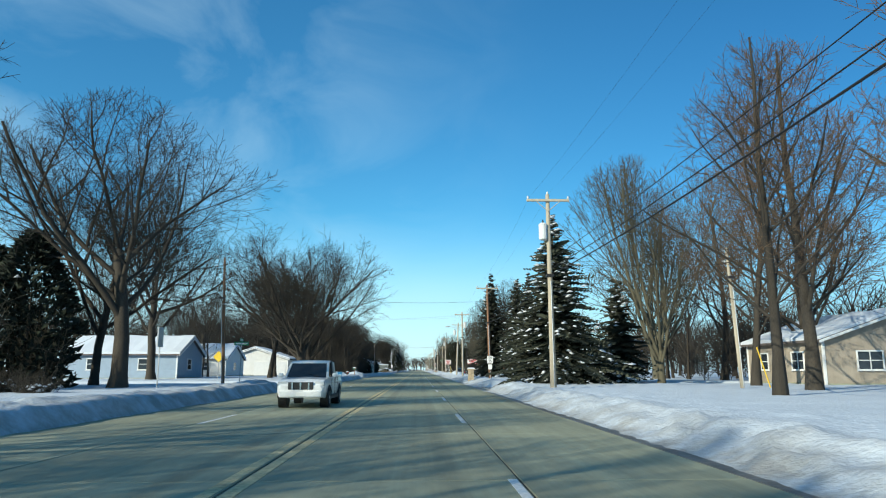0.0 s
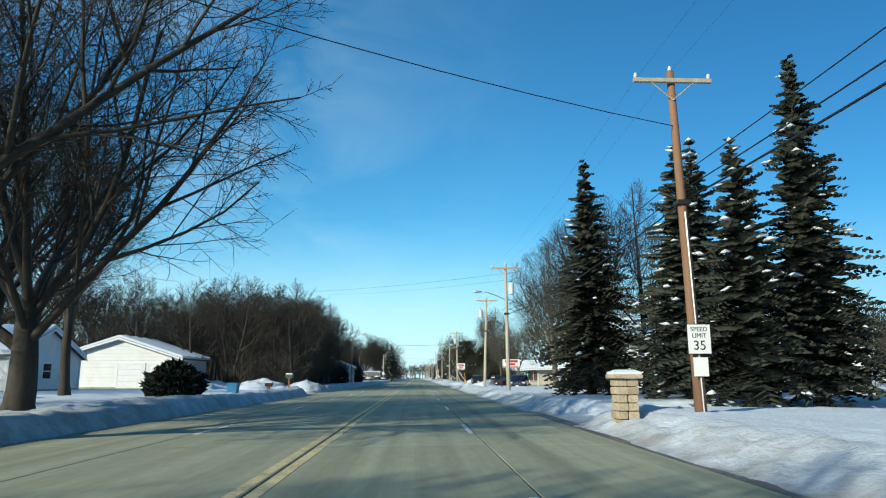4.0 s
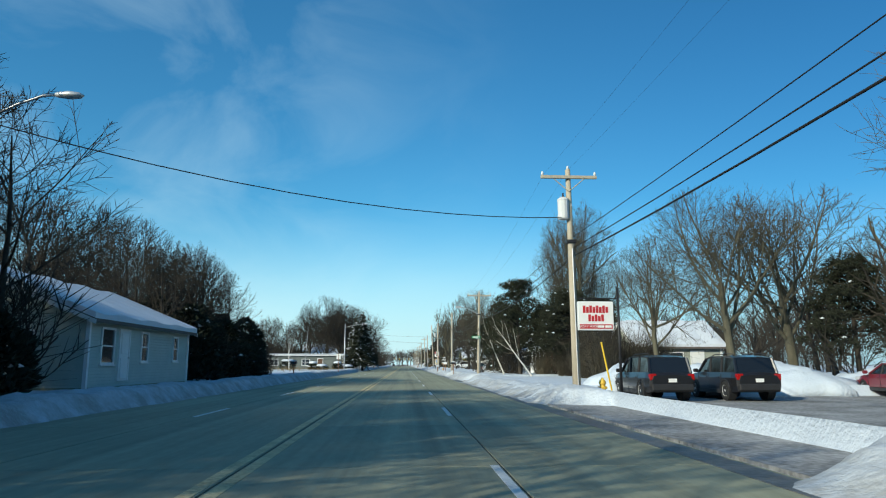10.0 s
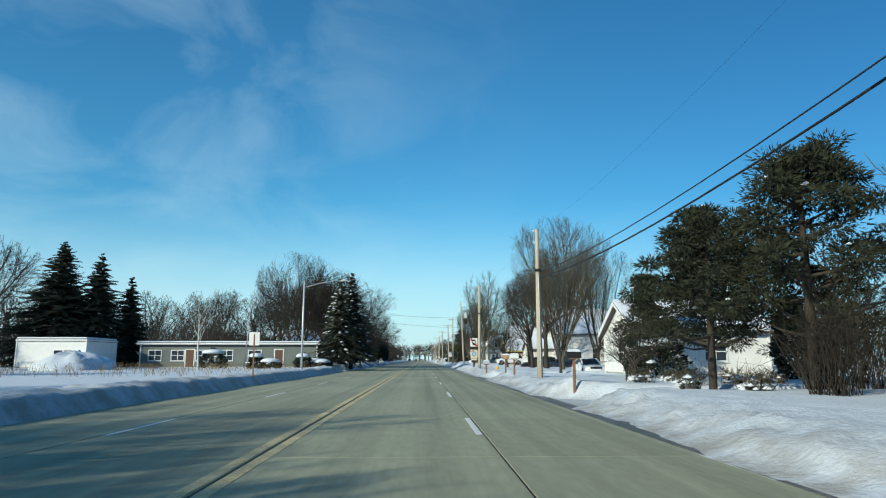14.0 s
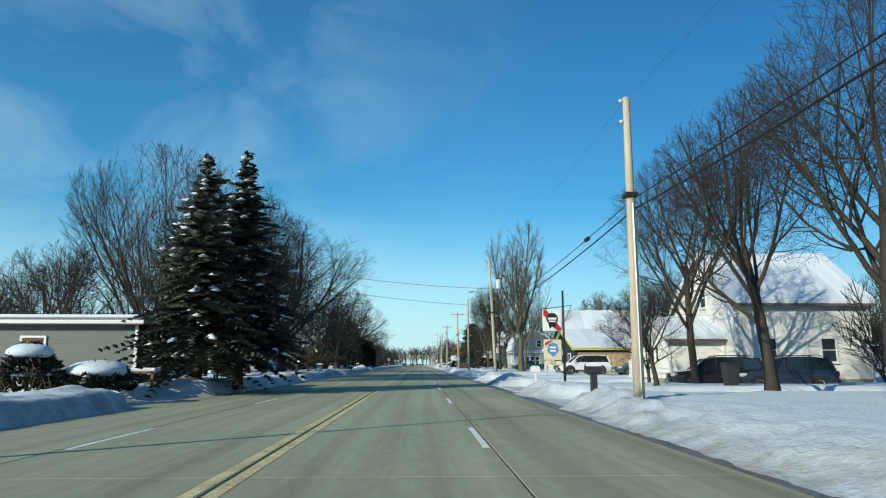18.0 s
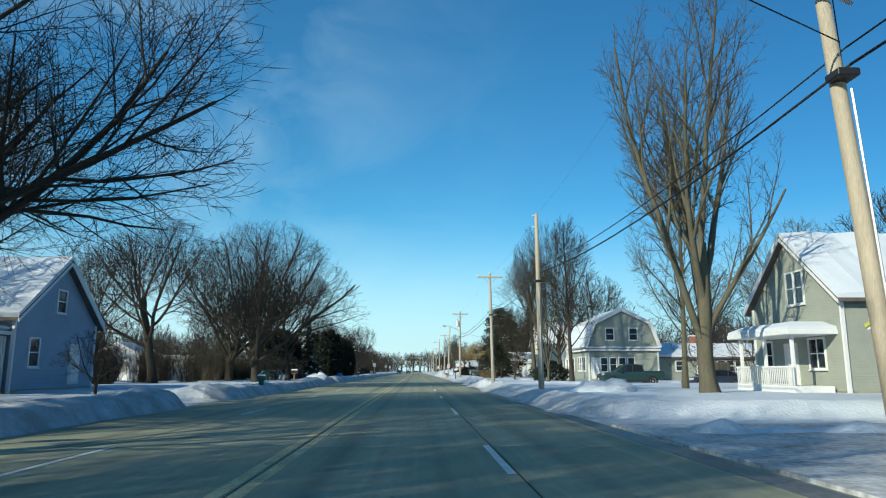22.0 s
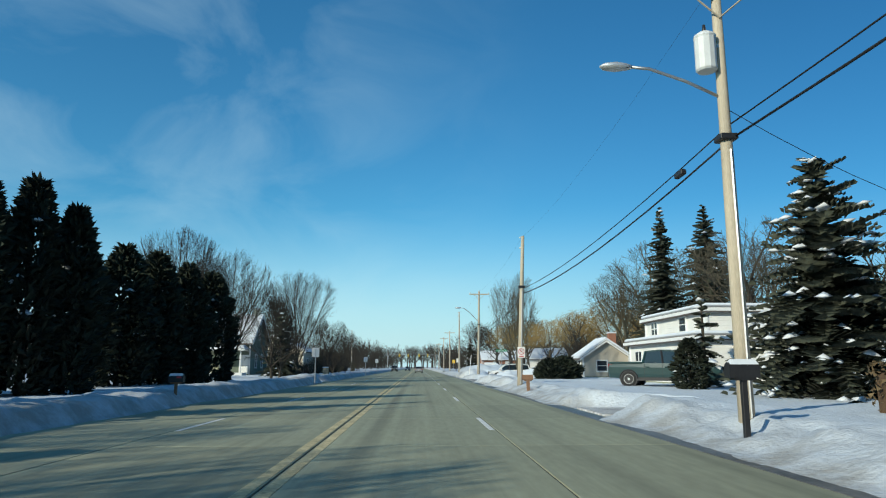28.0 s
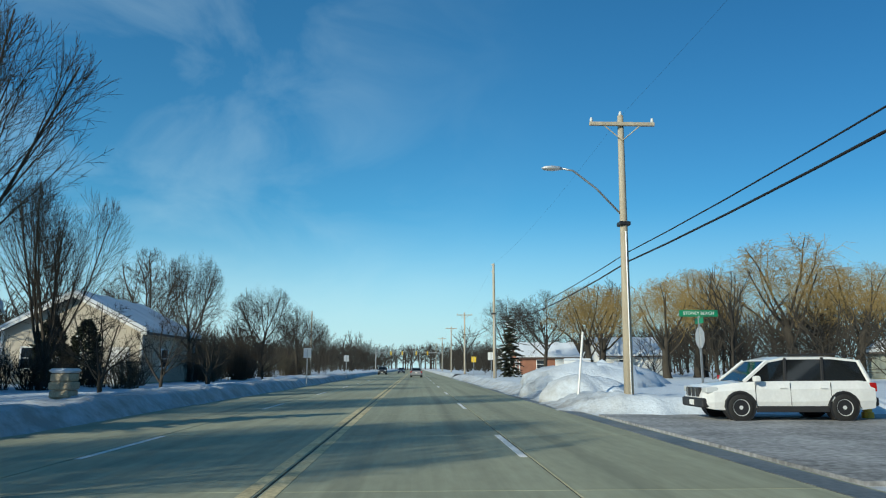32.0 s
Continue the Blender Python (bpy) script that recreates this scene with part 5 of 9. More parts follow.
BIG = "large spreading leafless tree on a snowy lawn"
TALLB = "tall leafless tree with upright branches"
WARMB = "tall bare tree with warm reddish-brown twigs"
LEFT_TREES = [
    ("spread", 1, -15.5, 21, 14, 7.5, 40), ("spread", 3, -17.0, -4, 15, 7, 90), ("spread", 2, -20.0, 6, 15, 7, 190), ("spread", 1, -23.0, -14, 15, 7, 250), ("spread", 2, -13.3, 40.6, 15.8, 9.5, 10), ("spread", 1, -17.5, 47, 14, 7, 200), ("spread", 3, -24, 73, 18.5, 8.8, 60),
    ("broad", 1, -9.3, 72.3, 15, 10.2, 0), ("broad", 2, -9.6, 78.5, 14.6, 8.6, 120), ("spread", 1, -16.5, 95, 15, 6.2, 120), ("mid", 1, -17, 397, 11, 4.5, 0), ("mid", 2, -22, 401.5, 12, 5, 70), ("spread", 2, -15, 85, 13.8, 6.9, 250), ("mid", 3, -42, 100, 16.1, 7.2, 10), ("mid", 1, -36, 128, 16.1, 7.2, 80),
    ("mid", 2, -24, 196, 14.4, 7.1, 30), ("spread", 3, -19, 206, 10.9, 6, 100), ("spread", 1, -14, 199, 9.8, 5.4, 300), ("tall", 1, -30, 214, 13.8, 4.6, 0), ("mid", 1, -42, 235, 14.9, 6.7, 60), ("mid", 2, -48, 285, 16, 7.5, 0), ("mid", 1, -58, 278, 15.5, 7.5, 130), ("mid", 3, -46, 262, 14, 6.5, 200), ("tall", 1, -50, 262, 16.1, 5.3, 90),
    ("vase", 3, -17, 311, 17.3, 6.8, 0), ("mid", 3, -33, 330, 13.8, 6.8, 150), ("mid", 2, -48, 335, 13.8, 6.8, 50), ("mid", 1, -27, 345, 12.6, 6.2, 50), ("tall", 2, -60, 322, 14.9, 4.9, 50),
    ("broad", 1, -12.3, 312.8, 15.2, 7.2, 200), ("spread", 1, -14.8, 330.5, 15, 7, 80), ("spread", 3, -15.6, 341.0, 14.5, 7, 250), ("mid", 2, -31, 341, 13, 6.5, 10), ("mid", 1, -38, 337, 14, 7, 120), ("spread", 2, -13.8, 320.5, 15, 7.2, 30), ("broad", 2, -12.2, 334, 17, 12.4, 60), ("spread", 1, -18.5, 328.5, 15, 7.5, 170), ("spread", 3, -22, 327, 15, 7.5, 15),
    ("spread", 2, -18.2, 370.1, 13, 8, 90), ("broad", 2, -11.2, 374, 14.0, 8.4, 300), ("broad", 1, -15.3, 381, 13.6, 8.5, 140), ("mid", 3, -27, 377, 12.5, 6, 30), ("spread", 1, -10.5, 384.5, 11.5, 6, 10),
    ("tall", 1, -28, 428, 13.8, 4.1, 20), ("mid", 2, -33, 446, 13.8, 6.2, 220), ("vase", 3, -14.2, 460.5, 11.0, 4.4, 120), ("vase", 2, -11.4, 477.5, 11.6, 4.4, 40), ("vase", 1, -16.5, 494, 10.6, 3.9, 70), ("spread", 1, -14, 508, 9.2, 3, 0),
    ("spread", 3, -20, 472, 12.1, 6, 33), ("mid", 2, -24, 526, 12.6, 5.7, 90), ("spread", 1, -15, 534, 9.8, 4.9, 180), ("spread", 3, -14, 552, 9.2, 4.6, 20), ("vase", 1, -18.2, 458.5, 12.5, 4.5, 200),
]
for f, v, x, y, h, w, rz in LEFT_TREES:
    plant(f, v, x, y, h, w, rz, BIG if f in ("spread", "broad") else TALLB)
RIGHT_TREES = [
    ("tall", 1, 15.7, 29.5, 14.4, 4.3, 0, BARK, TWIG_WARM), ("tall", 2, 20.8, 36, 17.8, 6.1, 80, BARK, TWIG_WARM), ("tall", 1, 15.2, 17, 14.5, 4.4, 200, BARK, TWIG_WARM), ("tall", 2, 25, 28, 17.2, 5.9, 300, BARK, TWIG_WARM), ("tall", 1, 23, 46, 14.9, 5.1, 120, BARK, TWIG_WARM),
    ("vase", 1, 20.9, 56.6, 18, 8, 20, BARK_PALE, TWIG_PALE), ("tall", 2, 30, 66, 17.2, 5.9, 20, BARK, TWIG), ("mid", 2, 27, 75, 16.1, 8, 90, BARK_PALE, TWIG_PALE), ("mid", 1, 30, 52, 13.8, 6.8, 10, BARK, TWIG_WARM),
    ("tall", 2, 15.9, 99, 13.6, 3.0, 60, BARK, TWIG), ("spread", 2, 16.4, 108.7, 15, 6.2, 0, BARK, TWIG), ("spread", 3, 14.9, 121, 14.2, 5.2, 0, BARK_PALE, TWIG), ("spread", 2, 16.5, 128.5, 11.5, 6, 130, BARK_PALE, TWIG), ("mid", 1, 24, 134, 12.6, 6.2, 100, BARK_PALE, TWIG_PALE),
    ("spread", 1, 29.4, 171.7, 19.5, 10.5, 100, BARK, TWIG_PALE), ("mid", 2, 36, 150, 13.8, 7.1, 190, BARK, TWIG_PALE), ("spread", 1, 21.5, 187.5, 11.7, 6.4, 20, BARK_PALE, TWIG_PALE), ("mid", 1, 26.5, 190, 12.4, 6.1, 80, BARK_PALE, TWIG_PALE), ("spread", 3, 18.6, 192, 9.6, 4.2, 0, BARK_PALE, TWIG_PALE), ("mid", 2, 33, 186, 11.5, 5.7, 40, BARK_PALE, TWIG_PALE),
    ("high", 2, 19.4, 214.0, 17.2, 4.2, 200, BARK_PALE, TWIG_PALE), ("vase", 1, 19.5, 218, 15, 5.5, 60, BARK, TWIG_PALE), ("spread", 1, 23, 226, 12.6, 6.9, 20, BARK, TWIG_PALE),
    ("vase", 2, 15.6, 271.2, 14.6, 5.4, 220, BARK_PALE, TWIG_PALE), ("vase", 1, 13.5, 262, 10.5, 3, 0, BARK, TWIG_PALE), ("spread", 3, 15.6, 279.8, 12.8, 5.4, 60, BARK, TWIG), ("spread", 2, 16.2, 295.3, 12.5, 4.4, 110, BARK, TWIG), ("spread", 2, 12.9, 291.5, 4.6, 2.8, 40, BARK, TWIG), ("vase", 1, 22, 283, 13.8, 4.7, 10, BARK, TWIG_PALE), ("spread", 2, 15, 285.5, 11.5, 4.8, 10, BARK, TWIG),
    ("cottonwood", 1, 14.9, 345.5, 19, 5.2, 0, BARK_PALE, TWIG_PALE), ("tall", 1, 16.4, 352.1, 14.5, 3.2, 30, BARK_PALE, TWIG_PALE), ("mid", 2, 38, 364, 14.5, 6.6, 0, BARK, TWIG), ("mid", 1, 34, 345, 12.6, 5.7, 0, BARK, TWIG), ("mid", 3, 38, 330, 11.5, 5.2, 60, BARK, TWIG), ("mid", 3, 40, 405, 15.5, 7.5, 0, BARK, TWIG), ("mid", 1, 42, 350, 13.8, 6.2, 60, BARK, TWIG), ("mid", 2, 30, 364, 12.1, 5.4, 60, BARK_PALE, TWIG_PALE),
    ("vase", 2, 13.8, 376.6, 14.6, 3.3, 0, BARK_PALE, TWIG), ("tall", 1, 15.9, 376.4, 15.2, 4, 220, BARK, TWIG), ("vase", 1, 14, 399, 9, 3.2, 110, BARK, TWIG), ("spread", 2, 20, 400, 11.5, 5.8, 110, BARK, TWIG),
    ("high", 1, 18.2, 409.6, 17.5, 5.4, 0, BARK_PALE, TWIG_PALE), ("mid", 2, 26, 408, 14.9, 6.7, 50, BARK, TWIG), ("mid", 2, 26, 470, 13.8, 6.2, 0, BARK_PALE, TWIG_PALE), ("spread", 3, 23.0, 470.5, 11.5, 5.2, 0, BARK_PALE, TWIG_PALE), ("vase", 3, 9.7, 456.4, 8.5, 2.3, 60, BARK_PALE, TWIG_PALE),
    ("mid", 2, 24, 446, 10.9, 5.4, 140, BARK, TWIG_PALE), ("mid", 1, 33, 462, 12.6, 5.7, 140, BARK, TWIG_PALE), ("spread", 3, 18, 545, 10.9, 5.5, 140, BARK, TWIG), ("mid", 1, 24, 540, 11.5, 5.2, 40, BARK, TWIG), ("spread", 2, 15, 560, 11.5, 5.8, 240, BARK, TWIG),
]
for f, v, x, y, h, w, rz, b, tw in RIGHT_TREES:
    plant(f, v, x, y, h, w, rz, WARMB if tw is TWIG_WARM else (BIG if f in ("spread", "broad") else TALLB), b, tw)
for x, y, h, rz in ((-8.6, 482.5, 3.2, 0), (-8.8, 488.5, 3.0, 90), (-8.9, 495.5, 3.1, 200), (-9.8, 512, 3.3, 40), (-9.9, 457.6, 5.0, 10), (-10.2, 462.6, 5.2, 130), (-10.5, 500.5, 3.2, 60), (-9.9, 342.5, 2.6, 0), (14.6, 297.6, 3.6, 0), (11.5, 237.5, 2.6, 0), (13.6, 243.2, 3.6, 120)):
    plant("small", 1, x, y, h, 0.60 * h, rz, "small bare ornamental tree with a rounded crown")
for x, y, h, rz, w in ((-18.2, 271.0, 7.2, 0, 0.9), (12.1, 216.5, 6.4, 30, 0.8), (12.5, 203.5, 6.0, 250, 0.8)):
    t = plant("birch", 3, x, y, h, 0.28 * h * w, rz, "white-barked birch with bare twigs", BIRCH, TWIG_PALE)
    if x > 0:
        t.matrix_basis = pose(x, y, LAWN, 0, -20 if y > 210 else -34, 0) @ Matrix.Diagonal(t.matrix_basis.to_scale().to_4d())
for x, y, h, rz in ((36.8, 521, 13.5, 0), (30, 527, 11.0, 120), (45, 530, 12.0, 200), (25, 522, 9.5, 80), (18.5, 524, 9.0, 30), (40.5, 518, 10.5, 160), (33, 533, 12.0, 250), (51, 522, 12.0, 310), (21.5, 532, 10.0, 200)):
    plant("willow", 1, x, y, h, 0.56 * h, rz, "golden weeping willow without leaves", BARK, WILLOW)


def evergreen(x, y, h, r, seed, snow=0.15, gap=0.0, label="dark green spruce dusted with snow", flat=0.0, leaf=None, thin=1.0, turn=0.0):
    c = conifer("spruce_tree" if leaf is not NEEDLE_PINE else "pine_tree", label, seed, h, r, snow, gap, flat, leaf, thin)
    c.matrix_world = pose(x, y, LAWN, 0, 0, turn)
    return c


SNOWY = "dark spruce with clumps of snow on its boughs"
evergreen(11.9, 52.2, 12.0, 5.0, 11, 0.60, label=SNOWY)
evergreen(18.8, 60.5, 8.6, 3.6, 12, 0.25, label=SNOWY)
evergreen(12.2, 97.2, 14.1, 3.7, 13, 0.06, label="slender dark spruce with bare twigs beside it")
evergreen(16.4, 91.4, 13.6, 2.7, 14, 0.22, label=SNOWY)
evergreen(14.6, 83.2, 10.4, 3.2, 15, 0.22, label=SNOWY)
evergreen(14.6, 88.8, 12.2, 3.2, 16, 0.2, label=SNOWY)
evergreen(18.0, 84.4, 14.8, 3.0, 17, 0.18, label=SNOWY)
evergreen(17.5, 97.5, 11.5, 3.0, 23, 0.15, label=SNOWY)
evergreen(-43.0, 293.5, 16.0, 7.6, 18, 0.03, label="broad dark spruce behind a snowy field")
evergreen(-39.2, 295.5, 14.6, 5.8, 24, 0.03, label="dark spruce behind a snowy field")
evergreen(-36.6, 299.0, 12.0, 4.4, 19, 0.03, label="dark spruce behind a low building")
evergreen(-6.9, 296.6, 12.4, 3.7, 20, 0.30, 0.07, label=SNOWY)
evergreen(-8.1, 293.8, 11.2, 3.7, 21, 0.30, 0.07, label=SNOWY)
evergreen(-13.9, 416.6, 9.0, 2.8, 22, 0.30, label=SNOWY)
evergreen(-19.5, 409.5, 8.0, 2.2, 25, 0.25, label=SNOWY)
evergreen(21.5, 455.8, 13.9, 2.9, 26, 0.08, label="slender tall spruce behind a house")
evergreen(25.3, 456.2, 14.2, 3.6, 27, 0.08, 0.15, label="tall spruce with an open crown behind a house")
evergreen(14.8, 423.4, 8.0, 4.1, 28, 0.42, label=SNOWY)
evergreen(15.2, 433.8, 4.6, 1.2, 30, 0.1, label="small open young conifer in front of a house", thin=0.7)
evergreen(-12.0, 471.5, 6.4, 2.7, 31, 0.2, label=SNOWY)
evergreen(11.6, 531, 6.5, 1.9, 32, 0.3, label=SNOWY)
PINE = "dense dark pine with a broad uneven crown"
for x, y, h, r, sd in ((13.4, 214.6, 9.8, 3.0, 41), (15.6, 238.0, 6.8, 2.5, 42), (17.5, 212.0, 8.4, 3.0, 43), (21.5, 216.0, 8.0, 3.0, 44), (14.8, 228.5, 8.4, 2.8, 45), (13.0, 232.0, 7.0, 2.7, 53), (16.8, 206.8, 7.6, 2.8, 46), (14.2, 412.9, 10.4, 2.9, 47), (30.0, 172.0, 8.6, 2.4, 48), (34.0, 340.0, 8.0, 2.5, 49), (17.4, 220.0, 7.6, 3.0, 51), (28.0, 186.0, 7.6, 2.4, 52)):
    t = pine_tree(PINE, sd, h, 1.2 * r, NEEDLE_PINE, 22, 0.22 if y < 240 else 0.04)
    t.matrix_world = pose(x, y, LAWN)
t = pine_tree("loose yellowish-green juniper beside a white house", 50, 6.2, 1.5, NEEDLE_PINE, 2, 0.02)
t.matrix_world = pose(15.4, 246.6, LAWN)

CED = [("tall dark columnar arborvitae", x, y, h, r) for x, y, h, r in (
    (-11.5, 425.7, 7.6, 1.0), (-12.4, 424.4, 7.2, 0.9), (-10.7, 427.0, 6.9, 0.9), (-17.6, 421.5, 7.2, 1.0), (-16.4, 424.5, 6.7, 1.0), (-20.2, 423.0, 7.0, 0.9))]
CED += [("dark cedar in a dense row", x, y, h, r) for x, y, h, r in (
    (-13.8, 434.0, 6.6, 1.4), (-13.0, 436.6, 7.2, 1.5), (-12.4, 439.4, 7.3, 1.5), (-11.6, 442.0, 7.0, 1.4), (-11.0, 444.6, 6.9, 1.4), (-15.8, 438.0, 7.5, 1.6), (-14.6, 444.0, 7.0, 1.5),
    (-16.5, 399.0, 5.8, 1.5), (-15.2, 402.0, 6.2, 1.5), (-17.5, 405.0, 6.6, 1.6), (-14.0, 405.5, 5.6, 1.4),
    (-18.1, 497.5, 3.9, 0.75), (-16.4, 497.8, 3.7, 0.75), (13.3, 430.8, 2.2, 0.7), (20.5, 240.0, 4.2, 0.9))]
proto_ced = {}
for k, (lab, x, y, h, r) in enumerate(CED):
    v = (k * 3) % 4 + (10 if "row" in lab else 0)
    if v not in proto_ced:
        proto_ced[v] = column_bush("arborvitae", lab, "evergreen shrub", 60 + v, 7.0, 1.0 if v < 10 else 1.4, 2600, CEDAR, 0.34, 12, 0.8, 0.5)
        ob, ph, pr = proto_ced[v], 7.0, 1.0 if v < 10 else 1.4
        ob.matrix_world = pose(x, y, LAWN, 0, 0, 40 * k) @ Matrix.Diagonal((r / pr, r / pr, h / ph, 1))
    else:
        ob = copy_thing(proto_ced[v], pose(x, y, LAWN))
        pr = 1.0 if v < 10 else 1.4
        ob.matrix_basis = pose(x, y, LAWN, 0, 0, 40 * k) @ Matrix.Diagonal((r / pr, r / pr, h / 7.0, 1))
        ob["label"] = lab
    ob["group"] = "columnar evergreens"


def bush(x, y, h, r, n, seed, leaf=None, snow=8, label="rounded evergreen bush capped with snow", tip=0.35, size=0.22):
    b = column_bush("bush", label, "shrub", seed, h, r, n, leaf or CEDAR, size, snow, 0.9, tip)
    b.matrix_world = pose(x, y, LAWN)
    if "capped" in label:
        rings = [[(r * q * math.cos(0.449 * i) * (1 + 0.07 * math.sin(3 * i + seed)), r * q * math.sin(0.449 * i), h * 0.80 + e) for i in range(14)] for q, e in ((0.74, -0.18), (0.84, -0.06), (0.80, 0.08), (0.62, 0.20), (0.36, 0.28), (0.06, 0.32))]
        part("snow_cap", Shape().loft(rings).mesh("snow_cap", SNOW_CAP, True), b, "thick rounded cap of snow")
    return b


for x, y, h, r, s in ((-20.5, 283, 2.2, 1.4, 80), (-15.2, 280.5, 1.7, 0.85, 81), (-11.1, 285.3, 1.7, 0.9, 82), (-13.5, 279.5, 1.0, 1.2, 83), (-9.2, 286.3, 0.9, 1.2, 84), (15.2, 243.5, 2.3, 1.5, 85), (-10.4, 289.0, 1.0, 1.3, 86), (-14.5, 300.0, 1.2, 2.0, 87), (21.5, 424.0, 2.4, 1.6, 89)):
    bush(x, y, h, r, 900, s, snow=14)
for x, y, h, r, s in ((11.6, 236.0, 0.8, 1.0, 100), (13.2, 236.8, 0.7, 0.9, 101), (14.6, 234.0, 0.9, 1.3, 102), (16.5, 234.5, 0.9, 1.2, 103), (16.2, 104.3, 1.2, 1.5, 104), (14.8, 103.8, 1.8, 1.2, 105), (11.2, 229.5, 0.9, 0.9, 106), (12.6, 228.0, 0.8, 1.0, 107)):
    t = twig_bush("low leafless shrub loaded with snow", s, h, r, 60, TWIG_PALE, 26)
    t.matrix_world = pose(x, y, LAWN)
bush(14.9, 381.5, 1.9, 1.7, 1800, 88, snow=0, label="large rounded dark hedge bush before a house")
THICKET = "dark evergreen thicket shrub flecked with snow"
for x, y, h, r, sd in ((-10.0, 92.6, 1.7, 1.3, 120), (12.0, 455.3, 1.5, 1.0, 90), (13.4, 456.3, 1.7, 1.1, 91), (-10.4, 169.6, 2.6, 1.2, 119), (-10.8, 190.5, 4.6, 1.8, 121), (-11.6, 194.5, 4.9, 2.0, 122), (-10.9, 198.5, 4.2, 1.8, 123), (-13.5, 192.0, 5.4, 2.2, 124), (-12.8, 202.5, 4.2, 1.9, 125), (-14.6, 197.5, 5.2, 2.2, 126), (-11.4, 207.0, 3.4, 1.7, 127), (-15.5, 205.0, 4.4, 2.0, 128), (-12.0, 209.6, 5.2, 2.0, 140), (-14.6, 211.5, 5.6, 2.2, 141), (-17.5, 209.0, 5.6, 2.2, 142), (-17.2, 213.0, 5.0, 2.0, 143)):
    bush(x, y, h, r, 2200, sd, snow=16, label=THICKET, tip=0.45, size=0.30)
for k, (x, y, h) in enumerate(((-13.2, 189.0, 9.5), (-16.5, 193.5, 11.0), (-12.0, 196.8, 8.6), (-18.0, 200.5, 10.5), (-14.0, 203.0, 8.2), (-20.5, 190.0, 11.5), (-11.5, 188.5, 8.5), (-15.0, 190.5, 10.5), (-17.0, 196.0, 11.5), (-11.5, 192.5, 9.0), (-14.5, 199.5, 10.0), (-19.5, 195.5, 12.0), (-12.5, 205.5, 7.5), (-16.5, 207.5, 9.0), (-13.6, 210.5, 9.5), (-16.8, 212.5, 10.0), (-19.5, 209.5, 11.0))):
    plant("wood", 1 + k % 3, x, y, h, 0.34 * h, 50 * k, "slender bare tree in a dark thicket")
for k in range(16):
    plant("wood", 1 + k % 3, -25 - 1.9 * k, 94.5 + 4.0 * math.sin(2.1 * k), 10.5 + 1.5 * math.sin(1.3 * k), 3.8, 47 * k, "slender bare tree in a wood behind houses")
for x, y, h, r, sd in ((-18.4, 41.0, 8.6, 2.4, 131), (-21.5, 42.5, 8.0, 2.4, 132), (-24.5, 41.0, 7.4, 2.4, 133)):
    bush(x, y, h, r, 3200, sd, snow=6, label="tall dark evergreen thicket beside a lawn", tip=0.4, size=0.34)
for x, y, h, r, sd in ((-13.4, 33.2, 1.0, 1.6, 134), (-15.4, 34.4, 1.2, 1.7, 135), (-17.2, 33.6, 1.0, 1.6, 136)):
    t = twig_bush("low pile of dark brushwood flecked with snow", sd, h, r, 150, TWIG, 22, name="brush_pile")
    t.matrix_world = pose(x, y, LAWN)
SHRUBS = []
rs = random.Random(5)
for k in range(34):
    SHRUBS.append((-rs.uniform(10.5, 17), rs.uniform(189, 216), rs.uniform(2.4, 4.2), rs.uniform(1.2, 2.0)))
for k in range(18):
    SHRUBS.append((rs.uniform(15.0, 22), rs.uniform(191, 203), rs.uniform(2.2, 4.2), rs.uniform(1.2, 1.9)))
for k in range(26):
    SHRUBS.append((rs.uniform(13.5, 22), rs.uniform(203, 232), rs.uniform(2.0, 4.0), rs.uniform(1.2, 1.9)))
for k in range(22):
    SHRUBS.append((-rs.uniform(12.0, 22), rs.uniform(388, 403), rs.uniform(2.0, 4.0), rs.uniform(1.2, 2.0)))
for k in range(26):
    SHRUBS.append((-rs.uniform(11.5, 20), rs.uniform(505, 560), rs.uniform(2.0, 3.8), rs.uniform(1.2, 2.0)))
for k in range(20):
    SHRUBS.append((rs.uniform(21.5, 27), rs.uniform(463.8, 470.4), rs.uniform(1.8, 3.6), rs.uniform(1.0, 1.8)))
for k in range(16):
    SHRUBS.append((-rs.uniform(17, 28), rs.uniform(28, 50), rs.uniform(3.0, 5.0), rs.uniform(1.4, 2.2)))
for k in range(26):
    SHRUBS.append((-rs.uniform(16, 30), rs.uniform(366, 392), rs.uniform(2.6, 4.4), rs.uniform(1.4, 2.2)))
for k in range(22):
    SHRUBS.append((-rs.uniform(24, 40), rs.uniform(332, 346), rs.uniform(3.6, 5.4), rs.uniform(1.8, 2.6)))
for k in range(6):
    SHRUBS.append((-rs.uniform(11.5, 17), rs.uniform(489, 500), rs.uniform(1.6, 2.4), rs.uniform(1.2, 2.0)))
sp = [twig_bush("dense leafless thicket shrub", 110 + k, 3.0, 1.5, 90, (TWIG, TWIG_PALE, TWIG)[k]) for k in range(3)]
for k, (x, y, h, r) in enumerate(SHRUBS):
    m = pose(x, y, LAWN, 0, 0, 67 * k)
    ob = sp[k % 3] if k < 3 else copy_thing(sp[k % 3], m)
    ob.matrix_basis = m @ Matrix.Diagonal((r / 1.5, r / 1.5, h / 3.0, 1))
    ob["group"] = "thicket shrubs"

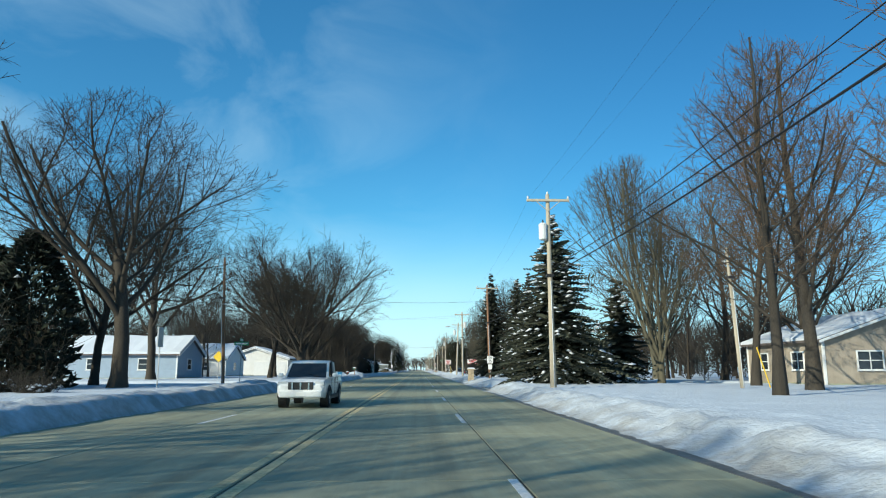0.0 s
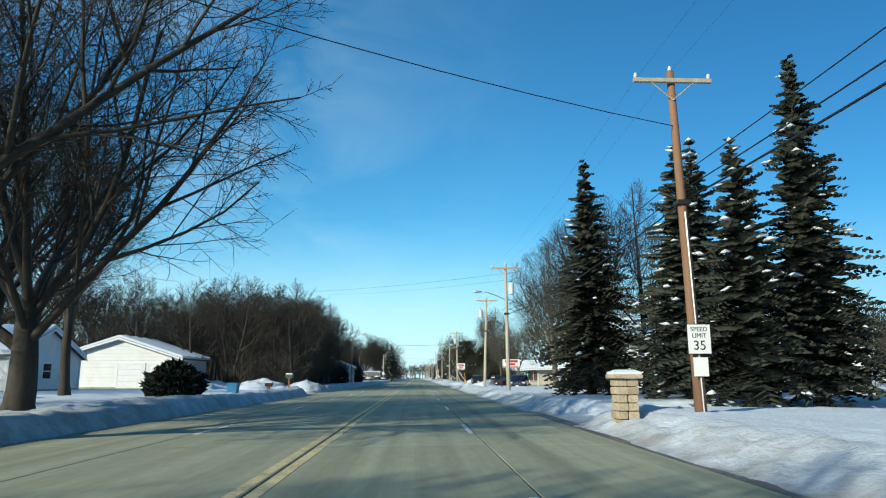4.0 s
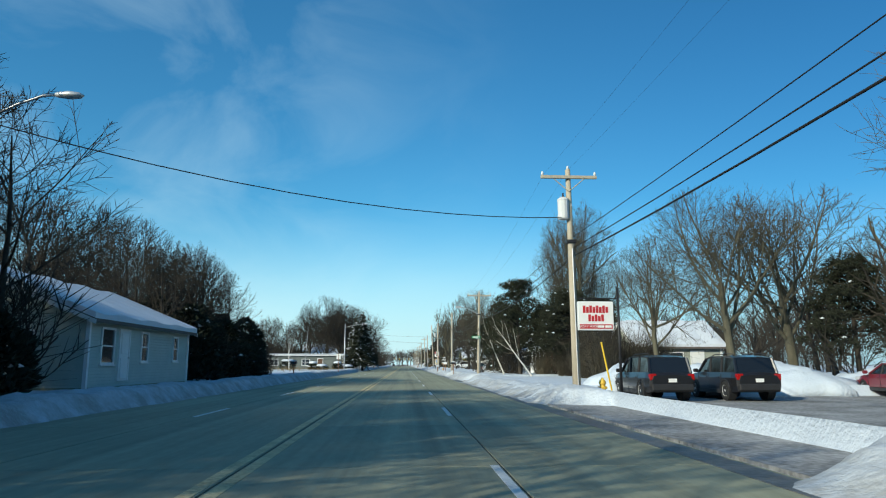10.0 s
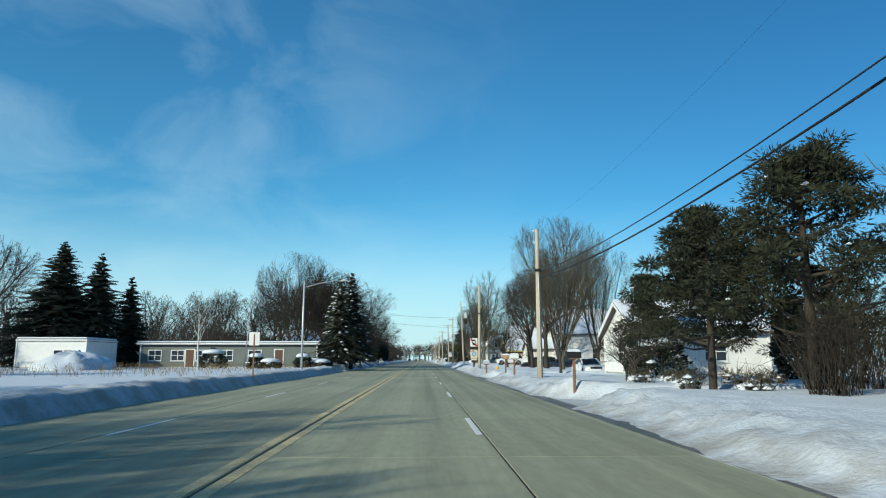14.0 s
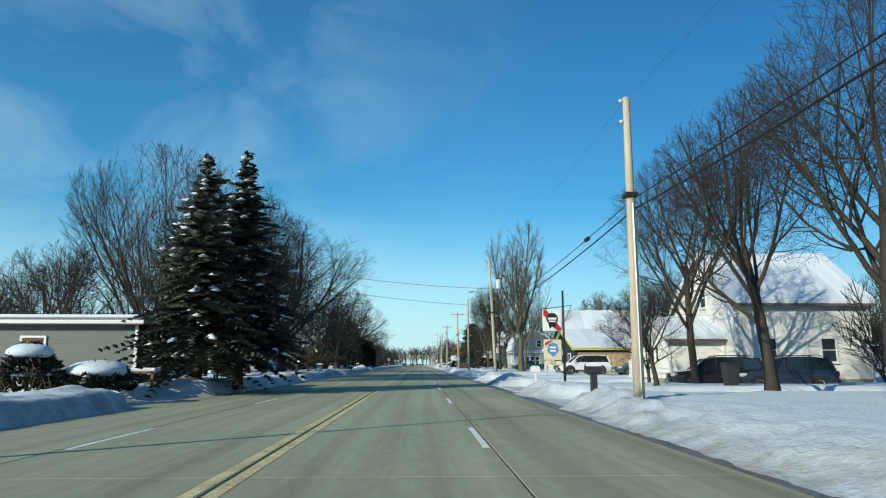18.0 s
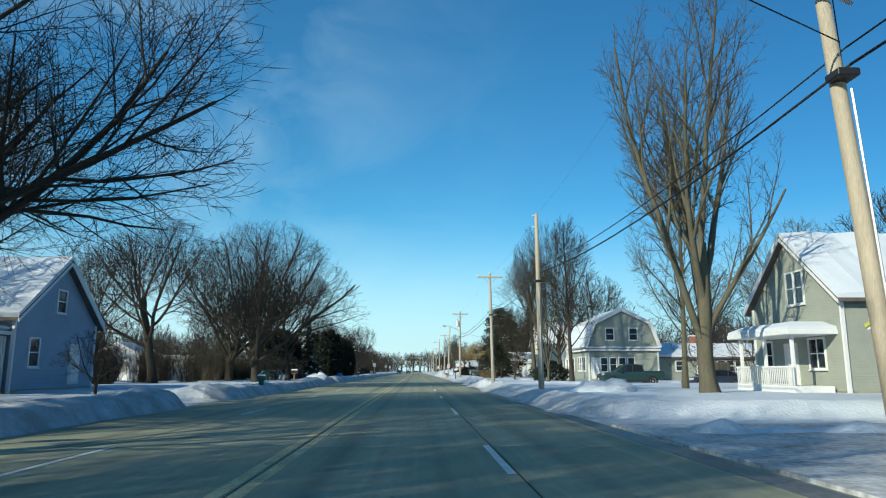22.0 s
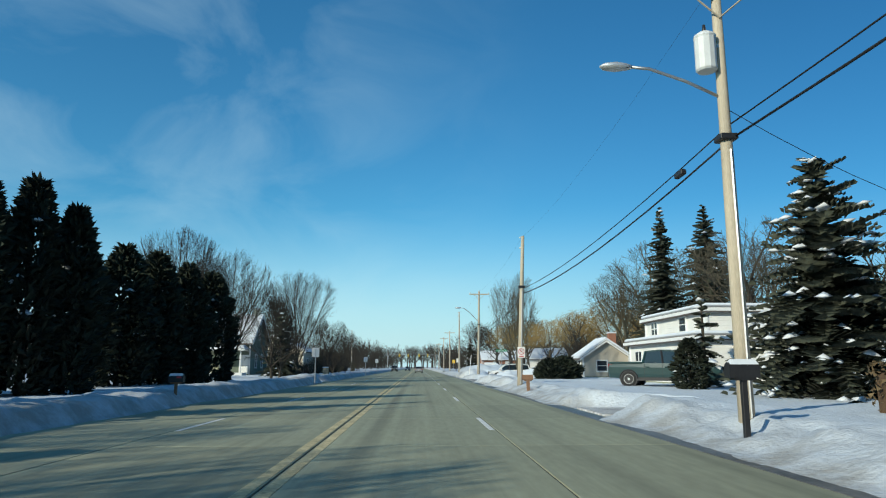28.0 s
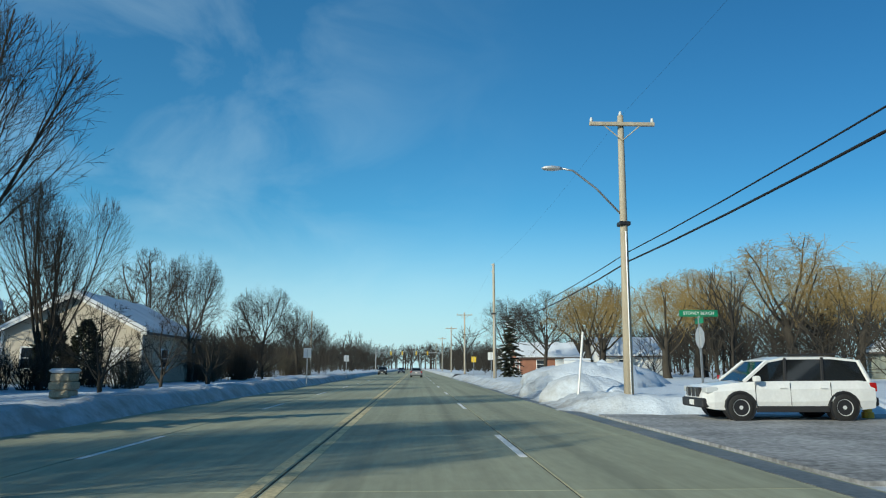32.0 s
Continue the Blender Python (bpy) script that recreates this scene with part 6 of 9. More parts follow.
# ---- woods: the near edge as trees, the rest as one mass ----
def stuff_trees(name, label, places, seeds, material_t, material_c, form="wood", thin=1.0):
    """Many alike trunks and crowns joined into one object."""
    base = [tree_arrays(form, s) for s in seeds]
    for idx, mt in ((0, material_t), (1, material_c)):
        V, F, k = [], [], 0
        for n, (x, y, h, w) in enumerate(places):
            (co, fa), (top, side) = base[n % len(base)][idx], base[n % len(base)][2]
            a, q = n * 2.4, w * h / side
            c = co * (q, q, h / top)
            V.append(np.stack([c[:, 0] * math.cos(a) - c[:, 1] * math.sin(a) + x, c[:, 0] * math.sin(a) + c[:, 1] * math.cos(a) + y, c[:, 2] + LAWN], 1))
            F.append(fa + k)
            k += len(co)
        ob = new(name if idx == 0 else name + "_crowns", quick_mesh(name, np.concatenate(V), np.concatenate(F), mt, True))
        tagged(ob, label if idx == 0 else label.replace("trunks", "twiggy crowns"), "woods", kind="stuff")


rw = random.Random(11)
EDGE = [(-rw.uniform(10.0, 12.5), 131 + 4.0 * k + rw.uniform(-1, 1), rw.uniform(9.8, 11.8), rw.uniform(0.38, 0.48)) for k in range(11)]
for k, (x, y, h, w) in enumerate(EDGE):
    plant("wood", 1 + k % 3, x, y, h, w * h, 73 * k, "slender bare tree at the edge of woods")
INNER = [(-rw.uniform(12.0, 46), rw.uniform(128, 171), rw.uniform(10.5, 12.5), rw.uniform(0.30, 0.42)) for k in range(62)]
INNER += [(-rw.uniform(12, 30), rw.uniform(143, 170), rw.uniform(10.0, 12.3), rw.uniform(0.30, 0.42)) for k in range(34)]
INNER += [(-rw.uniform(22, 50), rw.uniform(171, 215), rw.uniform(9.5, 12.5), rw.uniform(0.26, 0.36)) for k in range(45)]
stuff_trees("woods_trunks", "dense bare woods of slender trunks", INNER, (301, 302, 303), BARK, TWIG)
UNDER = [(-rw.uniform(10.2, 17), rw.uniform(127, 172), rw.uniform(2.6, 5.0), 0.6) for k in range(110)]
stuff_trees("undergrowth_trunks", "bare brushy undergrowth of thin trunks", UNDER, (311, 312), BARK, TWIG, "brush")


def clear(x, y):
    """Kept free: the open field, lawns with houses, the lots."""
    return (-52 < x < -8 and 220 < y < 310) or (-50 < x < -8 and 60 < y < 127) or (8 < x < 32 and y < 60) or (8 < x < 46 and 110 < y < 178) or abs(x) < 26


BRUSH = [(rw.choice((-1, 1)) * rw.uniform(26, 56), rw.uniform(0, 640), rw.uniform(3.0, 6.0), rw.uniform(0.5, 0.8)) for k in range(760)]
BRUSH = [b for b in BRUSH if not clear(b[0], b[1])]
BRUSH += [(rw.choice((-1, 1)) * rw.uniform(12, 32), rw.uniform(562, 800), rw.uniform(3.0, 5.5), rw.uniform(0.5, 0.8)) for k in range(200)]
BRUSH += [(-rw.uniform(53, 62), rw.uniform(222, 330), rw.uniform(4.0, 7.0), rw.uniform(0.5, 0.8)) for k in range(90)]
stuff_trees("brush_trunks", "dense leafless brush with thin trunks", BRUSH, (331, 332, 333), BARK, TWIG, "brush")
FARW = []
for y in range(-10, 900, 6):
    for side in (-1, 1):
        for d in (0, 8):
            FARW.append((side * (60 + d + rw.uniform(-7, 8)), y + rw.uniform(-3, 3), rw.uniform(9, 13), rw.uniform(0.34, 0.46)))
for k in range(240):
    x, y = rw.choice((-1, 1)) * rw.uniform(28, 56), rw.uniform(0, 600)
    if not clear(x, y):
        FARW.append((x, y, rw.uniform(7, 11), rw.uniform(0.34, 0.48)))
for k in range(190):
    FARW.append((rw.choice((-1, 1)) * rw.uniform(13, 60), rw.uniform(570, 900), rw.uniform(7, 11), rw.uniform(0.34, 0.46)))
for x in range(-60, 61, 4):
    FARW.append((x + rw.uniform(-1, 1), 960 + rw.uniform(-20, 20), rw.uniform(14, 20), 0.5))
    FARW.append((1.5 * x + rw.uniform(-2, 2), 900 + rw.uniform(-20, 20), rw.uniform(13, 19), 0.5))
stuff_trees("far_woods_trunks", "distant bare trees with thin trunks", FARW, (321, 322, 323, 324), BARK, TWIG, "far")

# ---- houses ----
def window_part(parent, face, u, z, w, h, x0, x1, y0, y1, trim=None, mullion=1):
    """A framed window on one face of a house; face is W, E, S or N and u runs along it."""
    f = Shape()
    t, d = 0.09, 0.06
    f.box(-w / 2 - t, w / 2 + t, -d, 0.02, h / 2, h / 2 + t)
    f.box(-w / 2 - t, w / 2 + t, -d, 0.02, -h / 2 - t, -h / 2)
    f.box(-w / 2 - t, -w / 2, -d, 0.02, -h / 2, h / 2)
    f.box(w / 2, w / 2 + t, -d, 0.02, -h / 2, h / 2)
    rot = {"S": 0, "N": 180, "W": -90, "E": 90}[face]
    at = {"S": (u, y0), "N": (u, y1), "W": (x0, u), "E": (x1, u)}[face]
    win = part("window", f.mesh("window", trim or WHITE_TRIM), parent, "", pose(at[0], at[1], z, 0, 0, rot))
    part("glazing_bar", boxm("glazing_bar", trim or WHITE_TRIM, -w / 2, w / 2, -d * 0.6, 0.02, -0.025, 0.025), win)
    for k in range(1, mullion):
        x = -w / 2 + w * k / mullion
        part("mullion", boxm("mullion", trim or WHITE_TRIM, x - 0.03, x + 0.03, -d * 0.7, 0.02, -h / 2, h / 2), win)
    part("pane", boxm("pane", PANE, -w / 2, w / 2, -0.012, 0.004, -h / 2, h / 2), win)
    part("sill", boxm("sill", trim or WHITE_TRIM, -w / 2 - 0.13, w / 2 + 0.13, -0.11, 0.0, -h / 2 - 0.13, -h / 2 - 0.09), win)
    return win


def door_part(parent, face, u, z, w, h, x0, x1, y0, y1, material=None, panels=2, name="door"):
    f = Shape().box(-w / 2, w / 2, -0.05, 0.01, 0, h)
    for k in range(panels):
        a, b = h * k / panels + 0.08, h * (k + 1) / panels - 0.08
        f.box(-w / 2 + 0.1, w / 2 - 0.1, -0.075, -0.045, a, b, c=0.012)
    rot = {"S": 0, "N": 180, "W": -90, "E": 90}[face]
    at = {"S": (u, y0), "N": (u, y1), "W": (x0, u), "E": (x1, u)}[face]
    d = part(name, f.mesh(name, material or WHITE_TRIM), parent, "", pose(at[0], at[1], z, 0, 0, rot))
    t = Shape()
    t.box(-w / 2 - 0.1, -w / 2, -0.07, 0.01, 0, h + 0.1)
    t.box(w / 2, w / 2 + 0.1, -0.07, 0.01, 0, h + 0.1)
    t.box(-w / 2, w / 2, -0.07, 0.01, h, h + 0.1)
    part("door_frame", t.mesh("door_frame", WHITE_TRIM), d)
    if name == "door":
        part("door_handle", Shape().tube([(w * 0.36, -0.05, h * 0.46), (w * 0.36, -0.13, h * 0.46)], [0.02, 0.035], 6).mesh("door_handle", CHROME), d, "small metal handle")
    return d


def gable_outline(a, b, eave, ridge, over, th, lift=0.0):
    """Cross-section of a pitched roof slab over the span a to b."""
    m, k = (a + b) / 2, (ridge - eave) / ((b - a) / 2)
    return [(a - over, eave - k * over + lift), (m, ridge + lift), (b + over, eave - k * over + lift), (b + over, eave - k * over + lift + th), (m, ridge + lift + th * 1.12), (a - over, eave - k * over + lift + th)]


def gable_roof(parent, x0, x1, y0, y1, eave, ridge, axis, over=0.4, snow=0.22, under=None, label="snow-covered pitched roof"):
    """A pitched roof with its ridge along axis, its fascia and its load of snow."""
    a, b, c, d = (x0, x1, y0, y1) if axis == "y" else (y0, y1, x0, x1)
    th = 0.14
    roof = part("roof", Shape().prism(gable_outline(a, b, eave, ridge, over, th), axis, c - over, d + over).mesh("roof", under or SHINGLE), parent, label)
    if snow:
        o = gable_outline(a, b, eave + th + 0.004, ridge + th * 1.1 + 0.004, over - 0.03, snow)
        s = Shape()
        n = 14
        ridge_line = []
        for i in range(n + 1):
            q = (c - over + 0.03) + (d - c + 2 * over - 0.06) * i / n
            ring = []
            for j, (u, w) in enumerate(o):
                dz = 0.05 * math.sin(i * 1.7 + j) if j > 2 else 0.0
                ring.append((u, q, w + dz) if axis == "y" else (q, u, w + dz))
            ridge_line.append(ring)
        s.loft(ridge_line)
        part("snow_cover", s.mesh("snow_cover", SNOW_CAP), roof, "thick white snow on the roof")
    tr = Shape()
    for q in (c - over - 0.02, d + over - 0.03):
        tr.prism([(u, w - (0.06 if i < 3 else -0.0)) for i, (u, w) in enumerate(gable_outline(a, b, eave, ridge, over + 0.01, th * 0.75))], axis, q, q + 0.05)
    part("fascia", tr.mesh("fascia", WHITE_TRIM), roof)
    return roof


def gable_wall(x0, x1, y0, y1, z0, eave, ridge, axis, material):
    """Walls with closed gable ends in one shell."""
    s = Shape()
    if axis == "y":
        m = (x0 + x1) / 2
        s.prism([(x0, z0), (x1, z0), (x1, eave), (m, ridge), (x0, eave)], "y", y0, y1)
    elif axis == "x":
        m = (y0 + y1) / 2
        s.prism([(y0, z0), (y1, z0), (y1, eave), (m, ridge), (y0, eave)], "x", x0, x1)
    else:
        s.box(x0, x1, y0, y1, z0, eave)
    return s.mesh("wall", material)


def house(label, x0, x1, y0, y1, eave, ridge, axis, wall, wins=(), doors=(), snow=0.22, over=0.4, z0=0.2, name="house", chimney=None, garage=(), corner=True, trim=None):
    h = thing(name, label, "house")
    h.matrix_world = pose((x0 + x1) / 2, (y0 + y1) / 2, 0)
    cx, cy = (x0 + x1) / 2, (y0 + y1) / 2
    a, b, c, d = x0 - cx, x1 - cx, y0 - cy, y1 - cy
    part("wall", gable_wall(a, b, c, d, z0, eave, ridge, axis, wall), h)
    part("foundation", boxm("foundation", CONCRETE, a + 0.03 - 0.06, b - 0.03 + 0.06, c - 0.03, d + 0.03, 0.1, z0 + 0.35), h)
    if axis in "xy" and axis:
        gable_roof(h, a, b, c, d, eave, ridge, axis, over, snow)
    else:
        r = part("roof", boxm("roof", SHINGLE, a - over, b + over, c - over, d + over, eave, eave + 0.25), h, "flat roof edged with white trim")
        part("fascia", boxm("fascia", WHITE_TRIM, a - over - 0.02, b + over + 0.02, c - over - 0.02, d + over + 0.02, eave + 0.05, eave + 0.22), r)
        part("snow_cover", Shape().box(a - over + 0.05, b + over - 0.05, c - over + 0.05, d + over - 0.05, eave + 0.254, eave + 0.25 + snow, c=0.08).mesh("snow_cover", SNOW_CAP), r, "thick white snow on the roof")
    if corner:
        for x in (a, b):
            for y in (c, d):
                part("corner_board", boxm("corner_board", trim or WHITE_TRIM, x - 0.07, x + 0.07, y - 0.07, y + 0.07, z0, eave - 0.02), h)
    for w in wins:
        face, u, z, ww, wh = w[:5]
        window_part(h, face, u - (cx if face in "SN" else cy), z, ww, wh, a, b, c, d, None, w[5] if len(w) > 5 else 1)
    for w in doors:
        face, u, z, ww, wh = w[:5]
        door_part(h, face, u - (cx if face in "SN" else cy), z, ww, wh, a, b, c, d, w[5] if len(w) > 5 else None)
    for w in garage:
        face, u, z, ww, wh = w[:5]
        door_part(h, face, u - (cx if face in "SN" else cy), z, ww, wh, a, b, c, d, w[5] if len(w) > 5 else None, 4, "garage_door")
    if chimney:
        x, y, z, s, m = chimney
        ch = part("chimney", boxm("chimney", m, x - cx - s, x - cx + s, y - cy - s, y - cy + s, eave - 0.2, z, c=0.02), h, "brick chimney" if m is BRICK else "")
        part("chimney_cap", boxm("chimney_cap", SNOW_CAP, x - cx - s - 0.05, x - cx + s + 0.05, y - cy - s - 0.05, y - cy + s + 0.05, z, z + 0.12, c=0.03), ch)
    return h


def porch(parent_label, x0, x1, y0, y1, top, posts, wall=None, floor_z=0.75):
    """An open porch with a snow-laden lean-to roof on posts."""
    p = thing("porch", parent_label, "porch")
    p.matrix_world = pose((x0 + x1) / 2, (y0 + y1) / 2, 0)
    a, b, c, d = -(x1 - x0) / 2, (x1 - x0) / 2, -(y1 - y0) / 2, (y1 - y0) / 2
    part("deck", boxm("deck", WHITE_TRIM, a, b, c, d, 0.3, floor_z, c=0.02), p)
    part("roof", boxm("roof", WHITE_TRIM, a - 0.25, b + 0.25, c - 0.25, d + 0.25, top, top + 0.22, c=0.02), p)
    part("snow_cover", Shape().loft([[(a - 0.22, c - 0.22, top + 0.224), (b + 0.22, c - 0.22, top + 0.224), (b + 0.22, d + 0.22, top + 0.224), (a - 0.22, d + 0.22, top + 0.224)], [(a - 0.2, c - 0.2, top + 0.36), (b + 0.2, c - 0.2, top + 0.36), (b + 0.2, d + 0.2, top + 0.36), (a - 0.2, d + 0.2, top + 0.36)], [(a + 0.3, c + 0.3, top + 0.6), (b - 0.1, c + 0.3, top + 0.6), (b - 0.1, d - 0.3, top + 0.6), (a + 0.3, d - 0.3, top + 0.6)]]).mesh("snow_cover", SNOW_CAP), p, "snow on the porch roof")
    for x, y in posts:
        part("post", Shape().box(x - (x0 + x1) / 2 - 0.07, x - (x0 + x1) / 2 + 0.07, y - (y0 + y1) / 2 - 0.07, y - (y0 + y1) / 2 + 0.07, floor_z, top, c=0.015).mesh("post", WHITE_TRIM), p)
    rail = Shape()
    rail.box(a, a + 0.06, c, d, floor_z + 0.8, floor_z + 0.88)
    part("handrail", rail.mesh("handrail", WHITE_TRIM), p)
    n = int((d - c) / 0.16)
    bal = Shape().box(0.01, 0.05, -0.02, 0.02, 0, 0.8).mesh("baluster", WHITE_TRIM)
    for k in range(n):
        part("baluster", bal, p, "", Matrix.Translation((a, c + 0.08 + (d - c - 0.16) * k / max(1, n - 1), floor_z)))
    return p


# west side of the road
house("low white ranch house with a snowy roof and blue-grey gable", -36, -24, 80, 88.5, 3.1, 4.9, "x", BLUE_SIDE, [("S", -33, 2.0, 1.2, 1.1), ("S", -27.5, 2.0, 1.2, 1.1), ("E", 84, 2.0, 1.3, 1.1)], [("S", -30, 0.5, 0.95, 2.05)])
house("low white house with a broad snowy roof", -38, -26, 106, 116, 3.0, 5.0, "x", WHITE_SIDE, [("S", -34, 1.9, 1.6, 1.1, 2), ("S", -29, 1.9, 1.2, 1.1), ("E", 111, 1.9, 1.2, 1.1)], [("S", -31.5, 0.5, 0.95, 2.05)])
house("white garage house with two broad doors and a snowy gable roof", -31.4, -20.2, 123, 131, 3.2, 5.0, "y", WHITE_SIDE, [("E", 126, 1.9, 1.2, 1.0)], (), garage=[("S", -24.6, 0.45, 2.4, 2.2), ("S", -21.8, 0.45, 2.4, 2.2)])
house("pale green ranch house with a snowy roof facing the road", -18.2, -9.7, 174.8, 186.6, 3.15, 4.9, "y", GREEN_SIDE, [("E", 176.5, 2.15, 1.1, 1.3), ("E", 180.4, 2.2, 0.7, 1.2), ("E", 184.6, 2.2, 0.6, 1.1), ("S", -12.5, 2.1, 1.6, 1.1, 2), ("S", -15.8, 2.1, 1.0, 1.1)], [("E", 178.1, 0.75, 0.9, 2.05)])
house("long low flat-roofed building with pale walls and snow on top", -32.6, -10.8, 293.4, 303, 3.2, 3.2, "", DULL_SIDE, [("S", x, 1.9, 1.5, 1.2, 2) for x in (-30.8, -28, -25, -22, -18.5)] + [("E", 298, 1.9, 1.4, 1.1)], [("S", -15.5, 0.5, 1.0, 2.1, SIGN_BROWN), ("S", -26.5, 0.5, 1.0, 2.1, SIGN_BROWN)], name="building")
house("plain white block building beside a snowy field", -42.6, -35.0, 284.5, 292, 3.4, 3.4, "", WHITE_TRIM, [("S", -38.0, 2.0, 0.9, 0.8), ("S", -36.9, 2.0, 0.9, 0.8)], (), name="building", over=0.1)
house("blue-grey house with a snowy gable roof and white porch windows", -27.5, -16.6, 348.5, 356.5, 4.0, 7.0, "x", BLUE_SIDE, [("S", -24.5, 2.2, 0.8, 1.3), ("S", -18.5, 2.2, 0.8, 1.3), ("E", 352.5, 5.0, 0.8, 1.1), ("E", 350.3, 2.3, 0.8, 1.3)], [("E", 354.3, 0.7, 0.95, 2.05)])
house("white enclosed porch with a row of windows", -23.5, -16.9, 346.0, 348.3, 3.0, 3.0, "", WHITE_SIDE, [("S", -22.6 + 1.05 * k, 2.0, 0.75, 1.1) for k in range(6)], (), name="sunroom", over=0.2)
house("small blue-grey shed with a snowy roof", -31, -26.5, 388, 394, 2.9, 4.0, "y", BLUE_SIDE, (), (), garage=[("S", -28.7, 0.4, 2.4, 2.1)], name="shed")
house("small white shed with a flat snowy roof", -25.2, -21.2, 391, 395, 2.6, 2.6, "", WHITE_SIDE, (), [("S", -23.2, 0.4, 0.9, 2.0)], name="shed", over=0.2)
house("low white garage with dark door among cedars", -22, -16.5, 404, 411, 2.6, 4.0, "y", WHITE_SIDE, (), (), garage=[("S", -19.2, 0.4, 2.4, 2.0, BLACK)], name="garage")
house("dull green farmhouse with a steep snowy roof and dormer", -27.5, -17.6, 482, 491, 4.2, 7.4, "x", OLIVE_SIDE, [("S", -24, 2.1, 0.9, 1.5), ("S", -20.5, 2.1, 0.9, 1.5), ("E", 485, 2.1, 0.8, 1.5), ("E", 488, 2.1, 0.8, 1.5), ("E", 486.5, 5.3, 0.8, 1.2)], [("S", -18.2, 0.6, 0.95, 2.05)], chimney=(-18.0, 486.5, 8.3, 0.35, GREEN_SIDE))
house("dull green gabled dormer with one window", -23.6, -21.0, 481.6, 485.0, 5.9, 6.9, "y", OLIVE_SIDE, [("S", -22.3, 5.5, 0.8, 0.9)], (), name="dormer", z0=4.4, over=0.2)
porch("white front porch with slim posts and railing", -27, -17.8, 479.6, 481.7, 3.2, [(-26.6, 479.9), (-24.4, 479.9), (-22.2, 479.9), (-20, 479.9), (-18.1, 479.9)])
house("beige house with a snowy gable roof behind small trees", -22.9, -14.7, 501.2, 511, 3.6, 5.7, "y", BEIGE_STUCCO, [("S", -21.2, 2.0, 1.0, 1.2), ("S", -18.9, 2.0, 1.2, 1.2), ("E", 505, 2.0, 1.2, 1.1)], [("S", -16.0, 0.5, 0.95, 2.05)])
# east side of the road
house("weathered wooden house behind bare trees", 28, 38, 47, 57, 3.3, 5.0, "y", WOOD_BOARD, [("W", 50, 2.0, 1.4, 1.1, 2), ("W", 54.5, 2.0, 1.0, 1.1), ("S", 31, 2.0, 1.6, 1.1, 2)], [("W", 52.3, 0.5, 0.95, 2.05, SIGN_BROWN)])
house("white bungalow seen between spruces", 22, 30, 100, 107, 3.0, 4.6, "x", WHITE_SIDE, [("S", 24, 1.9, 1.2, 1.1), ("S", 28, 1.9, 1.2, 1.1), ("W", 103, 1.9, 1.0, 1.1)], [("S", 26, 0.5, 0.95, 2.05)])
d1 = house("two-storey cream house with a snowy roof and brown board base", 16.3, 20.2, 119.6, 123.0, 4.5, 5.3, "x", CREAM_SIDE, [("S", 19.2, 3.95, 0.8, 0.7), ("W", 121.3, 3.9, 0.8, 0.8)], ())
for k in range(3):
    part("lower_panel", boxm("lower_panel", BROWN_BOARD, -2.0 + 1.33 * k, -0.72 + 1.33 * k, -1.82, -1.7, 0.1, 2.15, c=0.02), d1, "reddish-brown vertical boards")
part("snow_cover", Shape().prism([(-3.05, 2.28), (-1.68, 2.98), (-1.68, 3.25), (-3.12, 2.46)], "x", -2.2, 2.1).mesh("snow_cover", SNOW_CAP), d1, "snow on the lower lean-to roof")
part("canopy", Shape().prism([(-3.1, 2.12), (-1.68, 2.84), (-1.68, 2.96), (-3.1, 2.24)], "x", -2.25, 2.15).mesh("canopy", SHINGLE), d1)
part("arch", Shape().prism([(-2.2, 4.62), (-2.0, 4.62), (-2.0, 4.86), (-2.2, 4.86)], "x", -1.4, 0.2).mesh("arch", INK), d1, "dark opening under the roof edge")
house("tall cream house with a snowy roof and white garage door", 20.4, 28, 116.8, 121.6, 4.6, 6.4, "x", CREAM_SIDE, [("S", 21.8, 3.8, 0.9, 0.9), ("S", 25.6, 3.8, 1.0, 1.0)], (), garage=[("S", 22.2, 0.1, 2.5, 1.95)], over=0.35)
r = house("low tan restaurant with a broad snow-covered hip roof", 17.0, 24.0, 141.8, 152.0, 2.30, 2.30, "", BEIGE_STUCCO, [("W", 151.0, 1.65, 0.9, 0.9)], [("W", 149.3, 0.3, 1.0, 1.95, INK)], over=0.7, name="restaurant", snow=0.2, corner=False)
hip = [(-4.20, -5.80, 2.52), (4.20, -5.80, 2.52), (4.20, 5.80, 2.52), (-4.20, 5.80, 2.52), (-4.15, -5.75, 2.66), (4.15, -5.75, 2.66), (4.15, 5.75, 2.66), (-4.15, 5.75, 2.66), (0, -2.4, 4.10), (0, 1.9, 4.0)]
part("hip_roof", mesh("hip_roof", hip, [(3, 2, 1, 0), (0, 1, 5, 4), (1, 2, 6, 5), (2, 3, 7, 6), (3, 0, 4, 7), (4, 5, 8), (5, 6, 9, 8), (6, 7, 9), (7, 4, 8, 9)], SNOW_CAP), r, "shallow hip roof under thick snow")
for y0 in (-4.0, -0.9):
    bay = part("window", boxm("window", INK, -3.53, -3.46, y0, y0 + 2.2, 1.05, 2.15), r, "broad dark window under the eave")
    part("window_sill", boxm("window_sill", BEIGE_STUCCO, -3.62, -3.46, y0 - 0.08, y0 + 2.28, 0.95, 1.046, c=0.01), bay)
    for k in range(3):
        part("mullion", boxm("mullion", BROWN_BOARD, -3.56, -3.532, y0 + 1.07 * k, y0 + 1.07 * k + 0.06, 1.05, 2.15), bay)
sb = part("roof_sign", boxm("roof_sign", CREAM_SIDE, -3.2, -3.05, 0.0, 1.9, 2.75, 3.35, c=0.02), r, "small pale sign board on the roof")
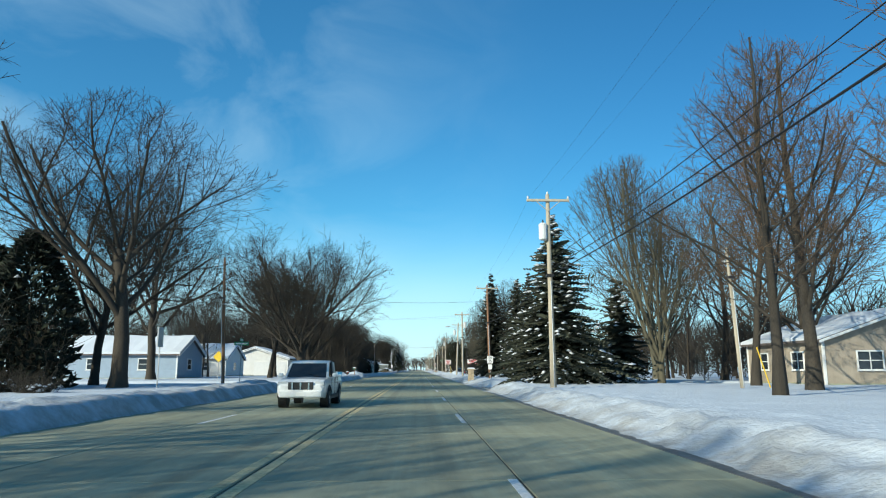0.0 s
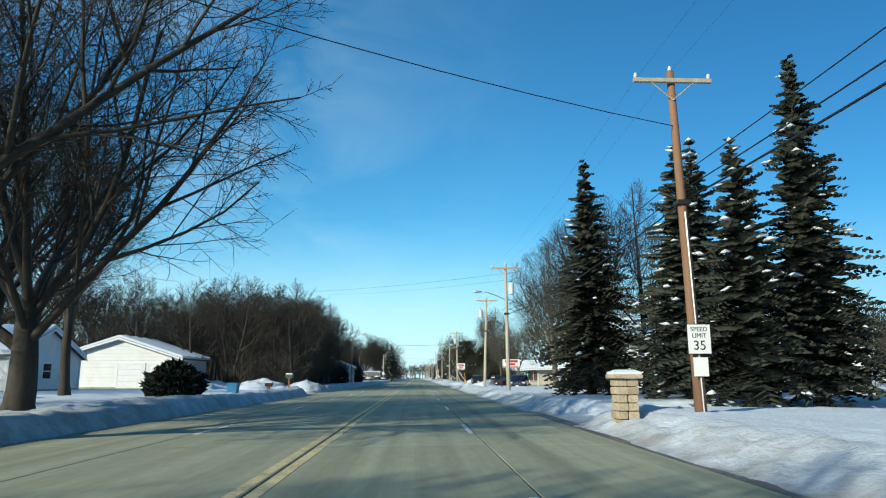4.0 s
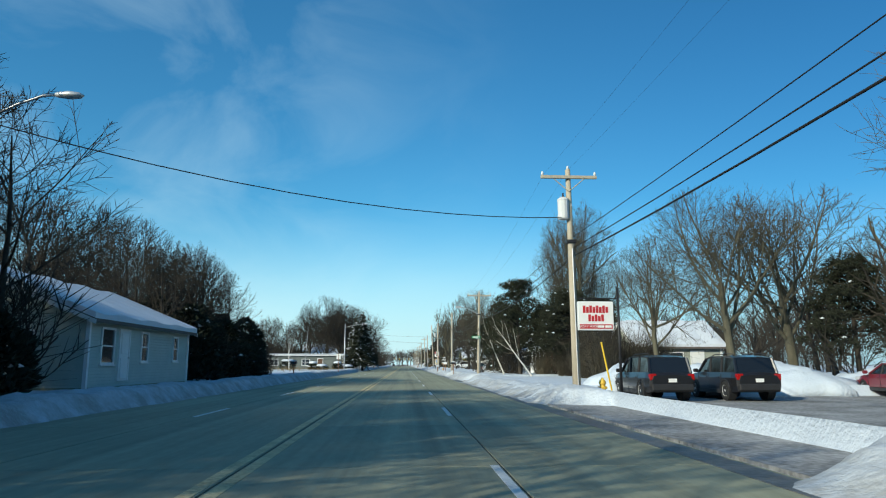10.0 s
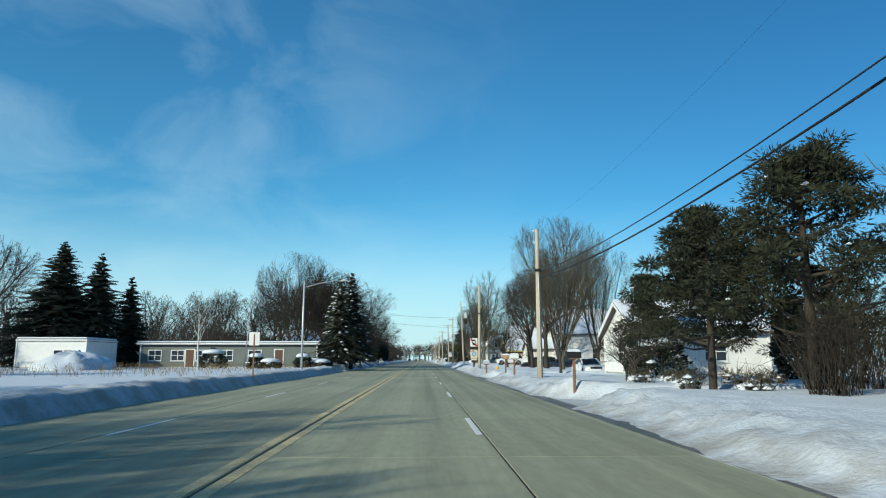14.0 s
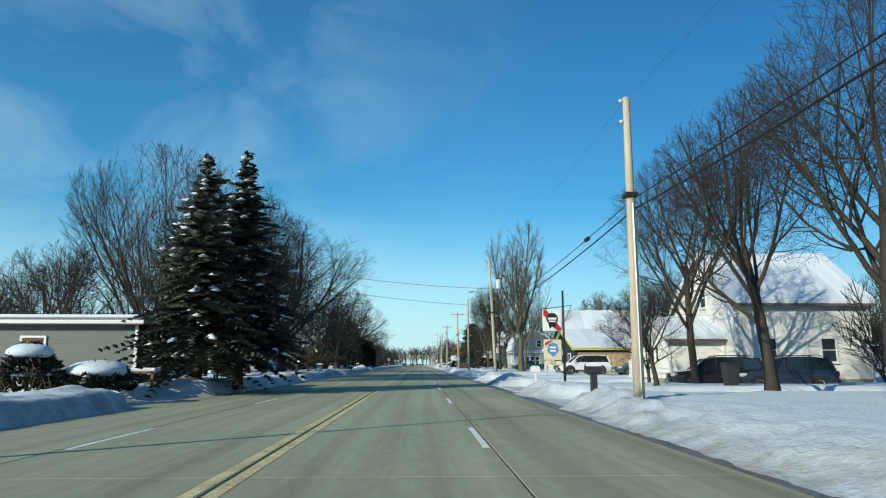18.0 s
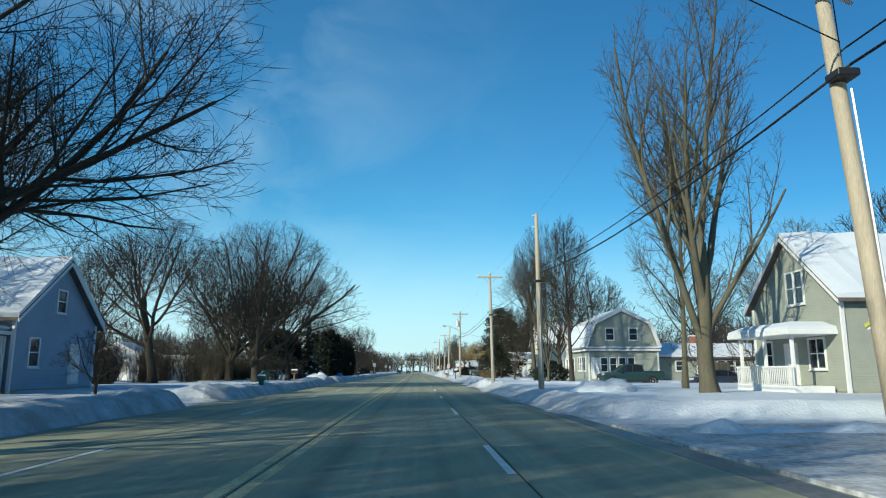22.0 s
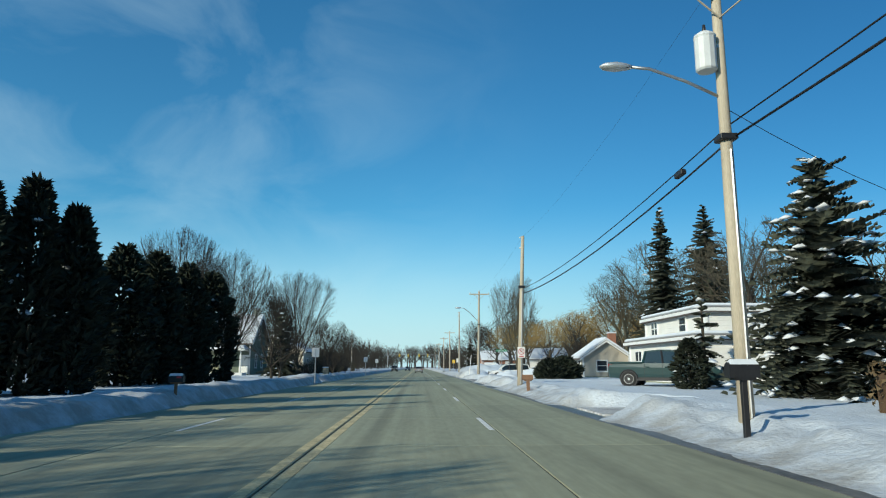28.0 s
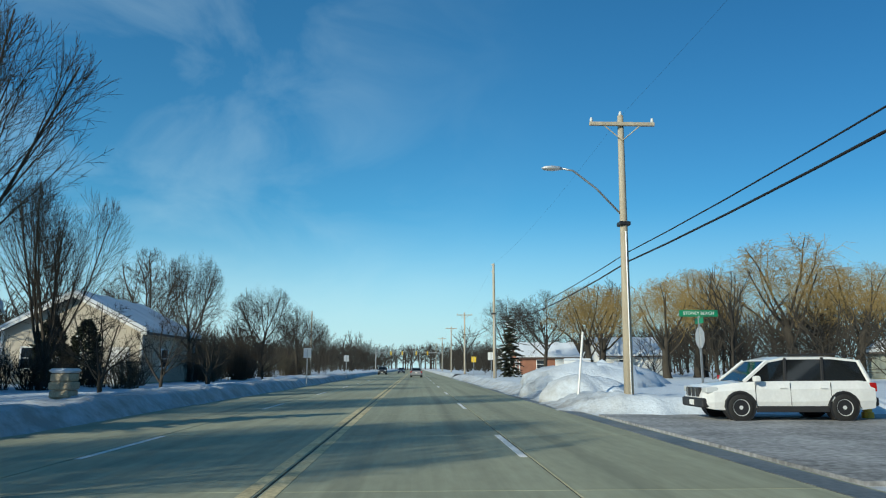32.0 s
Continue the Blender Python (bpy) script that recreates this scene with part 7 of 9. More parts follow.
for k in range(2):
    part("bar", boxm("bar", INK, -3.215, -3.203, 0.25, 1.65, 2.87 + 0.24 * k, 2.97 + 0.24 * k), sb)
part("downspout", Shape().tube([(-3.58, -5.16, 0.3), (-3.58, -5.16, 2.1), (-3.9, -5.5, 2.36)], 0.045, 6).mesh("downspout", WHITE_TRIM), r)
wreath = [(0.0, 0.38 * math.cos(a), 0.38 * math.sin(a)) for a in [6.283 * k / 14 for k in range(15)]]
part("wreath", Shape().tube(wreath, 0.09, 6).mesh("wreath", PLASTIC_GREEN, True), r, "dark green wreath", Matrix.Translation((-3.62, 1.62, 1.6)))
for k in range(2):
    part("roof_vent", boxm("roof_vent", METAL, 2.6 - 0.35, 2.6 + 0.35, -3.0 + 1.4 * k, -2.3 + 1.4 * k, 3.0, 4.0, c=0.03), r)
house("two-storey tan house with a shallow snowy gable", 24.3, 30.0, 139.6, 149.0, 4.25, 5.35, "y", TAN_SIDE, [("S", 26.0, 3.4, 0.9, 1.0), ("S", 28.4, 3.4, 0.9, 1.0), ("W", 141.0, 3.4, 0.9, 1.0), ("W", 145.5, 3.4, 0.9, 1.0)], [("S", 29.2, 0.4, 0.95, 2.05)])
house("single-storey tan addition with a snowy lean-to roof", 24.4, 30.6, 135.2, 139.4, 2.3, 3.3, "x", TAN_SIDE, [("S", 25.6, 1.6, 1.0, 0.9), ("S", 27.4, 1.6, 1.0, 0.9)], (), name="house_wing")
house("grey house with a snowy roof behind a thicket", 21, 28, 203, 210, 2.9, 4.8, "x", GREY_SIDE, [("S", 22.6, 1.8, 1.0, 1.1), ("S", 24.3, 1.8, 1.0, 1.1)], [("S", 26, 0.4, 0.95, 2.05)])
house("dark house with a white-posted porch among pines", 18.5, 27, 219.0, 227, 3.2, 5.2, "x", BROWN_BOARD, [("W", 222, 2.0, 1.4, 1.2, 2), ("S", 21, 2.0, 1.2, 1.2), ("S", 24.5, 2.0, 1.2, 1.2)], [("W", 225, 0.5, 0.95, 2.05)])
porch("dark shaded porch with white posts", 16.6, 18.3, 219.4, 226.6, 2.9, [(16.8, 219.8), (16.8, 222.0), (16.8, 224.2), (16.8, 226.3)])
house("low white house with shrubs in front of it", 15.8, 24.0, 249.2, 257.0, 3.2, 5.1, "x", WHITE_SIDE, [("S", 17.4, 1.9, 0.9, 1.0), ("S", 20.6, 1.9, 1.3, 1.1, 2), ("W", 253, 1.9, 1.2, 1.1)], [("S", 18.9, 0.5, 0.95, 2.05)])
house("tall white farmhouse with steep snowy gables", 20.6, 28.5, 300.0, 309, 5.0, 8.2, "x", WHITE_SIDE, [("W", 303.2, 2.2, 0.7, 1.3), ("W", 304.6, 2.2, 0.7, 1.3), ("W", 304.2, 5.6, 0.8, 1.2), ("S", 22.5, 2.2, 0.8, 1.3), ("S", 26, 2.2, 0.8, 1.3)], [("S", 24.2, 0.6, 0.95, 2.05)])
house("white single-storey wing with a snowy roof", 17.2, 20.5, 301.5, 306.3, 2.9, 4.0, "x", WHITE_SIDE, [("W", 303.5 + 0.75 * k, 2.0, 0.5, 0.9) for k in range(3)], (), name="house_wing")
porch("white porch with posts and railing beside the drive", 17.5, 20.3, 306.9, 310.6, 2.9, [(17.7, 307.1), (17.7, 308.8), (17.7, 310.4)])
house("grey gabled house with a snowy roof and small front porch", 20.7, 29.4, 344.9, 352.7, 4.7, 7.9, "x", GREY_SIDE, [("W", 348.0, 5.4, 0.6, 1.5), ("W", 348.8, 5.4, 0.6, 1.5), ("S", 23.0, 2.2, 0.8, 1.3), ("S", 26.3, 2.2, 0.8, 1.3), ("W", 351.4, 2.2, 0.8, 1.3), ("W", 347.0, 2.2, 1.2, 1.3, 2)], [("W", 349.2, 0.6, 0.95, 2.05)])
porch("small porch with a snowy hipped roof", 18.7, 20.5, 345.6, 351.0, 3.0, [(18.9, 345.9), (18.9, 348.3), (18.9, 350.7)])
bar = house("low dark-fronted tavern with yellow roof edges and snowy roof", 17.6, 30, 327.6, 337.6, 2.95, 4.65, "x", DARK_WALL, (), [("W", 330.5, 0.4, 1.0, 2.0, BLACK), ("W", 333.8, 0.4, 1.0, 2.0, BLACK)], name="tavern", trim=DARK_WALL, over=0.45)
ye = Shape().prism([(u, w + 0.03) for u, w in gable_outline(-5.0, 5.0, 2.95, 4.65, 0.47, 0.12)], "x", -6.75, -6.65)
ye.box(-6.65, 6.65, -5.56, -5.49, 2.74, 2.90)
part("yellow_edge", ye.mesh("yellow_edge", YELLOW_TRIM), bar, "bright yellow roof edge")
part("badge", Shape().tube([(-6.21, 1.0, 2.6), (-6.26, 1.0, 2.6)], 0.32, 12).mesh("badge", SIGN_WHITE), bar, "pale round emblem without words")
house("grey-green barn-roofed house with white windows", 19.1, 26.0, 383.0, 391.0, 3.3, 3.3, "", GREY_SIDE, [("W", 384.6 + 0.85 * k, 2.1, 0.62, 1.3) for k in range(4)] + [("W", 389.6, 2.1, 0.8, 1.2), ("S", 20.6, 2.0, 0.6, 1.3), ("S", 21.5, 2.0, 0.6, 1.3), ("S", 22.4, 2.0, 0.6, 1.3), ("S", 23.3, 2.0, 0.6, 1.3)], [("S", 19.8, 0.6, 0.8, 2.0)], over=0.2)
gam = thing("gambrel_gable", "grey-green gambrel gable with two white windows", "house", pose(22.55, 387.0, 0))
GO = [(-3.4, 3.7), (3.4, 3.7), (2.65, 5.9), (0.0, 7.2), (-2.65, 5.9)]
part("wall", Shape().prism(GO, "y", -3.9, 3.9).mesh("wall", GREY_SIDE), gam)
GR = [(-3.6, 3.6), (-2.72, 5.96), (0, 7.28), (2.72, 5.96), (3.6, 3.6), (3.75, 3.66), (2.86, 6.08), (0, 7.44), (-2.86, 6.08), (-3.75, 3.66)]
part("roof", Shape().prism(GR, "y", -4.2, 4.2).mesh("roof", WHITE_TRIM), gam)
part("snow_cover", Shape().prism([(-3.76, 3.70), (-2.88, 6.09), (0, 7.45), (2.88, 6.09), (3.76, 3.70), (3.86, 3.74), (2.96, 6.22), (0, 7.66), (-2.96, 6.22), (-3.86, 3.74)], "y", -4.15, 4.15).mesh("snow_cover", SNOW_CAP), gam, "snow on the upper roof slopes")
for u in (-1.25, 1.1):
    window_part(gam, "S", u, 5.0, 0.75, 1.1, -3.4, 3.4, -3.9, 3.9)
house("white house with a steep snowy roof beyond bare trees", 20.5, 28, 397.0, 404, 4.4, 7.0, "x", WHITE_SIDE, [("W", 399, 2.1, 0.8, 1.2), ("W", 402, 2.1, 0.8, 1.2), ("W", 400.5, 5.2, 0.8, 1.1), ("S", 23, 2.1, 0.8, 1.2)], [("W", 400.5, 0.6, 0.95, 2.05)])
house("long low grey-green wing with a row of windows", 26.3, 40, 384.5, 390, 2.8, 3.9, "x", GREY_SIDE, [("S", 28.8, 1.9, 0.9, 0.9), ("S", 33.0, 1.9, 0.7, 1.0), ("S", 33.9, 1.9, 0.7, 1.0), ("S", 34.8, 1.9, 0.7, 1.0), ("S", 37.0, 1.9, 0.9, 1.0)], [("S", 31, 0.5, 0.95, 2.05)], name="house_wing", chimney=(31.5, 387.5, 5.0, 0.35, BRICK))
house("white farmhouse with a steep gable facing the road", 21.0, 29.2, 420.5, 427.5, 5.6, 8.6, "x", CREAM_SIDE, [("W", 423.7, 5.6, 0.5, 1.3), ("W", 424.4, 5.6, 0.5, 1.3), ("S", 23.2, 2.2, 0.9, 1.3), ("S", 26.7, 2.2, 0.9, 1.3), ("W", 426, 2.2, 0.8, 1.3)], [("W", 422.3, 0.6, 0.95, 2.05)])
porch("white corner porch with slim posts and snowy roof", 18.6, 20.8, 419.6, 427.2, 3.3, [(18.8, 419.9), (18.8, 422.3), (18.8, 424.6), (18.8, 426.9), (20.4, 419.9)])
house("white house with shallow dormers and snow on the roof", 16.0, 25.5, 436.4, 447.5, 2.75, 2.75, "", WHITE_SIDE, [("W", 445.8, 1.75, 1.3, 1.2, 2), ("W", 443.2, 1.75, 0.8, 1.2), ("W", 440.6, 1.75, 0.8, 1.2), ("W", 438.2, 1.75, 0.8, 1.2), ("S", 18.3, 1.75, 0.8, 1.3)], [("S", 21.5, 0.4, 0.95, 2.05)], over=0.35)
house("white upper storey set back under a flat snowy roof", 16.7, 24.6, 436.8, 446.2, 4.2, 4.2, "", WHITE_SIDE, [("W", 444.6, 3.75, 1.1, 0.75, 2), ("W", 440.0, 3.75, 1.0, 0.75)], (), name="upper_storey", z0=2.9, over=0.3)
house("grey cottage with a snowy roof behind shrubs", 16.9, 21.1, 464.5, 467.4, 2.3, 3.7, "y", BEIGE_STUCCO, [("W", 466.0, 1.5, 0.9, 0.9), ("S", 18.6, 1.5, 0.9, 0.9)], (), name="cottage", chimney=(20.0, 465.9, 4.5, 0.33, BRICK))
house("small white house with a snowy roof across the side street", 25, 33, 545, 552, 3.0, 5.0, "x", WHITE_SIDE, [("W", 548.5, 1.9, 1.2, 1.1), ("S", 28, 1.9, 1.2, 1.1)], [("S", 30.5, 0.5, 0.95, 2.05)])
house("low brown house with a snowy roof behind a snow heap", 16, 24, 553, 560, 2.9, 4.6, "x", BROWN_BOARD, [("W", 556, 1.9, 1.2, 1.1), ("S", 19, 1.9, 1.2, 1.1)], [("S", 21.5, 0.5, 0.95, 2.05)])
house("grey garage with a snowy gable roof", 42, 49, 512, 519, 2.8, 4.4, "y", GREY_SIDE, (), (), garage=[("S", 45.5, 0.4, 2.6, 2.1)], name="garage")

# ---- fences ----
def board_fence(label, x0, y0, x1, y1, h, material, step=0.155, z=0.4, name="wooden_fence", gap=0.01):
    f = thing(name, label, "fence", pose(x0, y0, z, 0, 0, math.degrees(math.atan2(y1 - y0, x1 - x0))))
    L = math.hypot(x1 - x0, y1 - y0)
    bd = Shape().box(0, step - gap, -0.012, 0.012, 0, h, c=0.004).mesh("board", material)
    for k in range(int(L / step)):
        part("board", bd, f, "", Matrix.Translation((k * step, 0, 0.02 * math.sin(k * 2.3))))
    rail = Shape().box(0, L, 0.016, 0.06, 0, 0.09).mesh("rail", material)
    for zz in (0.25, h - 0.35):
        part("rail", rail, f, "", Matrix.Translation((0, 0, zz)))
    return f


board_fence("tan vertical-board fence along the tavern", 17.7, 327.3, 29.8, 327.3, 2.1, WOOD_FENCE)
board_fence("grey weathered board fence by a tree", 24.6, 369.6, 28.2, 372.2, 1.7, WOOD_FENCE)
hedge = thing("hedge", "low trimmed reddish-brown hedge along the verge", "hedge", pose(11.8, 409.4, LAWN))
hr = np.random.default_rng(9)
part("foliage", leaf_cloud(hr, 5200, lambda g: ((g.uniform(-0.55, 0.55), g.uniform(-7, 7), g.uniform(0, 1) ** 0.7 * 1.05), (g.normal(), g.normal(), 0.6)), 0.11, HEDGE), hedge)
part("core", Shape().box(-0.4, 0.4, -6.9, 6.9, -0.1, 0.85, c=0.1).mesh("core", mat("hedge_core", (0.09, 0.055, 0.03), 0.95, vary=0.4, scale=6.0)), hedge)
grass = tagged(new("dry_grass", tubes_mesh("dry_grass", [(np.array([[x, y, 0.35], [x + a * 0.1, y + b * 0.1, 0.35 + h * 0.6], [x + a * 0.25, y + b * 0.25, 0.35 + h]]), np.array([0.012, 0.01, 0.005])) for x, y, a, b, h in zip(hr.uniform(-30, -9, 900), hr.uniform(244, 290, 900), hr.normal(0, 1, 900), hr.normal(0, 1, 900), hr.uniform(0.4, 0.9, 900))], DRY, 3)), "dry tan grass poking through the snowy field", "grass", kind="stuff")

# ---- vehicles ----
def ring8(x, hw, z0, z1, tuck=0.06, crown=0.03):
    """One cross-section of a car body at x: half width hw between z0 and z1."""
    return [(x, -hw + tuck, z0), (x, hw - tuck, z0), (x, hw, z0 + (z1 - z0) * 0.30), (x, hw, z0 + (z1 - z0) * 0.72), (x, hw - tuck * 1.2, z1 - 0.01), (x, 0, z1 + crown), (x, -hw + tuck * 1.2, z1 - 0.01), (x, -hw, z0 + (z1 - z0) * 0.72), (x, -hw, z0 + (z1 - z0) * 0.30)]


def wheel_meshes(r, w):
    n = 20
    tyre, rim = [], []
    for y, q in ((-w / 2, r * 0.62), (-w / 2, r * 0.93), (-w / 2 + 0.03, r), (w / 2 - 0.03, r), (w / 2, r * 0.93), (w / 2, r * 0.62)):
        tyre.append([(q * math.cos(6.283 * k / n), y, q * math.sin(6.283 * k / n)) for k in range(n)])
    ty = Shape().loft(tyre, caps=False).mesh("tyre", RUBBER, True)
    s = Shape()
    s.loft([[(q * math.cos(6.283 * k / n), y, q * math.sin(6.283 * k / n)) for k in range(n)] for y, q in ((w * 0.30, r * 0.60), (w * 0.40, r * 0.64), (w * 0.46, r * 0.66), (w * 0.46, r * 0.58), (w * 0.34, r * 0.55))], caps=False)
    for k in range(5):
        a = 6.283 * k / 5
        u, v = math.cos(a), math.sin(a)
        p, q = -v * r * 0.14, u * r * 0.14
        s.add([(u * r * 0.12 + p, w * 0.42, v * r * 0.12 + q), (u * r * 0.12 - p, w * 0.42, v * r * 0.12 - q), (u * r * 0.6 - p, w * 0.40, v * r * 0.6 - q), (u * r * 0.6 + p, w * 0.40, v * r * 0.6 + q)], [(0, 1, 2, 3)])
    s.loft([[(q * math.cos(6.283 * k / 10), y, q * math.sin(6.283 * k / 10)) for k in range(10)] for y, q in ((w * 0.36, r * 0.16), (w * 0.45, r * 0.15))])
    rm = s.mesh("rim", RIM_SILVER, False)
    hb = Shape().loft([[(r * 0.62 * math.cos(6.283 * k / n), y, r * 0.62 * math.sin(6.283 * k / n)) for k in range(n)] for y in (-w * 0.45, w * 0.30)]).mesh("brake", BLACK)
    return ty, rm, hb


WHEEL = {}


def car(kind, material, label, x, y, heading, z=0.05, name="car", group="parked cars"):
    """heading: degrees of the nose from +x. Kinds: suv, sedan, pickup."""
    S = {
        "suv": dict(L=4.7, hw=0.92, roof=1.70, belt=1.08, hood=1.02, wb=(-1.38, 1.42), r=0.36, base=0.30,
                    low=[(-2.35, 0.78, 0.42, 0.95), (-2.28, 0.88, 0.34, 1.04), (-1.9, 0.92, 0.30, 1.08), (0.0, 0.93, 0.28, 1.07), (0.95, 0.92, 0.28, 1.06), (1.5, 0.90, 0.28, 1.02), (2.1, 0.86, 0.30, 0.95), (2.28, 0.80, 0.34, 0.82), (2.36, 0.68, 0.40, 0.66)],
                    top=[(-2.18, 0.80, 1.06), (-1.95, 0.74, 1.62), (-1.2, 0.74, 1.70), (0.1, 0.74, 1.69), (0.55, 0.73, 1.60), (1.25, 0.80, 1.06)]),
        "sedan": dict(L=4.7, hw=0.90, roof=1.44, belt=0.96, hood=0.92, wb=(-1.38, 1.40), r=0.33, base=0.26,
                      low=[(-2.36, 0.72, 0.40, 0.84), (-2.28, 0.84, 0.32, 0.97), (-1.6, 0.90, 0.26, 0.99), (0.0, 0.90, 0.24, 0.96), (0.95, 0.90, 0.24, 0.94), (1.6, 0.88, 0.25, 0.88), (2.15, 0.82, 0.28, 0.78), (2.34, 0.70, 0.34, 0.62)],
                      top=[(-1.75, 0.78, 0.97), (-1.15, 0.66, 1.38), (-0.4, 0.66, 1.44), (0.15, 0.66, 1.41), (1.05, 0.78, 0.95)]),
        "pickup": dict(L=5.3, hw=0.93, roof=1.76, belt=1.16, hood=1.10, wb=(-1.62, 1.62), r=0.38, base=0.36,
                       low=[(-2.62, 0.86, 0.50, 1.12), (-2.55, 0.92, 0.44, 1.14), (-0.9, 0.93, 0.38, 1.14), (0.0, 0.93, 0.36, 1.14), (0.95, 0.93, 0.36, 1.13), (1.5, 0.92, 0.36, 1.11), (2.3, 0.90, 0.38, 1.05), (2.55, 0.86, 0.42, 0.95), (2.64, 0.78, 0.46, 0.82)],
                       top=[(-0.95, 0.80, 1.14), (-0.80, 0.73, 1.70), (-0.2, 0.73, 1.76), (0.35, 0.73, 1.74), (0.62, 0.72, 1.66), (1.30, 0.80, 1.12)]),
    }[kind]
    c = thing(name, label, "pickup truck" if kind == "pickup" else "car", pose(x, y, z, 0, 0, heading), group)
    body = part("body", Shape().loft([ring8(*row) for row in S["low"]]).mesh("body", material, False), c)
    # glasshouse with roof and pillars
    g = S["top"]
    cab = Shape()
    belt = g[0][2]
    rings = []
    base_w = g[0][1]
    for xx, hw, zz in g:
        bx = xx
        rings.append([(bx, -base_w, belt - 0.03), (bx, -hw, zz), (bx, hw, zz), (bx, base_w, belt - 0.03)])
    cab.loft(rings)
    part("glazing", cab.mesh("glazing", CAR_GLASS, False), c, "dark tinted windows")
    rf = Shape()
    top = g[1:-1]
    rf.loft([[(xx, -hw - 0.012, zz - 0.05), (xx, -hw - 0.012, zz + 0.012), (xx, -hw * 0.5, zz + 0.035), (xx, hw * 0.5, zz + 0.035), (xx, hw + 0.012, zz + 0.012), (xx, hw + 0.012, zz - 0.05)] for xx, hw, zz in top])
    part("roof", rf.mesh("roof", material), c)
    for s in (-1, 1):
        posts = [(g[0], g[1]), (g[-1], g[-2])]
        for a, b in posts:
            part("pillar", Shape().tube([(a[0], s * (base_w + 0.004), belt - 0.02), (b[0], s * (b[1] + 0.006), b[2])], 0.055, 5).mesh("pillar", material), c)
        for mx in ((-0.9, 0.12) if kind != "pickup" else (0.0,)):
            i = [k for k in range(len(g) - 1) if g[k][0] <= mx][-1]
            u = (mx - g[i][0]) / (g[i + 1][0] - g[i][0])
            zt, wt = g[i][2] + (g[i + 1][2] - g[i][2]) * u, g[i][1] + (g[i + 1][1] - g[i][1]) * u
            part("pillar", Shape().tube([(mx, s * (base_w + 0.006), belt - 0.02), (mx - 0.06, s * (wt + 0.008), zt)], 0.045, 5).mesh("pillar", CAR_TRIM), c)
        # door seams, handles and sill
        for dx in ((-1.05, 0.05, 1.0) if kind != "pickup" else (-0.85, 0.0, 1.0)):
            part("door_seam", boxm("door_seam", CAR_TRIM, dx - 0.006, dx + 0.006, s * S["hw"] - 0.004, s * S["hw"] + 0.010, S["base"] + 0.12, belt - 0.04), c)
        for dx in ((-0.85, 0.25) if kind != "pickup" else (-0.7, 0.2)):
            part("door_handle", boxm("door_handle", material, dx - 0.09, dx + 0.09, s * (S["hw"] + 0.018) - 0.02, s * (S["hw"] + 0.018) + 0.02, belt - 0.20, belt - 0.165, c=0.006), c)
        part("side_sill", boxm("side_sill", CAR_TRIM, S["wb"][0] + 0.42, S["wb"][1] - 0.42, s * (S["hw"] - 0.02) - 0.03, s * (S["hw"] - 0.02) + 0.03, S["base"] - 0.06, S["base"] + 0.10, c=0.01), c)
        part("mirror", Shape().box(0.92, 1.08, s * (S["hw"] + 0.12) - 0.10, s * (S["hw"] + 0.12) + 0.08, belt - 0.02, belt + 0.14, c=0.03).mesh("mirror", material), c)
        fx, rx = S["low"][-2][0], S["low"][1][0]
        lamp_z = S["hood"] - 0.20
        part("headlight", Shape().box(fx - 0.30, fx + 0.035, s * 0.68 - 0.17, s * 0.68 + 0.17, lamp_z - 0.09, lamp_z + 0.09, c=0.03).mesh("headlight", LAMP_CLEAR), c)
        part("tail_light", Shape().box(rx - 0.065, rx + 0.12, s * 0.74 - 0.13, s * 0.74 + 0.13, belt - 0.28, belt - 0.04, c=0.02).mesh("tail_light", LAMP_RED), c)
        part("fog_light", Shape().tube([(fx - 0.05, s * 0.58, S["base"] + 0.2), (fx + 0.075, s * 0.58, S["base"] + 0.2)], 0.055, 8).mesh("fog_light", LAMP_CLEAR), c)
        if kind == "suv":
            part("roof_rail", Shape().tube([(-1.7, s * 0.62, 1.73), (-1.5, s * 0.62, 1.79), (0.0, s * 0.62, 1.78), (0.2, s * 0.62, 1.72)], 0.02, 5).mesh("roof_rail", CAR_TRIM), c)
        for wx in S["wb"]:
            arch = []
            for k in range(9):
                a = 3.1416 * k / 8
                arch.append((wx + (S["r"] + 0.06) * math.cos(a), s * (S["hw"] - 0.005), S["r"] + (S["r"] + 0.06) * math.sin(a)))
            part("wheel_arch", Shape().tube(arch, 0.035, 5).mesh("wheel_arch", CAR_TRIM if kind != "sedan" else material), c)
            part("arch_liner", Shape().tube([(wx, s * (S["hw"] - 0.30), S["r"] + 0.02), (wx, s * (S["hw"] + 0.004), S["r"] + 0.02)], S["r"] + 0.05, 16).mesh("arch_liner", BLACK), c)
            key = S["r"]
            if key not in WHEEL:
                WHEEL[key] = wheel_meshes(key, 0.23)
            ty, rm, hb = WHEEL[key]
            w = part("wheel", hb, c, "", pose(wx, s * (S["hw"] - 0.095), S["r"], 0, 0, 0 if s > 0 else 180))
            part("tyre", ty, w)
            part("rim", rm, w, "silver alloy rim")
    fx, rx = S["low"][-1][0], S["low"][0][0]
    part("front_bumper", Shape().box(fx - 0.14, fx + 0.05, -0.78, 0.78, S["base"] + 0.04, S["base"] + 0.30, c=0.04).mesh("front_bumper", CAR_TRIM if kind == "suv" else material), c)
    part("grille", Shape().box(fx - 0.12, fx + 0.03, -0.46, 0.46, S["base"] + 0.33, S["hood"] - 0.14, c=0.02).mesh("grille", CAR_TRIM), c)
    for k in (-1, 0, 1):
        part("grille_bar", Shape().box(fx + 0.02, fx + 0.05, k * 0.3 - 0.03, k * 0.3 + 0.03, S["base"] + 0.33, S["hood"] - 0.15).mesh("grille_bar", CHROME), c)
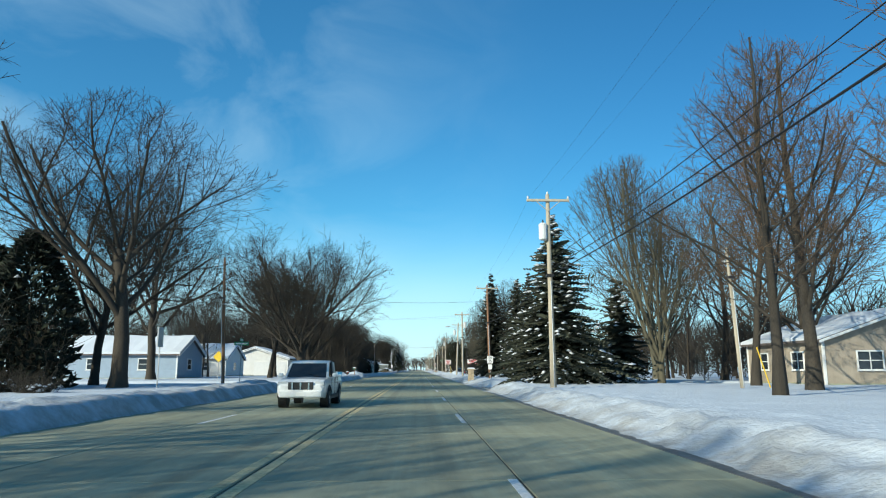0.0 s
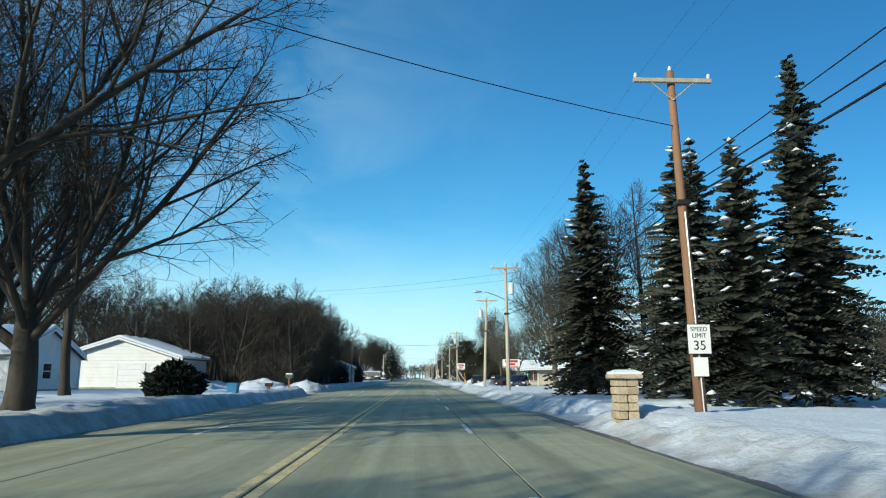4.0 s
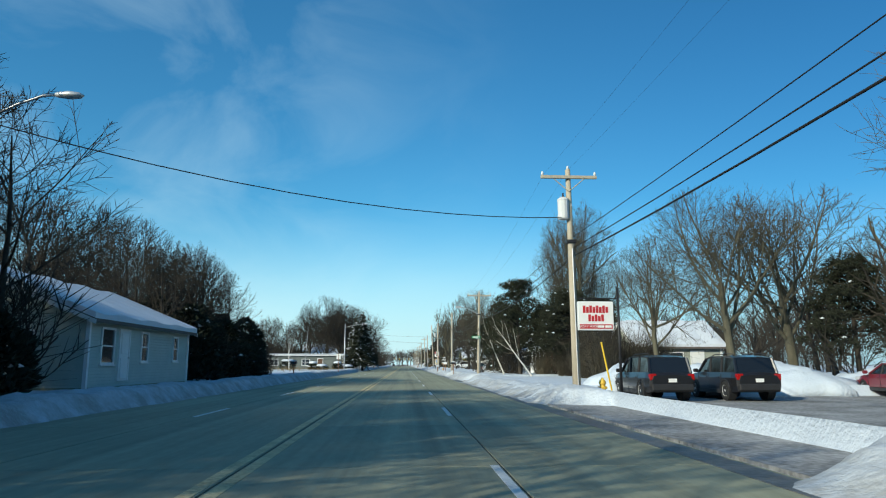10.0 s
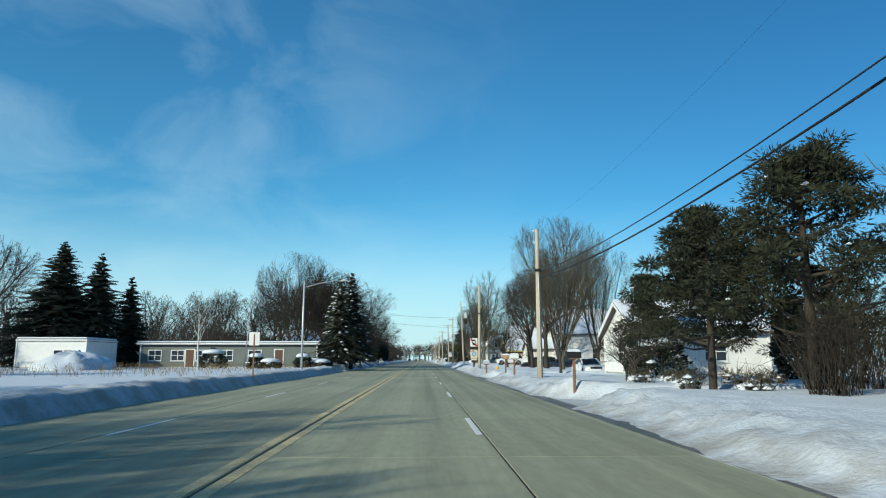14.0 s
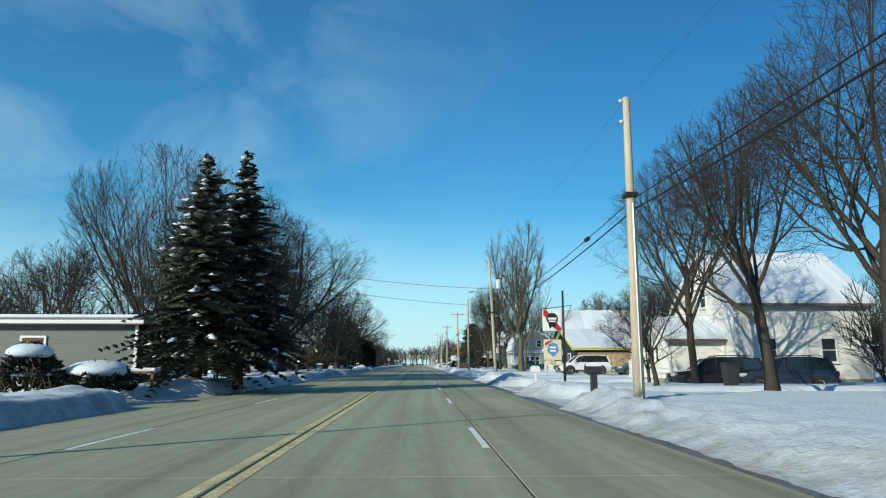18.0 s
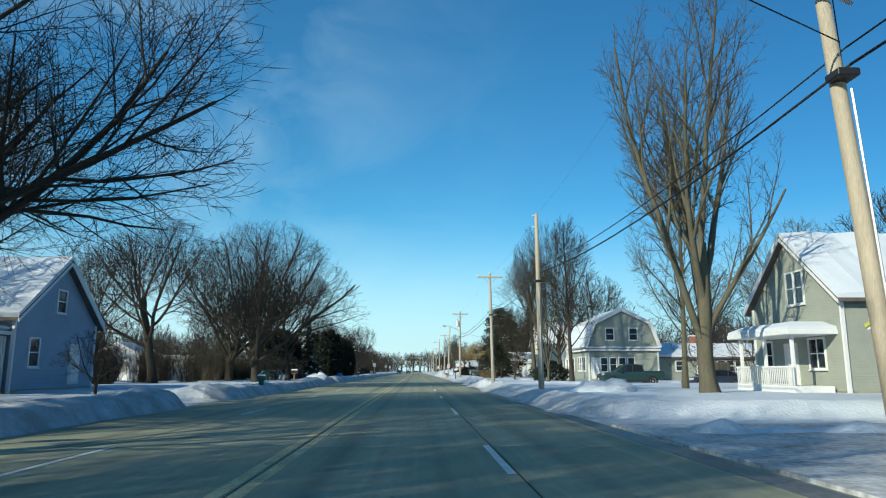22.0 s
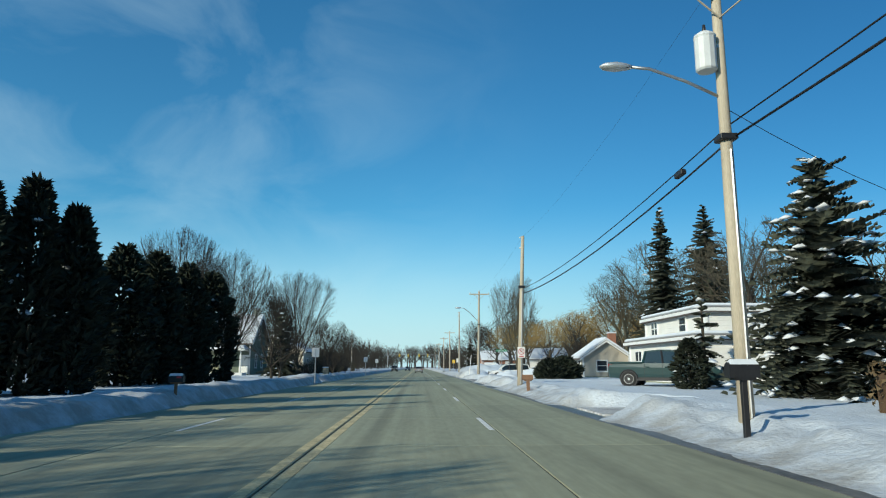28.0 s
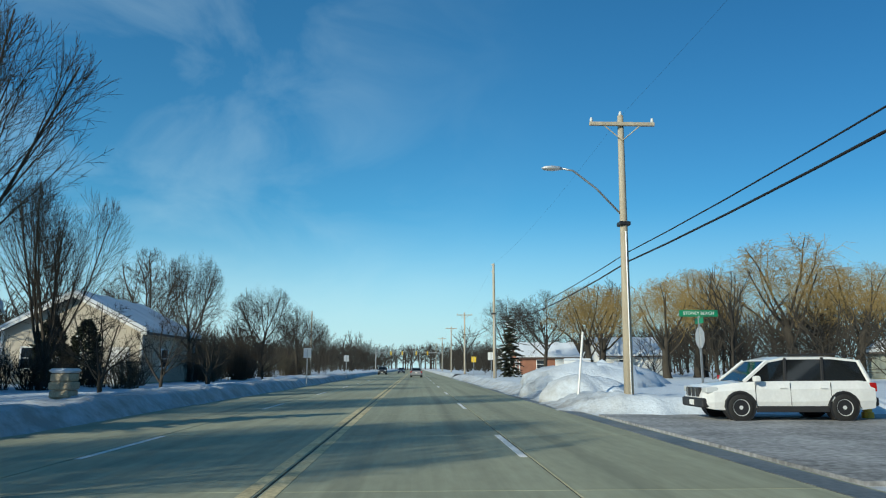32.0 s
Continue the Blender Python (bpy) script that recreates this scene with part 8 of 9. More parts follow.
    part("number_plate", boxm("number_plate", SIGN_WHITE, fx + 0.05, fx + 0.062, -0.16, 0.16, S["base"] + 0.10, S["base"] + 0.24), c)
    part("rear_bumper", Shape().box(rx - 0.06, rx + 0.14, -0.80, 0.80, S["base"] + 0.08, S["base"] + 0.34, c=0.04).mesh("rear_bumper", CAR_TRIM if kind != "sedan" else material), c)
    part("number_plate", boxm("number_plate", SIGN_WHITE, rx - 0.035, rx - 0.02, -0.16, 0.16, belt - 0.36, belt - 0.22), c)
    part("wiper", Shape().tube([(g[-1][0] - 0.02, 0.45, belt + 0.02), (g[-1][0] - 0.2, 0.0, belt + 0.13)], 0.012, 4).mesh("wiper", BLACK), c)
    if kind == "pickup":
        part("bed_liner", boxm("bed_liner", BLACK, -2.45, -1.0, -0.78, 0.78, 0.9, 1.17), c, "black open cargo bed")
        for s in (-1, 1):
            part("bed_rail", Shape().box(-2.5, -0.98, s * 0.86 - 0.06, s * 0.86 + 0.06, 1.10, 1.21, c=0.02).mesh("bed_rail", material), c)
        part("tailgate", Shape().box(-2.62, -2.5, -0.86, 0.86, 0.72, 1.2, c=0.03).mesh("tailgate", material), c)
    return c


car("pickup", CAR_WHITE, "white crew-cab pickup driving in the oncoming lane", -2.05, 32.5, -90, 0.0, "pickup_truck", "cars on the road")
car("sedan", CAR_GREY, "grey sedan driving far ahead on the road", 1.9, 565, 90, 0.0, group="cars on the road")
car("sedan", CAR_NAVY, "dark sedan on the distant road", -1.9, 640, -90, 0.0, group="cars on the road")
car("suv", CAR_BLACK, "dark car on the distant road", -5.4, 610, -90, 0.0, group="cars on the road")
car("suv", CAR_BLACK, "black sport utility vehicle parked at the lot edge", 12.4, 176.4, 90)
car("suv", CAR_BLACK, "dark sport utility vehicle parked in the lot", 15.8, 176.4, 90)
car("sedan", CAR_RED, "dark red car parked at the snowy lot edge", 24.4, 178.0, 84)
car("suv", CAR_BLACK, "black minivan parked facing the road", 27.6, 176.4, -92)
car("sedan", CAR_WHITE, "white car parked in the snowy lot", 31.0, 176.6, -90)
car("suv", CAR_NAVY, "dark blue van parked beside the restaurant sign", 13.5, 134.6, -104)
car("sedan", CAR_BLACK, "black car parked in the restaurant lot", 13.9, 143.2, 28)
car("suv", CAR_BLUE, "bright blue car parked by the restaurant", 20.6, 135.2, 20)
car("suv", CAR_BLACK, "black car parked under bare trees", 17.6, 296.2, 168)
car("suv", CAR_NAVY, "dark van parked under bare trees", 20.6, 295.2, 172)
car("sedan", CAR_WHITE, "white car parked in the drive of a white house", 16.6, 265.6, -88)
car("suv", CAR_WHITE, "white crossover parked beside the tavern fence", 17.0, 322.3, 182, 0.5)
car("sedan", CAR_TEAL, "dull teal car half hidden by the porch", 21.6, 320.6, 180, 0.4)
car("pickup", CAR_GREEN, "dark green pickup parked before the barn-roofed house", 20.2, 373.6, 178, 0.2, name="pickup_truck")
car("sedan", CAR_NAVY, "dark blue car parked behind snow", 26.2, 371.0, 176)
car("pickup", CAR_GREEN, "dark green pickup parked in a snowy drive", 13.9, 435.2, -32, 0.45, name="pickup_truck")
car("sedan", CAR_BLACK, "black car parked beside the white house", 19.5, 450.6, 175)
car("suv", CAR_WHITE, "white sport utility vehicle waiting at the side street", 12.0, 478.6, 178, 0.0)
car("sedan", CAR_WHITE, "white car parked behind roadside snow", 12.0, 508.0, 160)
car("suv", CAR_BLACK, "dark car parked behind roadside snow", 14.5, 512.0, 170)
car("sedan", CAR_GREY, "grey car parked on the side street", 22.5, 500.0, 10)
car("suv", CAR_BLACK, "dark car parked beyond bare trees", -13.0, 400.0, 0)
car("sedan", CAR_WHITE, "white car parked beside a snowy drive", -13.5, 392.0, 80)

# ---- mailboxes, bins, hydrants, signs ----
def mailbox(x, y, box, label, heading=180, tilt=0, z=0.42, h=1.05, post=None, snow=True, wide=0.1):
    """heading: where the door looks, degrees from +x."""
    m = thing("mailbox", label, "mailbox", pose(x, y, z, tilt, 0, heading), "roadside mailboxes")
    part("post", Shape().box(-wide / 2, wide / 2, -wide / 2, wide / 2, -0.3, h, c=0.012).mesh("post", post or POLE_BROWN), m)
    out = [(-0.11, 0.0), (0.11, 0.0), (0.11, 0.16), (0.078, 0.235), (0.0, 0.27), (-0.078, 0.235), (-0.11, 0.16)]
    b = part("box", Shape().prism([(u, h + w) for u, w in out], "x", -0.27, 0.27).mesh("box", box), m)
    part("door", Shape().prism([(u * 1.05, h + w * 1.03) for u, w in out], "x", 0.27, 0.29).mesh("door", box), b)
    part("flag", boxm("flag", SIGN_RED, 0.05, 0.22, -0.127, -0.113, h + 0.15, h + 0.21), b, "small red flag")
    part("support", boxm("support", post or POLE_BROWN, -0.2, 0.2, -0.09, 0.09, h - 0.05, h), m)
    if snow:
        part("snow_cap", Shape().loft([[(-0.26, -0.10, h + 0.235), (0.26, -0.10, h + 0.235), (0.26, 0.10, h + 0.235), (-0.26, 0.10, h + 0.235)], [(-0.2, -0.07, h + 0.33), (0.2, -0.07, h + 0.33), (0.2, 0.07, h + 0.33), (-0.2, 0.07, h + 0.33)]]).mesh("snow_cap", SNOW_CAP), m, "cap of snow")
    return m


MB = "on a wooden post in the snow bank"
mailbox(-7.6, 110.4, PLASTIC_GREEN, "green mailbox " + MB, 0, h=1.0)
mailbox(-8.3, 106.6, PLASTIC_BLACK, "dark newspaper tube on a low broad post", 0, h=0.4, wide=0.2)
mailbox(11.1, 139.2, BLACK, "black mailbox post leaning in a snow heap", 180, 8, h=0.75, wide=0.08)
mailbox(-7.9, 211.8, PLASTIC_BLACK, "black mailbox " + MB, 0)
mailbox(8.2, 250.3, WHITE_TRIM, "white mailbox " + MB)
mailbox(8.2, 254.8, WOOD_FENCE, "tan newspaper tube " + MB)
mailbox(7.75, 264.4, ALUMINIUM, "weathered grey mailbox tilted on a post in the snow", 180, 6, h=0.62, wide=0.14)
mailbox(8.2, 284.1, PLASTIC_BLACK, "grey plastic mailbox with a moulded post", 180, 0, z=0.35, h=0.75, wide=0.2, post=PLASTIC_BLACK)
mailbox(9.0, 300.4, WHITE_TRIM, "snow-plastered white mailbox leaning in the bank", 180, 10, h=0.55, post=WHITE_TRIM)
mailbox(-7.3, 315.5, PLASTIC_BLACK, "black mailbox " + MB, 0, h=0.9, wide=0.2, post=PLASTIC_BLACK)
mailbox(-7.4, 328.8, BLACK, "black mailbox " + MB, 0, h=0.7)
mailbox(-7.4, 359.0, PLASTIC_GREEN, "dark green mailbox " + MB, 0, h=0.45, wide=0.26, post=PLASTIC_GREEN)
mailbox(-7.6, 371.5, BLACK, "black mailbox " + MB, 0, h=0.8)
wst = thing("snow_marker", "slim white wooden stake at the verge", "marker", pose(8.5, 397.4, 0.4))
part("stake", Shape().box(-0.04, 0.04, -0.04, 0.04, -0.2, 0.95, c=0.008).mesh("stake", WHITE_TRIM), wst)
mailbox(7.7, 414.4, BLACK, "black mailbox on a dark post beside a pole", 180, 0, h=0.8, post=BLACK)
mailbox(-7.3, 428.6, BLACK, "black mailbox " + MB, 0, h=0.42)
mailbox(7.5, 437.6, POLE_BROWN, "broken brown mailbox post in the snow", 180, 12, h=0.34, wide=0.16)
mailbox(8.2, 233.2, BLACK, "black mailbox " + MB, 180)
for x, y, m_, lab in ((-8.3, 97.2, PLASTIC_BLUE, "blue plastic bin half buried in snow"), (-7.9, 332.0, PLASTIC_BLUE, "blue-grey plastic bin at the kerb"), (-8.2, 409.4, PLASTIC_BLUE, "blue plastic bin half buried in snow"), (14.6, 461.2, PLASTIC_GREEN, "green plastic bin before a cottage"), (-13.2, 387.2, PLASTIC_GREEN, "tall green plastic bin under a tree"), (16.2, 291.4, PLASTIC_BLACK, "black plastic bin by a tree")):
    b = thing("plastic_bin", lab, "bin", pose(x, y, 0.1 if "buried" in lab else 0.45), "plastic bins")
    part("body", Shape().loft([[(-0.22, -0.24, -0.1), (0.22, -0.24, -0.1), (0.22, 0.24, -0.1), (-0.22, 0.24, -0.1)], [(-0.29, -0.33, 0.95), (0.29, -0.33, 0.95), (0.29, 0.33, 0.95), (-0.29, 0.33, 0.95)]]).mesh("body", m_), b)
    part("lid", Shape().box(-0.31, 0.33, -0.35, 0.35, 0.955, 1.03, c=0.025).mesh("lid", m_), b)
    part("handle", Shape().tube([(0.33, -0.25, 0.93), (0.33, 0.25, 0.93)], 0.02, 6).mesh("handle", m_), b)
for x, y in ((10.2, 175.8), (8.7, 264.8), (15.0, 365.2), (14.6, 478.6)):
    h = thing("fire_hydrant", "yellow fire hydrant standing in snow", "hydrant", pose(x, y, 0.12), "fire hydrants")
    n = 12
    part("barrel", Shape().loft([[(q * math.cos(6.283 * k / n), q * math.sin(6.283 * k / n), z) for k in range(n)] for z, q in ((-0.2, 0.16), (0.05, 0.16), (0.06, 0.12), (0.52, 0.12), (0.53, 0.155), (0.58, 0.155))]).mesh("barrel", HYDRANT), h)
    part("bonnet", Shape().loft([[(q * math.cos(6.283 * k / n), q * math.sin(6.283 * k / n), z) for k in range(n)] for z, q in ((0.58, 0.14), (0.66, 0.12), (0.72, 0.06), (0.78, 0.04))]).mesh("bonnet", HYDRANT), h)
    for dx, dy, r in ((0.16, 0, 0.05), (-0.16, 0, 0.05), (0, -0.17, 0.07)):
        part("nozzle", Shape().tube([(dx * 0.5, dy * 0.5, 0.38), (dx * 1.15, dy * 1.15, 0.38)], r, 8).mesh("nozzle", HYDRANT), h)


def sign_post(x, y, h, label, z=0.35, r=0.03, mat_=None, name="road_sign"):
    s = thing(name, label, "sign", pose(x, y, z), "road signs")
    part("post", Shape().box(-r, r, -r * 0.7, r * 0.7, -0.3, h, c=0.005).mesh("post", mat_ or METAL), s)
    return s


def bars(parent, rows, y, material):
    """Plain bars where writing cannot be read: (x0, x1, z0, z1)."""
    for a, b, c, d in rows:
        part("lettering", boxm("lettering", material, a, b, y - 0.008, y + 0.004, c, d), parent)


def street_blade(parent, z, w=0.95, h=0.22, turn=0, words=None):
    bl = part("blade", Shape().box(-w / 2, w / 2, -0.008, 0.008, z, z + h, c=0.004).mesh("blade", SIGN_GREEN), parent, "green street name blade", Matrix.Rotation(radians(turn), 4, "Z"))
    if words:
        part("lettering", text_mesh(words, h * 0.66, SIGN_WHITE, 0.004), bl, "", Matrix.Translation((0, -0.012, z + h / 2)))
    else:
        bars(bl, [(-w * 0.40, w * 0.22, z + h * 0.28, z + h * 0.72), (w * 0.28, w * 0.42, z + h * 0.35, z + h * 0.7)], -0.008, SIGN_WHITE)
    return bl


s1 = sign_post(11.2, 53.4, 2.9, "green street name sign before a snowy spruce", name="street_sign")
street_blade(s1, 2.75, 1.0, 0.24)
s2 = sign_post(-10.2, 52.9, 2.9, "green street name sign on a snowy corner", name="street_sign")
street_blade(s2, 2.75, 1.0, 0.24)
street_blade(s2, 3.02, 0.9, 0.2, 90)
s3 = sign_post(-10.9, 39.6, 3.0, "narrow dark-backed sign on a post in snow")
part("panel", boxm("panel", METAL, -0.03, 0.03, -0.35, 0.35, 2.2, 3.2), s3)
s4 = sign_post(-15.5, 66.0, 2.4, "yellow warning sign near a side street")
part("panel", Shape().prism([(0, -0.5), (0.5, 0), (0, 0.5), (-0.5, 0)], "y", -0.05, -0.03).mesh("panel", SIGN_YELLOW), s4, "", Matrix.Translation((0, 0, 2.2)))
# speed limit on the brown pole
sp_ = thing("speed_limit_sign", "white speed limit sign reading thirty-five on a pole", "sign", pose(9.72, 75.85, 0))
pl = part("panel", Shape().box(-0.31, 0.31, -0.012, 0.0, 2.05, 2.83, c=0.004).mesh("panel", SIGN_WHITE), sp_)
part("border", Shape().box(-0.33, 0.33, -0.004, 0.008, 2.03, 2.85).mesh("border", INK), pl)
for w_, z_, sz in (("SPEED", 2.70, 0.17), ("LIMIT", 2.53, 0.17), ("35", 2.26, 0.36)):
    part("lettering", text_mesh(w_, sz, INK, 0.003), pl, "", Matrix.Translation((0, -0.016, z_)))
part("lower_plate", boxm("lower_plate", SIGN_WHITE, -0.2, 0.2, -0.012, 0.0, 1.45, 1.95), sp_, "small white plate below")
# stone gate pillar
gp = thing("stone_pillar", "tan stone gate pillar capped with snow", "pillar", pose(7.75, 76.3, 0.1))
part("core", boxm("core", JOINT, -0.24, 0.24, -0.24, 0.24, 0, 1.28), gp)
stv = random.Random(4)
for lv in range(6):
    for qx, qy, wx, wy in ((-0.15, -0.15, 0.13, 0.13), (0.15, -0.15, 0.13, 0.13), (-0.15, 0.15, 0.13, 0.13), (0.15, 0.15, 0.13, 0.13)):
        e = stv.uniform(0.0, 0.03)
        part("stone", Shape().box(qx - wx - e, qx + wx + e, qy - wy - e, qy + wy + e, lv * 0.215 + 0.008, lv * 0.215 + 0.207, c=0.02).mesh("stone", STONE), gp)
part("capstone", Shape().box(-0.40, 0.40, -0.40, 0.40, 1.29, 1.40, c=0.02).mesh("capstone", STONE), gp)
part("snow_cap", Shape().loft([[(-0.38, -0.38, 1.404), (0.38, -0.38, 1.404), (0.38, 0.38, 1.404), (-0.38, 0.38, 1.404)], [(-0.36, -0.36, 1.47), (0.36, -0.36, 1.47), (0.36, 0.36, 1.47), (-0.36, 0.36, 1.47)], [(-0.2, -0.2, 1.53), (0.2, -0.2, 1.53), (0.2, 0.2, 1.53), (-0.2, 0.2, 1.53)]]).mesh("snow_cap", SNOW_CAP), gp, "cap of snow")
# restaurant pylon signs
py = thing("pylon_sign", "white restaurant sign with red lettering on a dark post", "sign", pose(11.15, 131.2, 0))
part("post", Shape().tube([(0, 0, 0.2), (0, 0, 5.0)], 0.06, 8).mesh("post", BLACK, True), py)
pb = part("panel", Shape().box(0.12, 1.95, -0.12, 0.12, 2.45, 3.35, c=0.02).mesh("panel", SIGN_WHITE), py)
bars(pb, [(0.35, 1.72, 3.02, 3.26), (0.62, 1.45, 2.72, 2.94)], -0.12, SIGN_RED)
bars(pb, [(0.14, 1.93, 2.47, 2.64)], -0.12, SIGN_RED)
bars(pb, [(0.2 + 0.3 * k, 0.42 + 0.3 * k, 2.52, 2.59) for k in range(6)], -0.128, SIGN_WHITE)
part("guy_wire", Shape().tube([(0, 0, 4.6), (1.9, 0, 3.35)], 0.012, 4).mesh("guy_wire", BLACK), py)
py2 = thing("hanging_sign", "white hanging sign with red lettering on a black bracket", "sign", pose(10.4, 174.0, 0))
part("post", Shape().tube([(0, 0, 0.2), (0, 0, 4.35)], 0.055, 8).mesh("post", BLACK, True), py2)
part("bracket", Shape().tube([(0, 0, 3.92), (-1.55, 0, 3.92)], 0.025, 6).mesh("bracket", BLACK), py2)
pb2 = part("panel", Shape().box(-1.58, -0.22, -0.10, 0.10, 2.70, 3.80, c=0.02).mesh("panel", SIGN_WHITE), py2)
bars(pb2, [(-1.40 + 0.125 * k, -1.30 + 0.125 * k, 3.36, 3.64 - 0.05 * (k % 2)) for k in range(8)], -0.10, SIGN_RED)
bars(pb2, [(-1.20 + 0.125 * k, -1.10 + 0.125 * k, 3.04, 3.30 - 0.05 * (k % 2)) for k in range(5)], -0.10, SIGN_RED)
bars(pb2, [(-1.53, -0.27, 2.76, 2.93)], -0.10, SIGN_RED)
part("lettering", text_mesh("GREAT FOOD", 0.13, SIGN_WHITE, 0.004), pb2, "", Matrix.Translation((-1.2, -0.112, 2.845)))
bars(pb2, [(-0.84, -0.60, 2.80, 2.89), (-0.56, -0.32, 2.80, 2.89)], -0.108, SIGN_WHITE)
gy = thing("guy_guard", "yellow plastic guard on a pole guy wire", "guard", pose(10.1, 175.4, 0.4))
part("guard", Shape().tube([(0.35, 0, 0), (0.0, 0, 1.9)], 0.035, 6).mesh("guard", SIGN_YELLOW), gy)
part("cable", Shape().tube([(0.0, 0, 1.9), (-1.1, 0, 5.6)], 0.012, 5).mesh("cable", CABLE), gy)
gy2 = thing("guy_guard", "yellow plastic guard on a pole guy wire", "guard", pose(20.4, 40.4, 0.4))
part("guard", Shape().tube([(0.6, 0, 0), (0.0, 0, 2.2)], 0.035, 6).mesh("guard", SIGN_YELLOW), gy2)
# street blade on the pole, and left-hand plates seen from behind
sb = thing("street_sign", "green street name sign fixed to a wooden pole", "sign", pose(9.15, 214.85, 0))
street_blade(sb, 3.95, 0.85, 0.24)
part("bracket", boxm("bracket", METAL, -0.04, 0.3, -0.02, 0.12, 3.9, 3.96), sb)
for x, y, lab in ((-7.2, 246.6, "white road sign facing the oncoming lane"), (-6.6, 458.8, "road sign plate facing the oncoming lane"), (-6.7, 513.5, "road sign plate facing the oncoming lane"), (-6.8, 545.0, "road sign plate facing the oncoming lane")):
    s = sign_post(x, y, 2.5, lab, mat_=POLE_BROWN if y < 300 else METAL, r=0.04)
    part("panel", Shape().box(-0.3, 0.3, -0.012, 0.0, 1.85, 2.6, c=0.004).mesh("panel", SIGN_WHITE if y < 300 else ALUMINIUM), s)
# tavern sign
tv = thing("tavern_sign", "tall post sign with two painted picture panels", "sign", pose(9.62, 295.4, 0))
part("post", Shape().tube([(0, 0, 0.2), (0, 0, 5.1)], [0.07, 0.05], 8).mesh("post", BLACK, True), tv)
part("bracket", Shape().tube([(-1.1, 0, 4.15), (0.45, 0, 4.35)], 0.02, 6).mesh("bracket", BLACK), tv)
p1 = part("upper_panel", Shape().box(-1.05, -0.12, -0.08, 0.08, 3.05, 4.12, c=0.02).mesh("upper_panel", SIGN_WHITE), tv)
part("ribbon", Shape().prism([(-1.03, 4.10), (-1.03, 3.86), (-0.36, 3.07), (-0.14, 3.07), (-0.14, 3.20), (-0.86, 4.10)], "y", -0.09, -0.08).mesh("ribbon", SIGN_RED), p1, "red diagonal ribbon")
part("emblem", Shape().prism([(-0.585 + 0.30 * math.cos(a), 3.66 + 0.30 * math.sin(a)) for a in [0.5236 * k for k in range(12)]], "y", -0.10, -0.08).mesh("emblem", INK), p1, "black round emblem")
part("emblem_tail", Shape().prism([(-0.78, 3.42), (-0.39, 3.42), (-0.45, 3.16), (-0.585, 3.27), (-0.72, 3.16)], "y", -0.098, -0.08).mesh("emblem_tail", INK), p1)
bars(p1, [(-0.80, -0.37, 3.62, 3.72), (-0.76, -0.41, 3.50, 3.57)], -0.10, SIGN_WHITE)
p2 = part("lower_panel", Shape().box(-1.02, -0.14, -0.08, 0.08, 1.60, 2.62, c=0.02).mesh("lower_panel", SIGN_CREAM), tv)
part("emblem", Shape().prism([(-0.58, 1.75), (-0.30, 2.02), (-0.34, 2.36), (-0.58, 2.48), (-0.82, 2.36), (-0.86, 2.02)], "y", -0.095, -0.08).mesh("emblem", SIGN_BLUE), p2)
bars(p2, [(-0.74, -0.42, 2.18, 2.27), (-0.72, -0.44, 2.02, 2.10)], -0.095, SIGN_WHITE)
part("ribbon", Shape().prism([(-0.98, 2.30), (-0.56, 2.58), (-0.62, 2.60), (-0.98, 2.46)], "y", -0.09, -0.08).mesh("ribbon", SIGN_RED), p2, "red ribbon")
lb = part("lower_board", boxm("lower_board", SIGN_CREAM, -0.98, -0.16, -0.03, 0.03, 1.34, 1.56), tv)
part("lettering", text_mesh("ICE", 0.20, INK, 0.004), lb, "", Matrix.Translation((-0.57, -0.036, 1.45)))
part("brace", Shape().tube([(0.42, 0, 4.33), (0.06, 0, 3.5)], 0.015, 5).mesh("brace", BLACK), tv)
# no parking on the pole
npk = thing("no_parking_sign", "white no-parking sign with a red ring on a pole", "sign", pose(8.08, 443.58, 0))
pn = part("panel", Shape().box(-0.23, 0.23, -0.012, 0.0, 1.95, 2.60, c=0.004).mesh("panel", SIGN_WHITE), npk)
part("ring", Shape().tube([(0.17 * math.cos(a), -0.016, 2.32 + 0.17 * math.sin(a)) for a in [6.283 * k / 16 for k in range(17)]], 0.02, 5).mesh("ring", SIGN_RED), pn)
part("letter", text_mesh("P", 0.26, INK, 0.003), pn, "", Matrix.Translation((0, -0.016, 2.32)))
part("slash", Shape().tube([(-0.12, -0.02, 2.44), (0.12, -0.02, 2.20)], 0.02, 5).mesh("slash", SIGN_RED), pn)
bars(pn, [(-0.15, 0.15, 2.00, 2.06)], -0.012, SIGN_RED)
# the side street's signs
ss = sign_post(11.6, 482.6, 2.85, "green street name sign over the back of a stop sign", name="street_sign", r=0.035)
street_blade(ss, 2.82, 1.36, 0.23, 0, "STONEY BEACH")
street_blade(ss, 2.58, 0.7, 0.2, 90)
part("stop_plate", Shape().prism([(0.38 * math.cos(a), 2.1 + 0.38 * math.sin(a)) for a in [0.3927 + 0.7854 * k for k in range(8)]], "x", -0.012, 0.012).mesh("stop_plate", ALUMINIUM), ss, "edge-on stop sign plate")
mk = thing("snow_marker", "slim white marker stake leaning in a snow bank", "marker", pose(8.0, 485.6, 0.4, 0, 6, 0))
part("stake", Shape().tube([(0, 0, -0.2), (0, 0, 2.4)], 0.045, 6).mesh("stake", SIGN_WHITE), mk)
rs_ = thing("yard_sign", "white yard sign on two posts behind snow heaps", "sign", pose(12.6, 505.0, 0.4))
part("panel", Shape().box(-0.9, 0.9, -0.06, 0.06, 0.7, 1.5, c=0.02).mesh("panel", SIGN_WHITE), rs_)
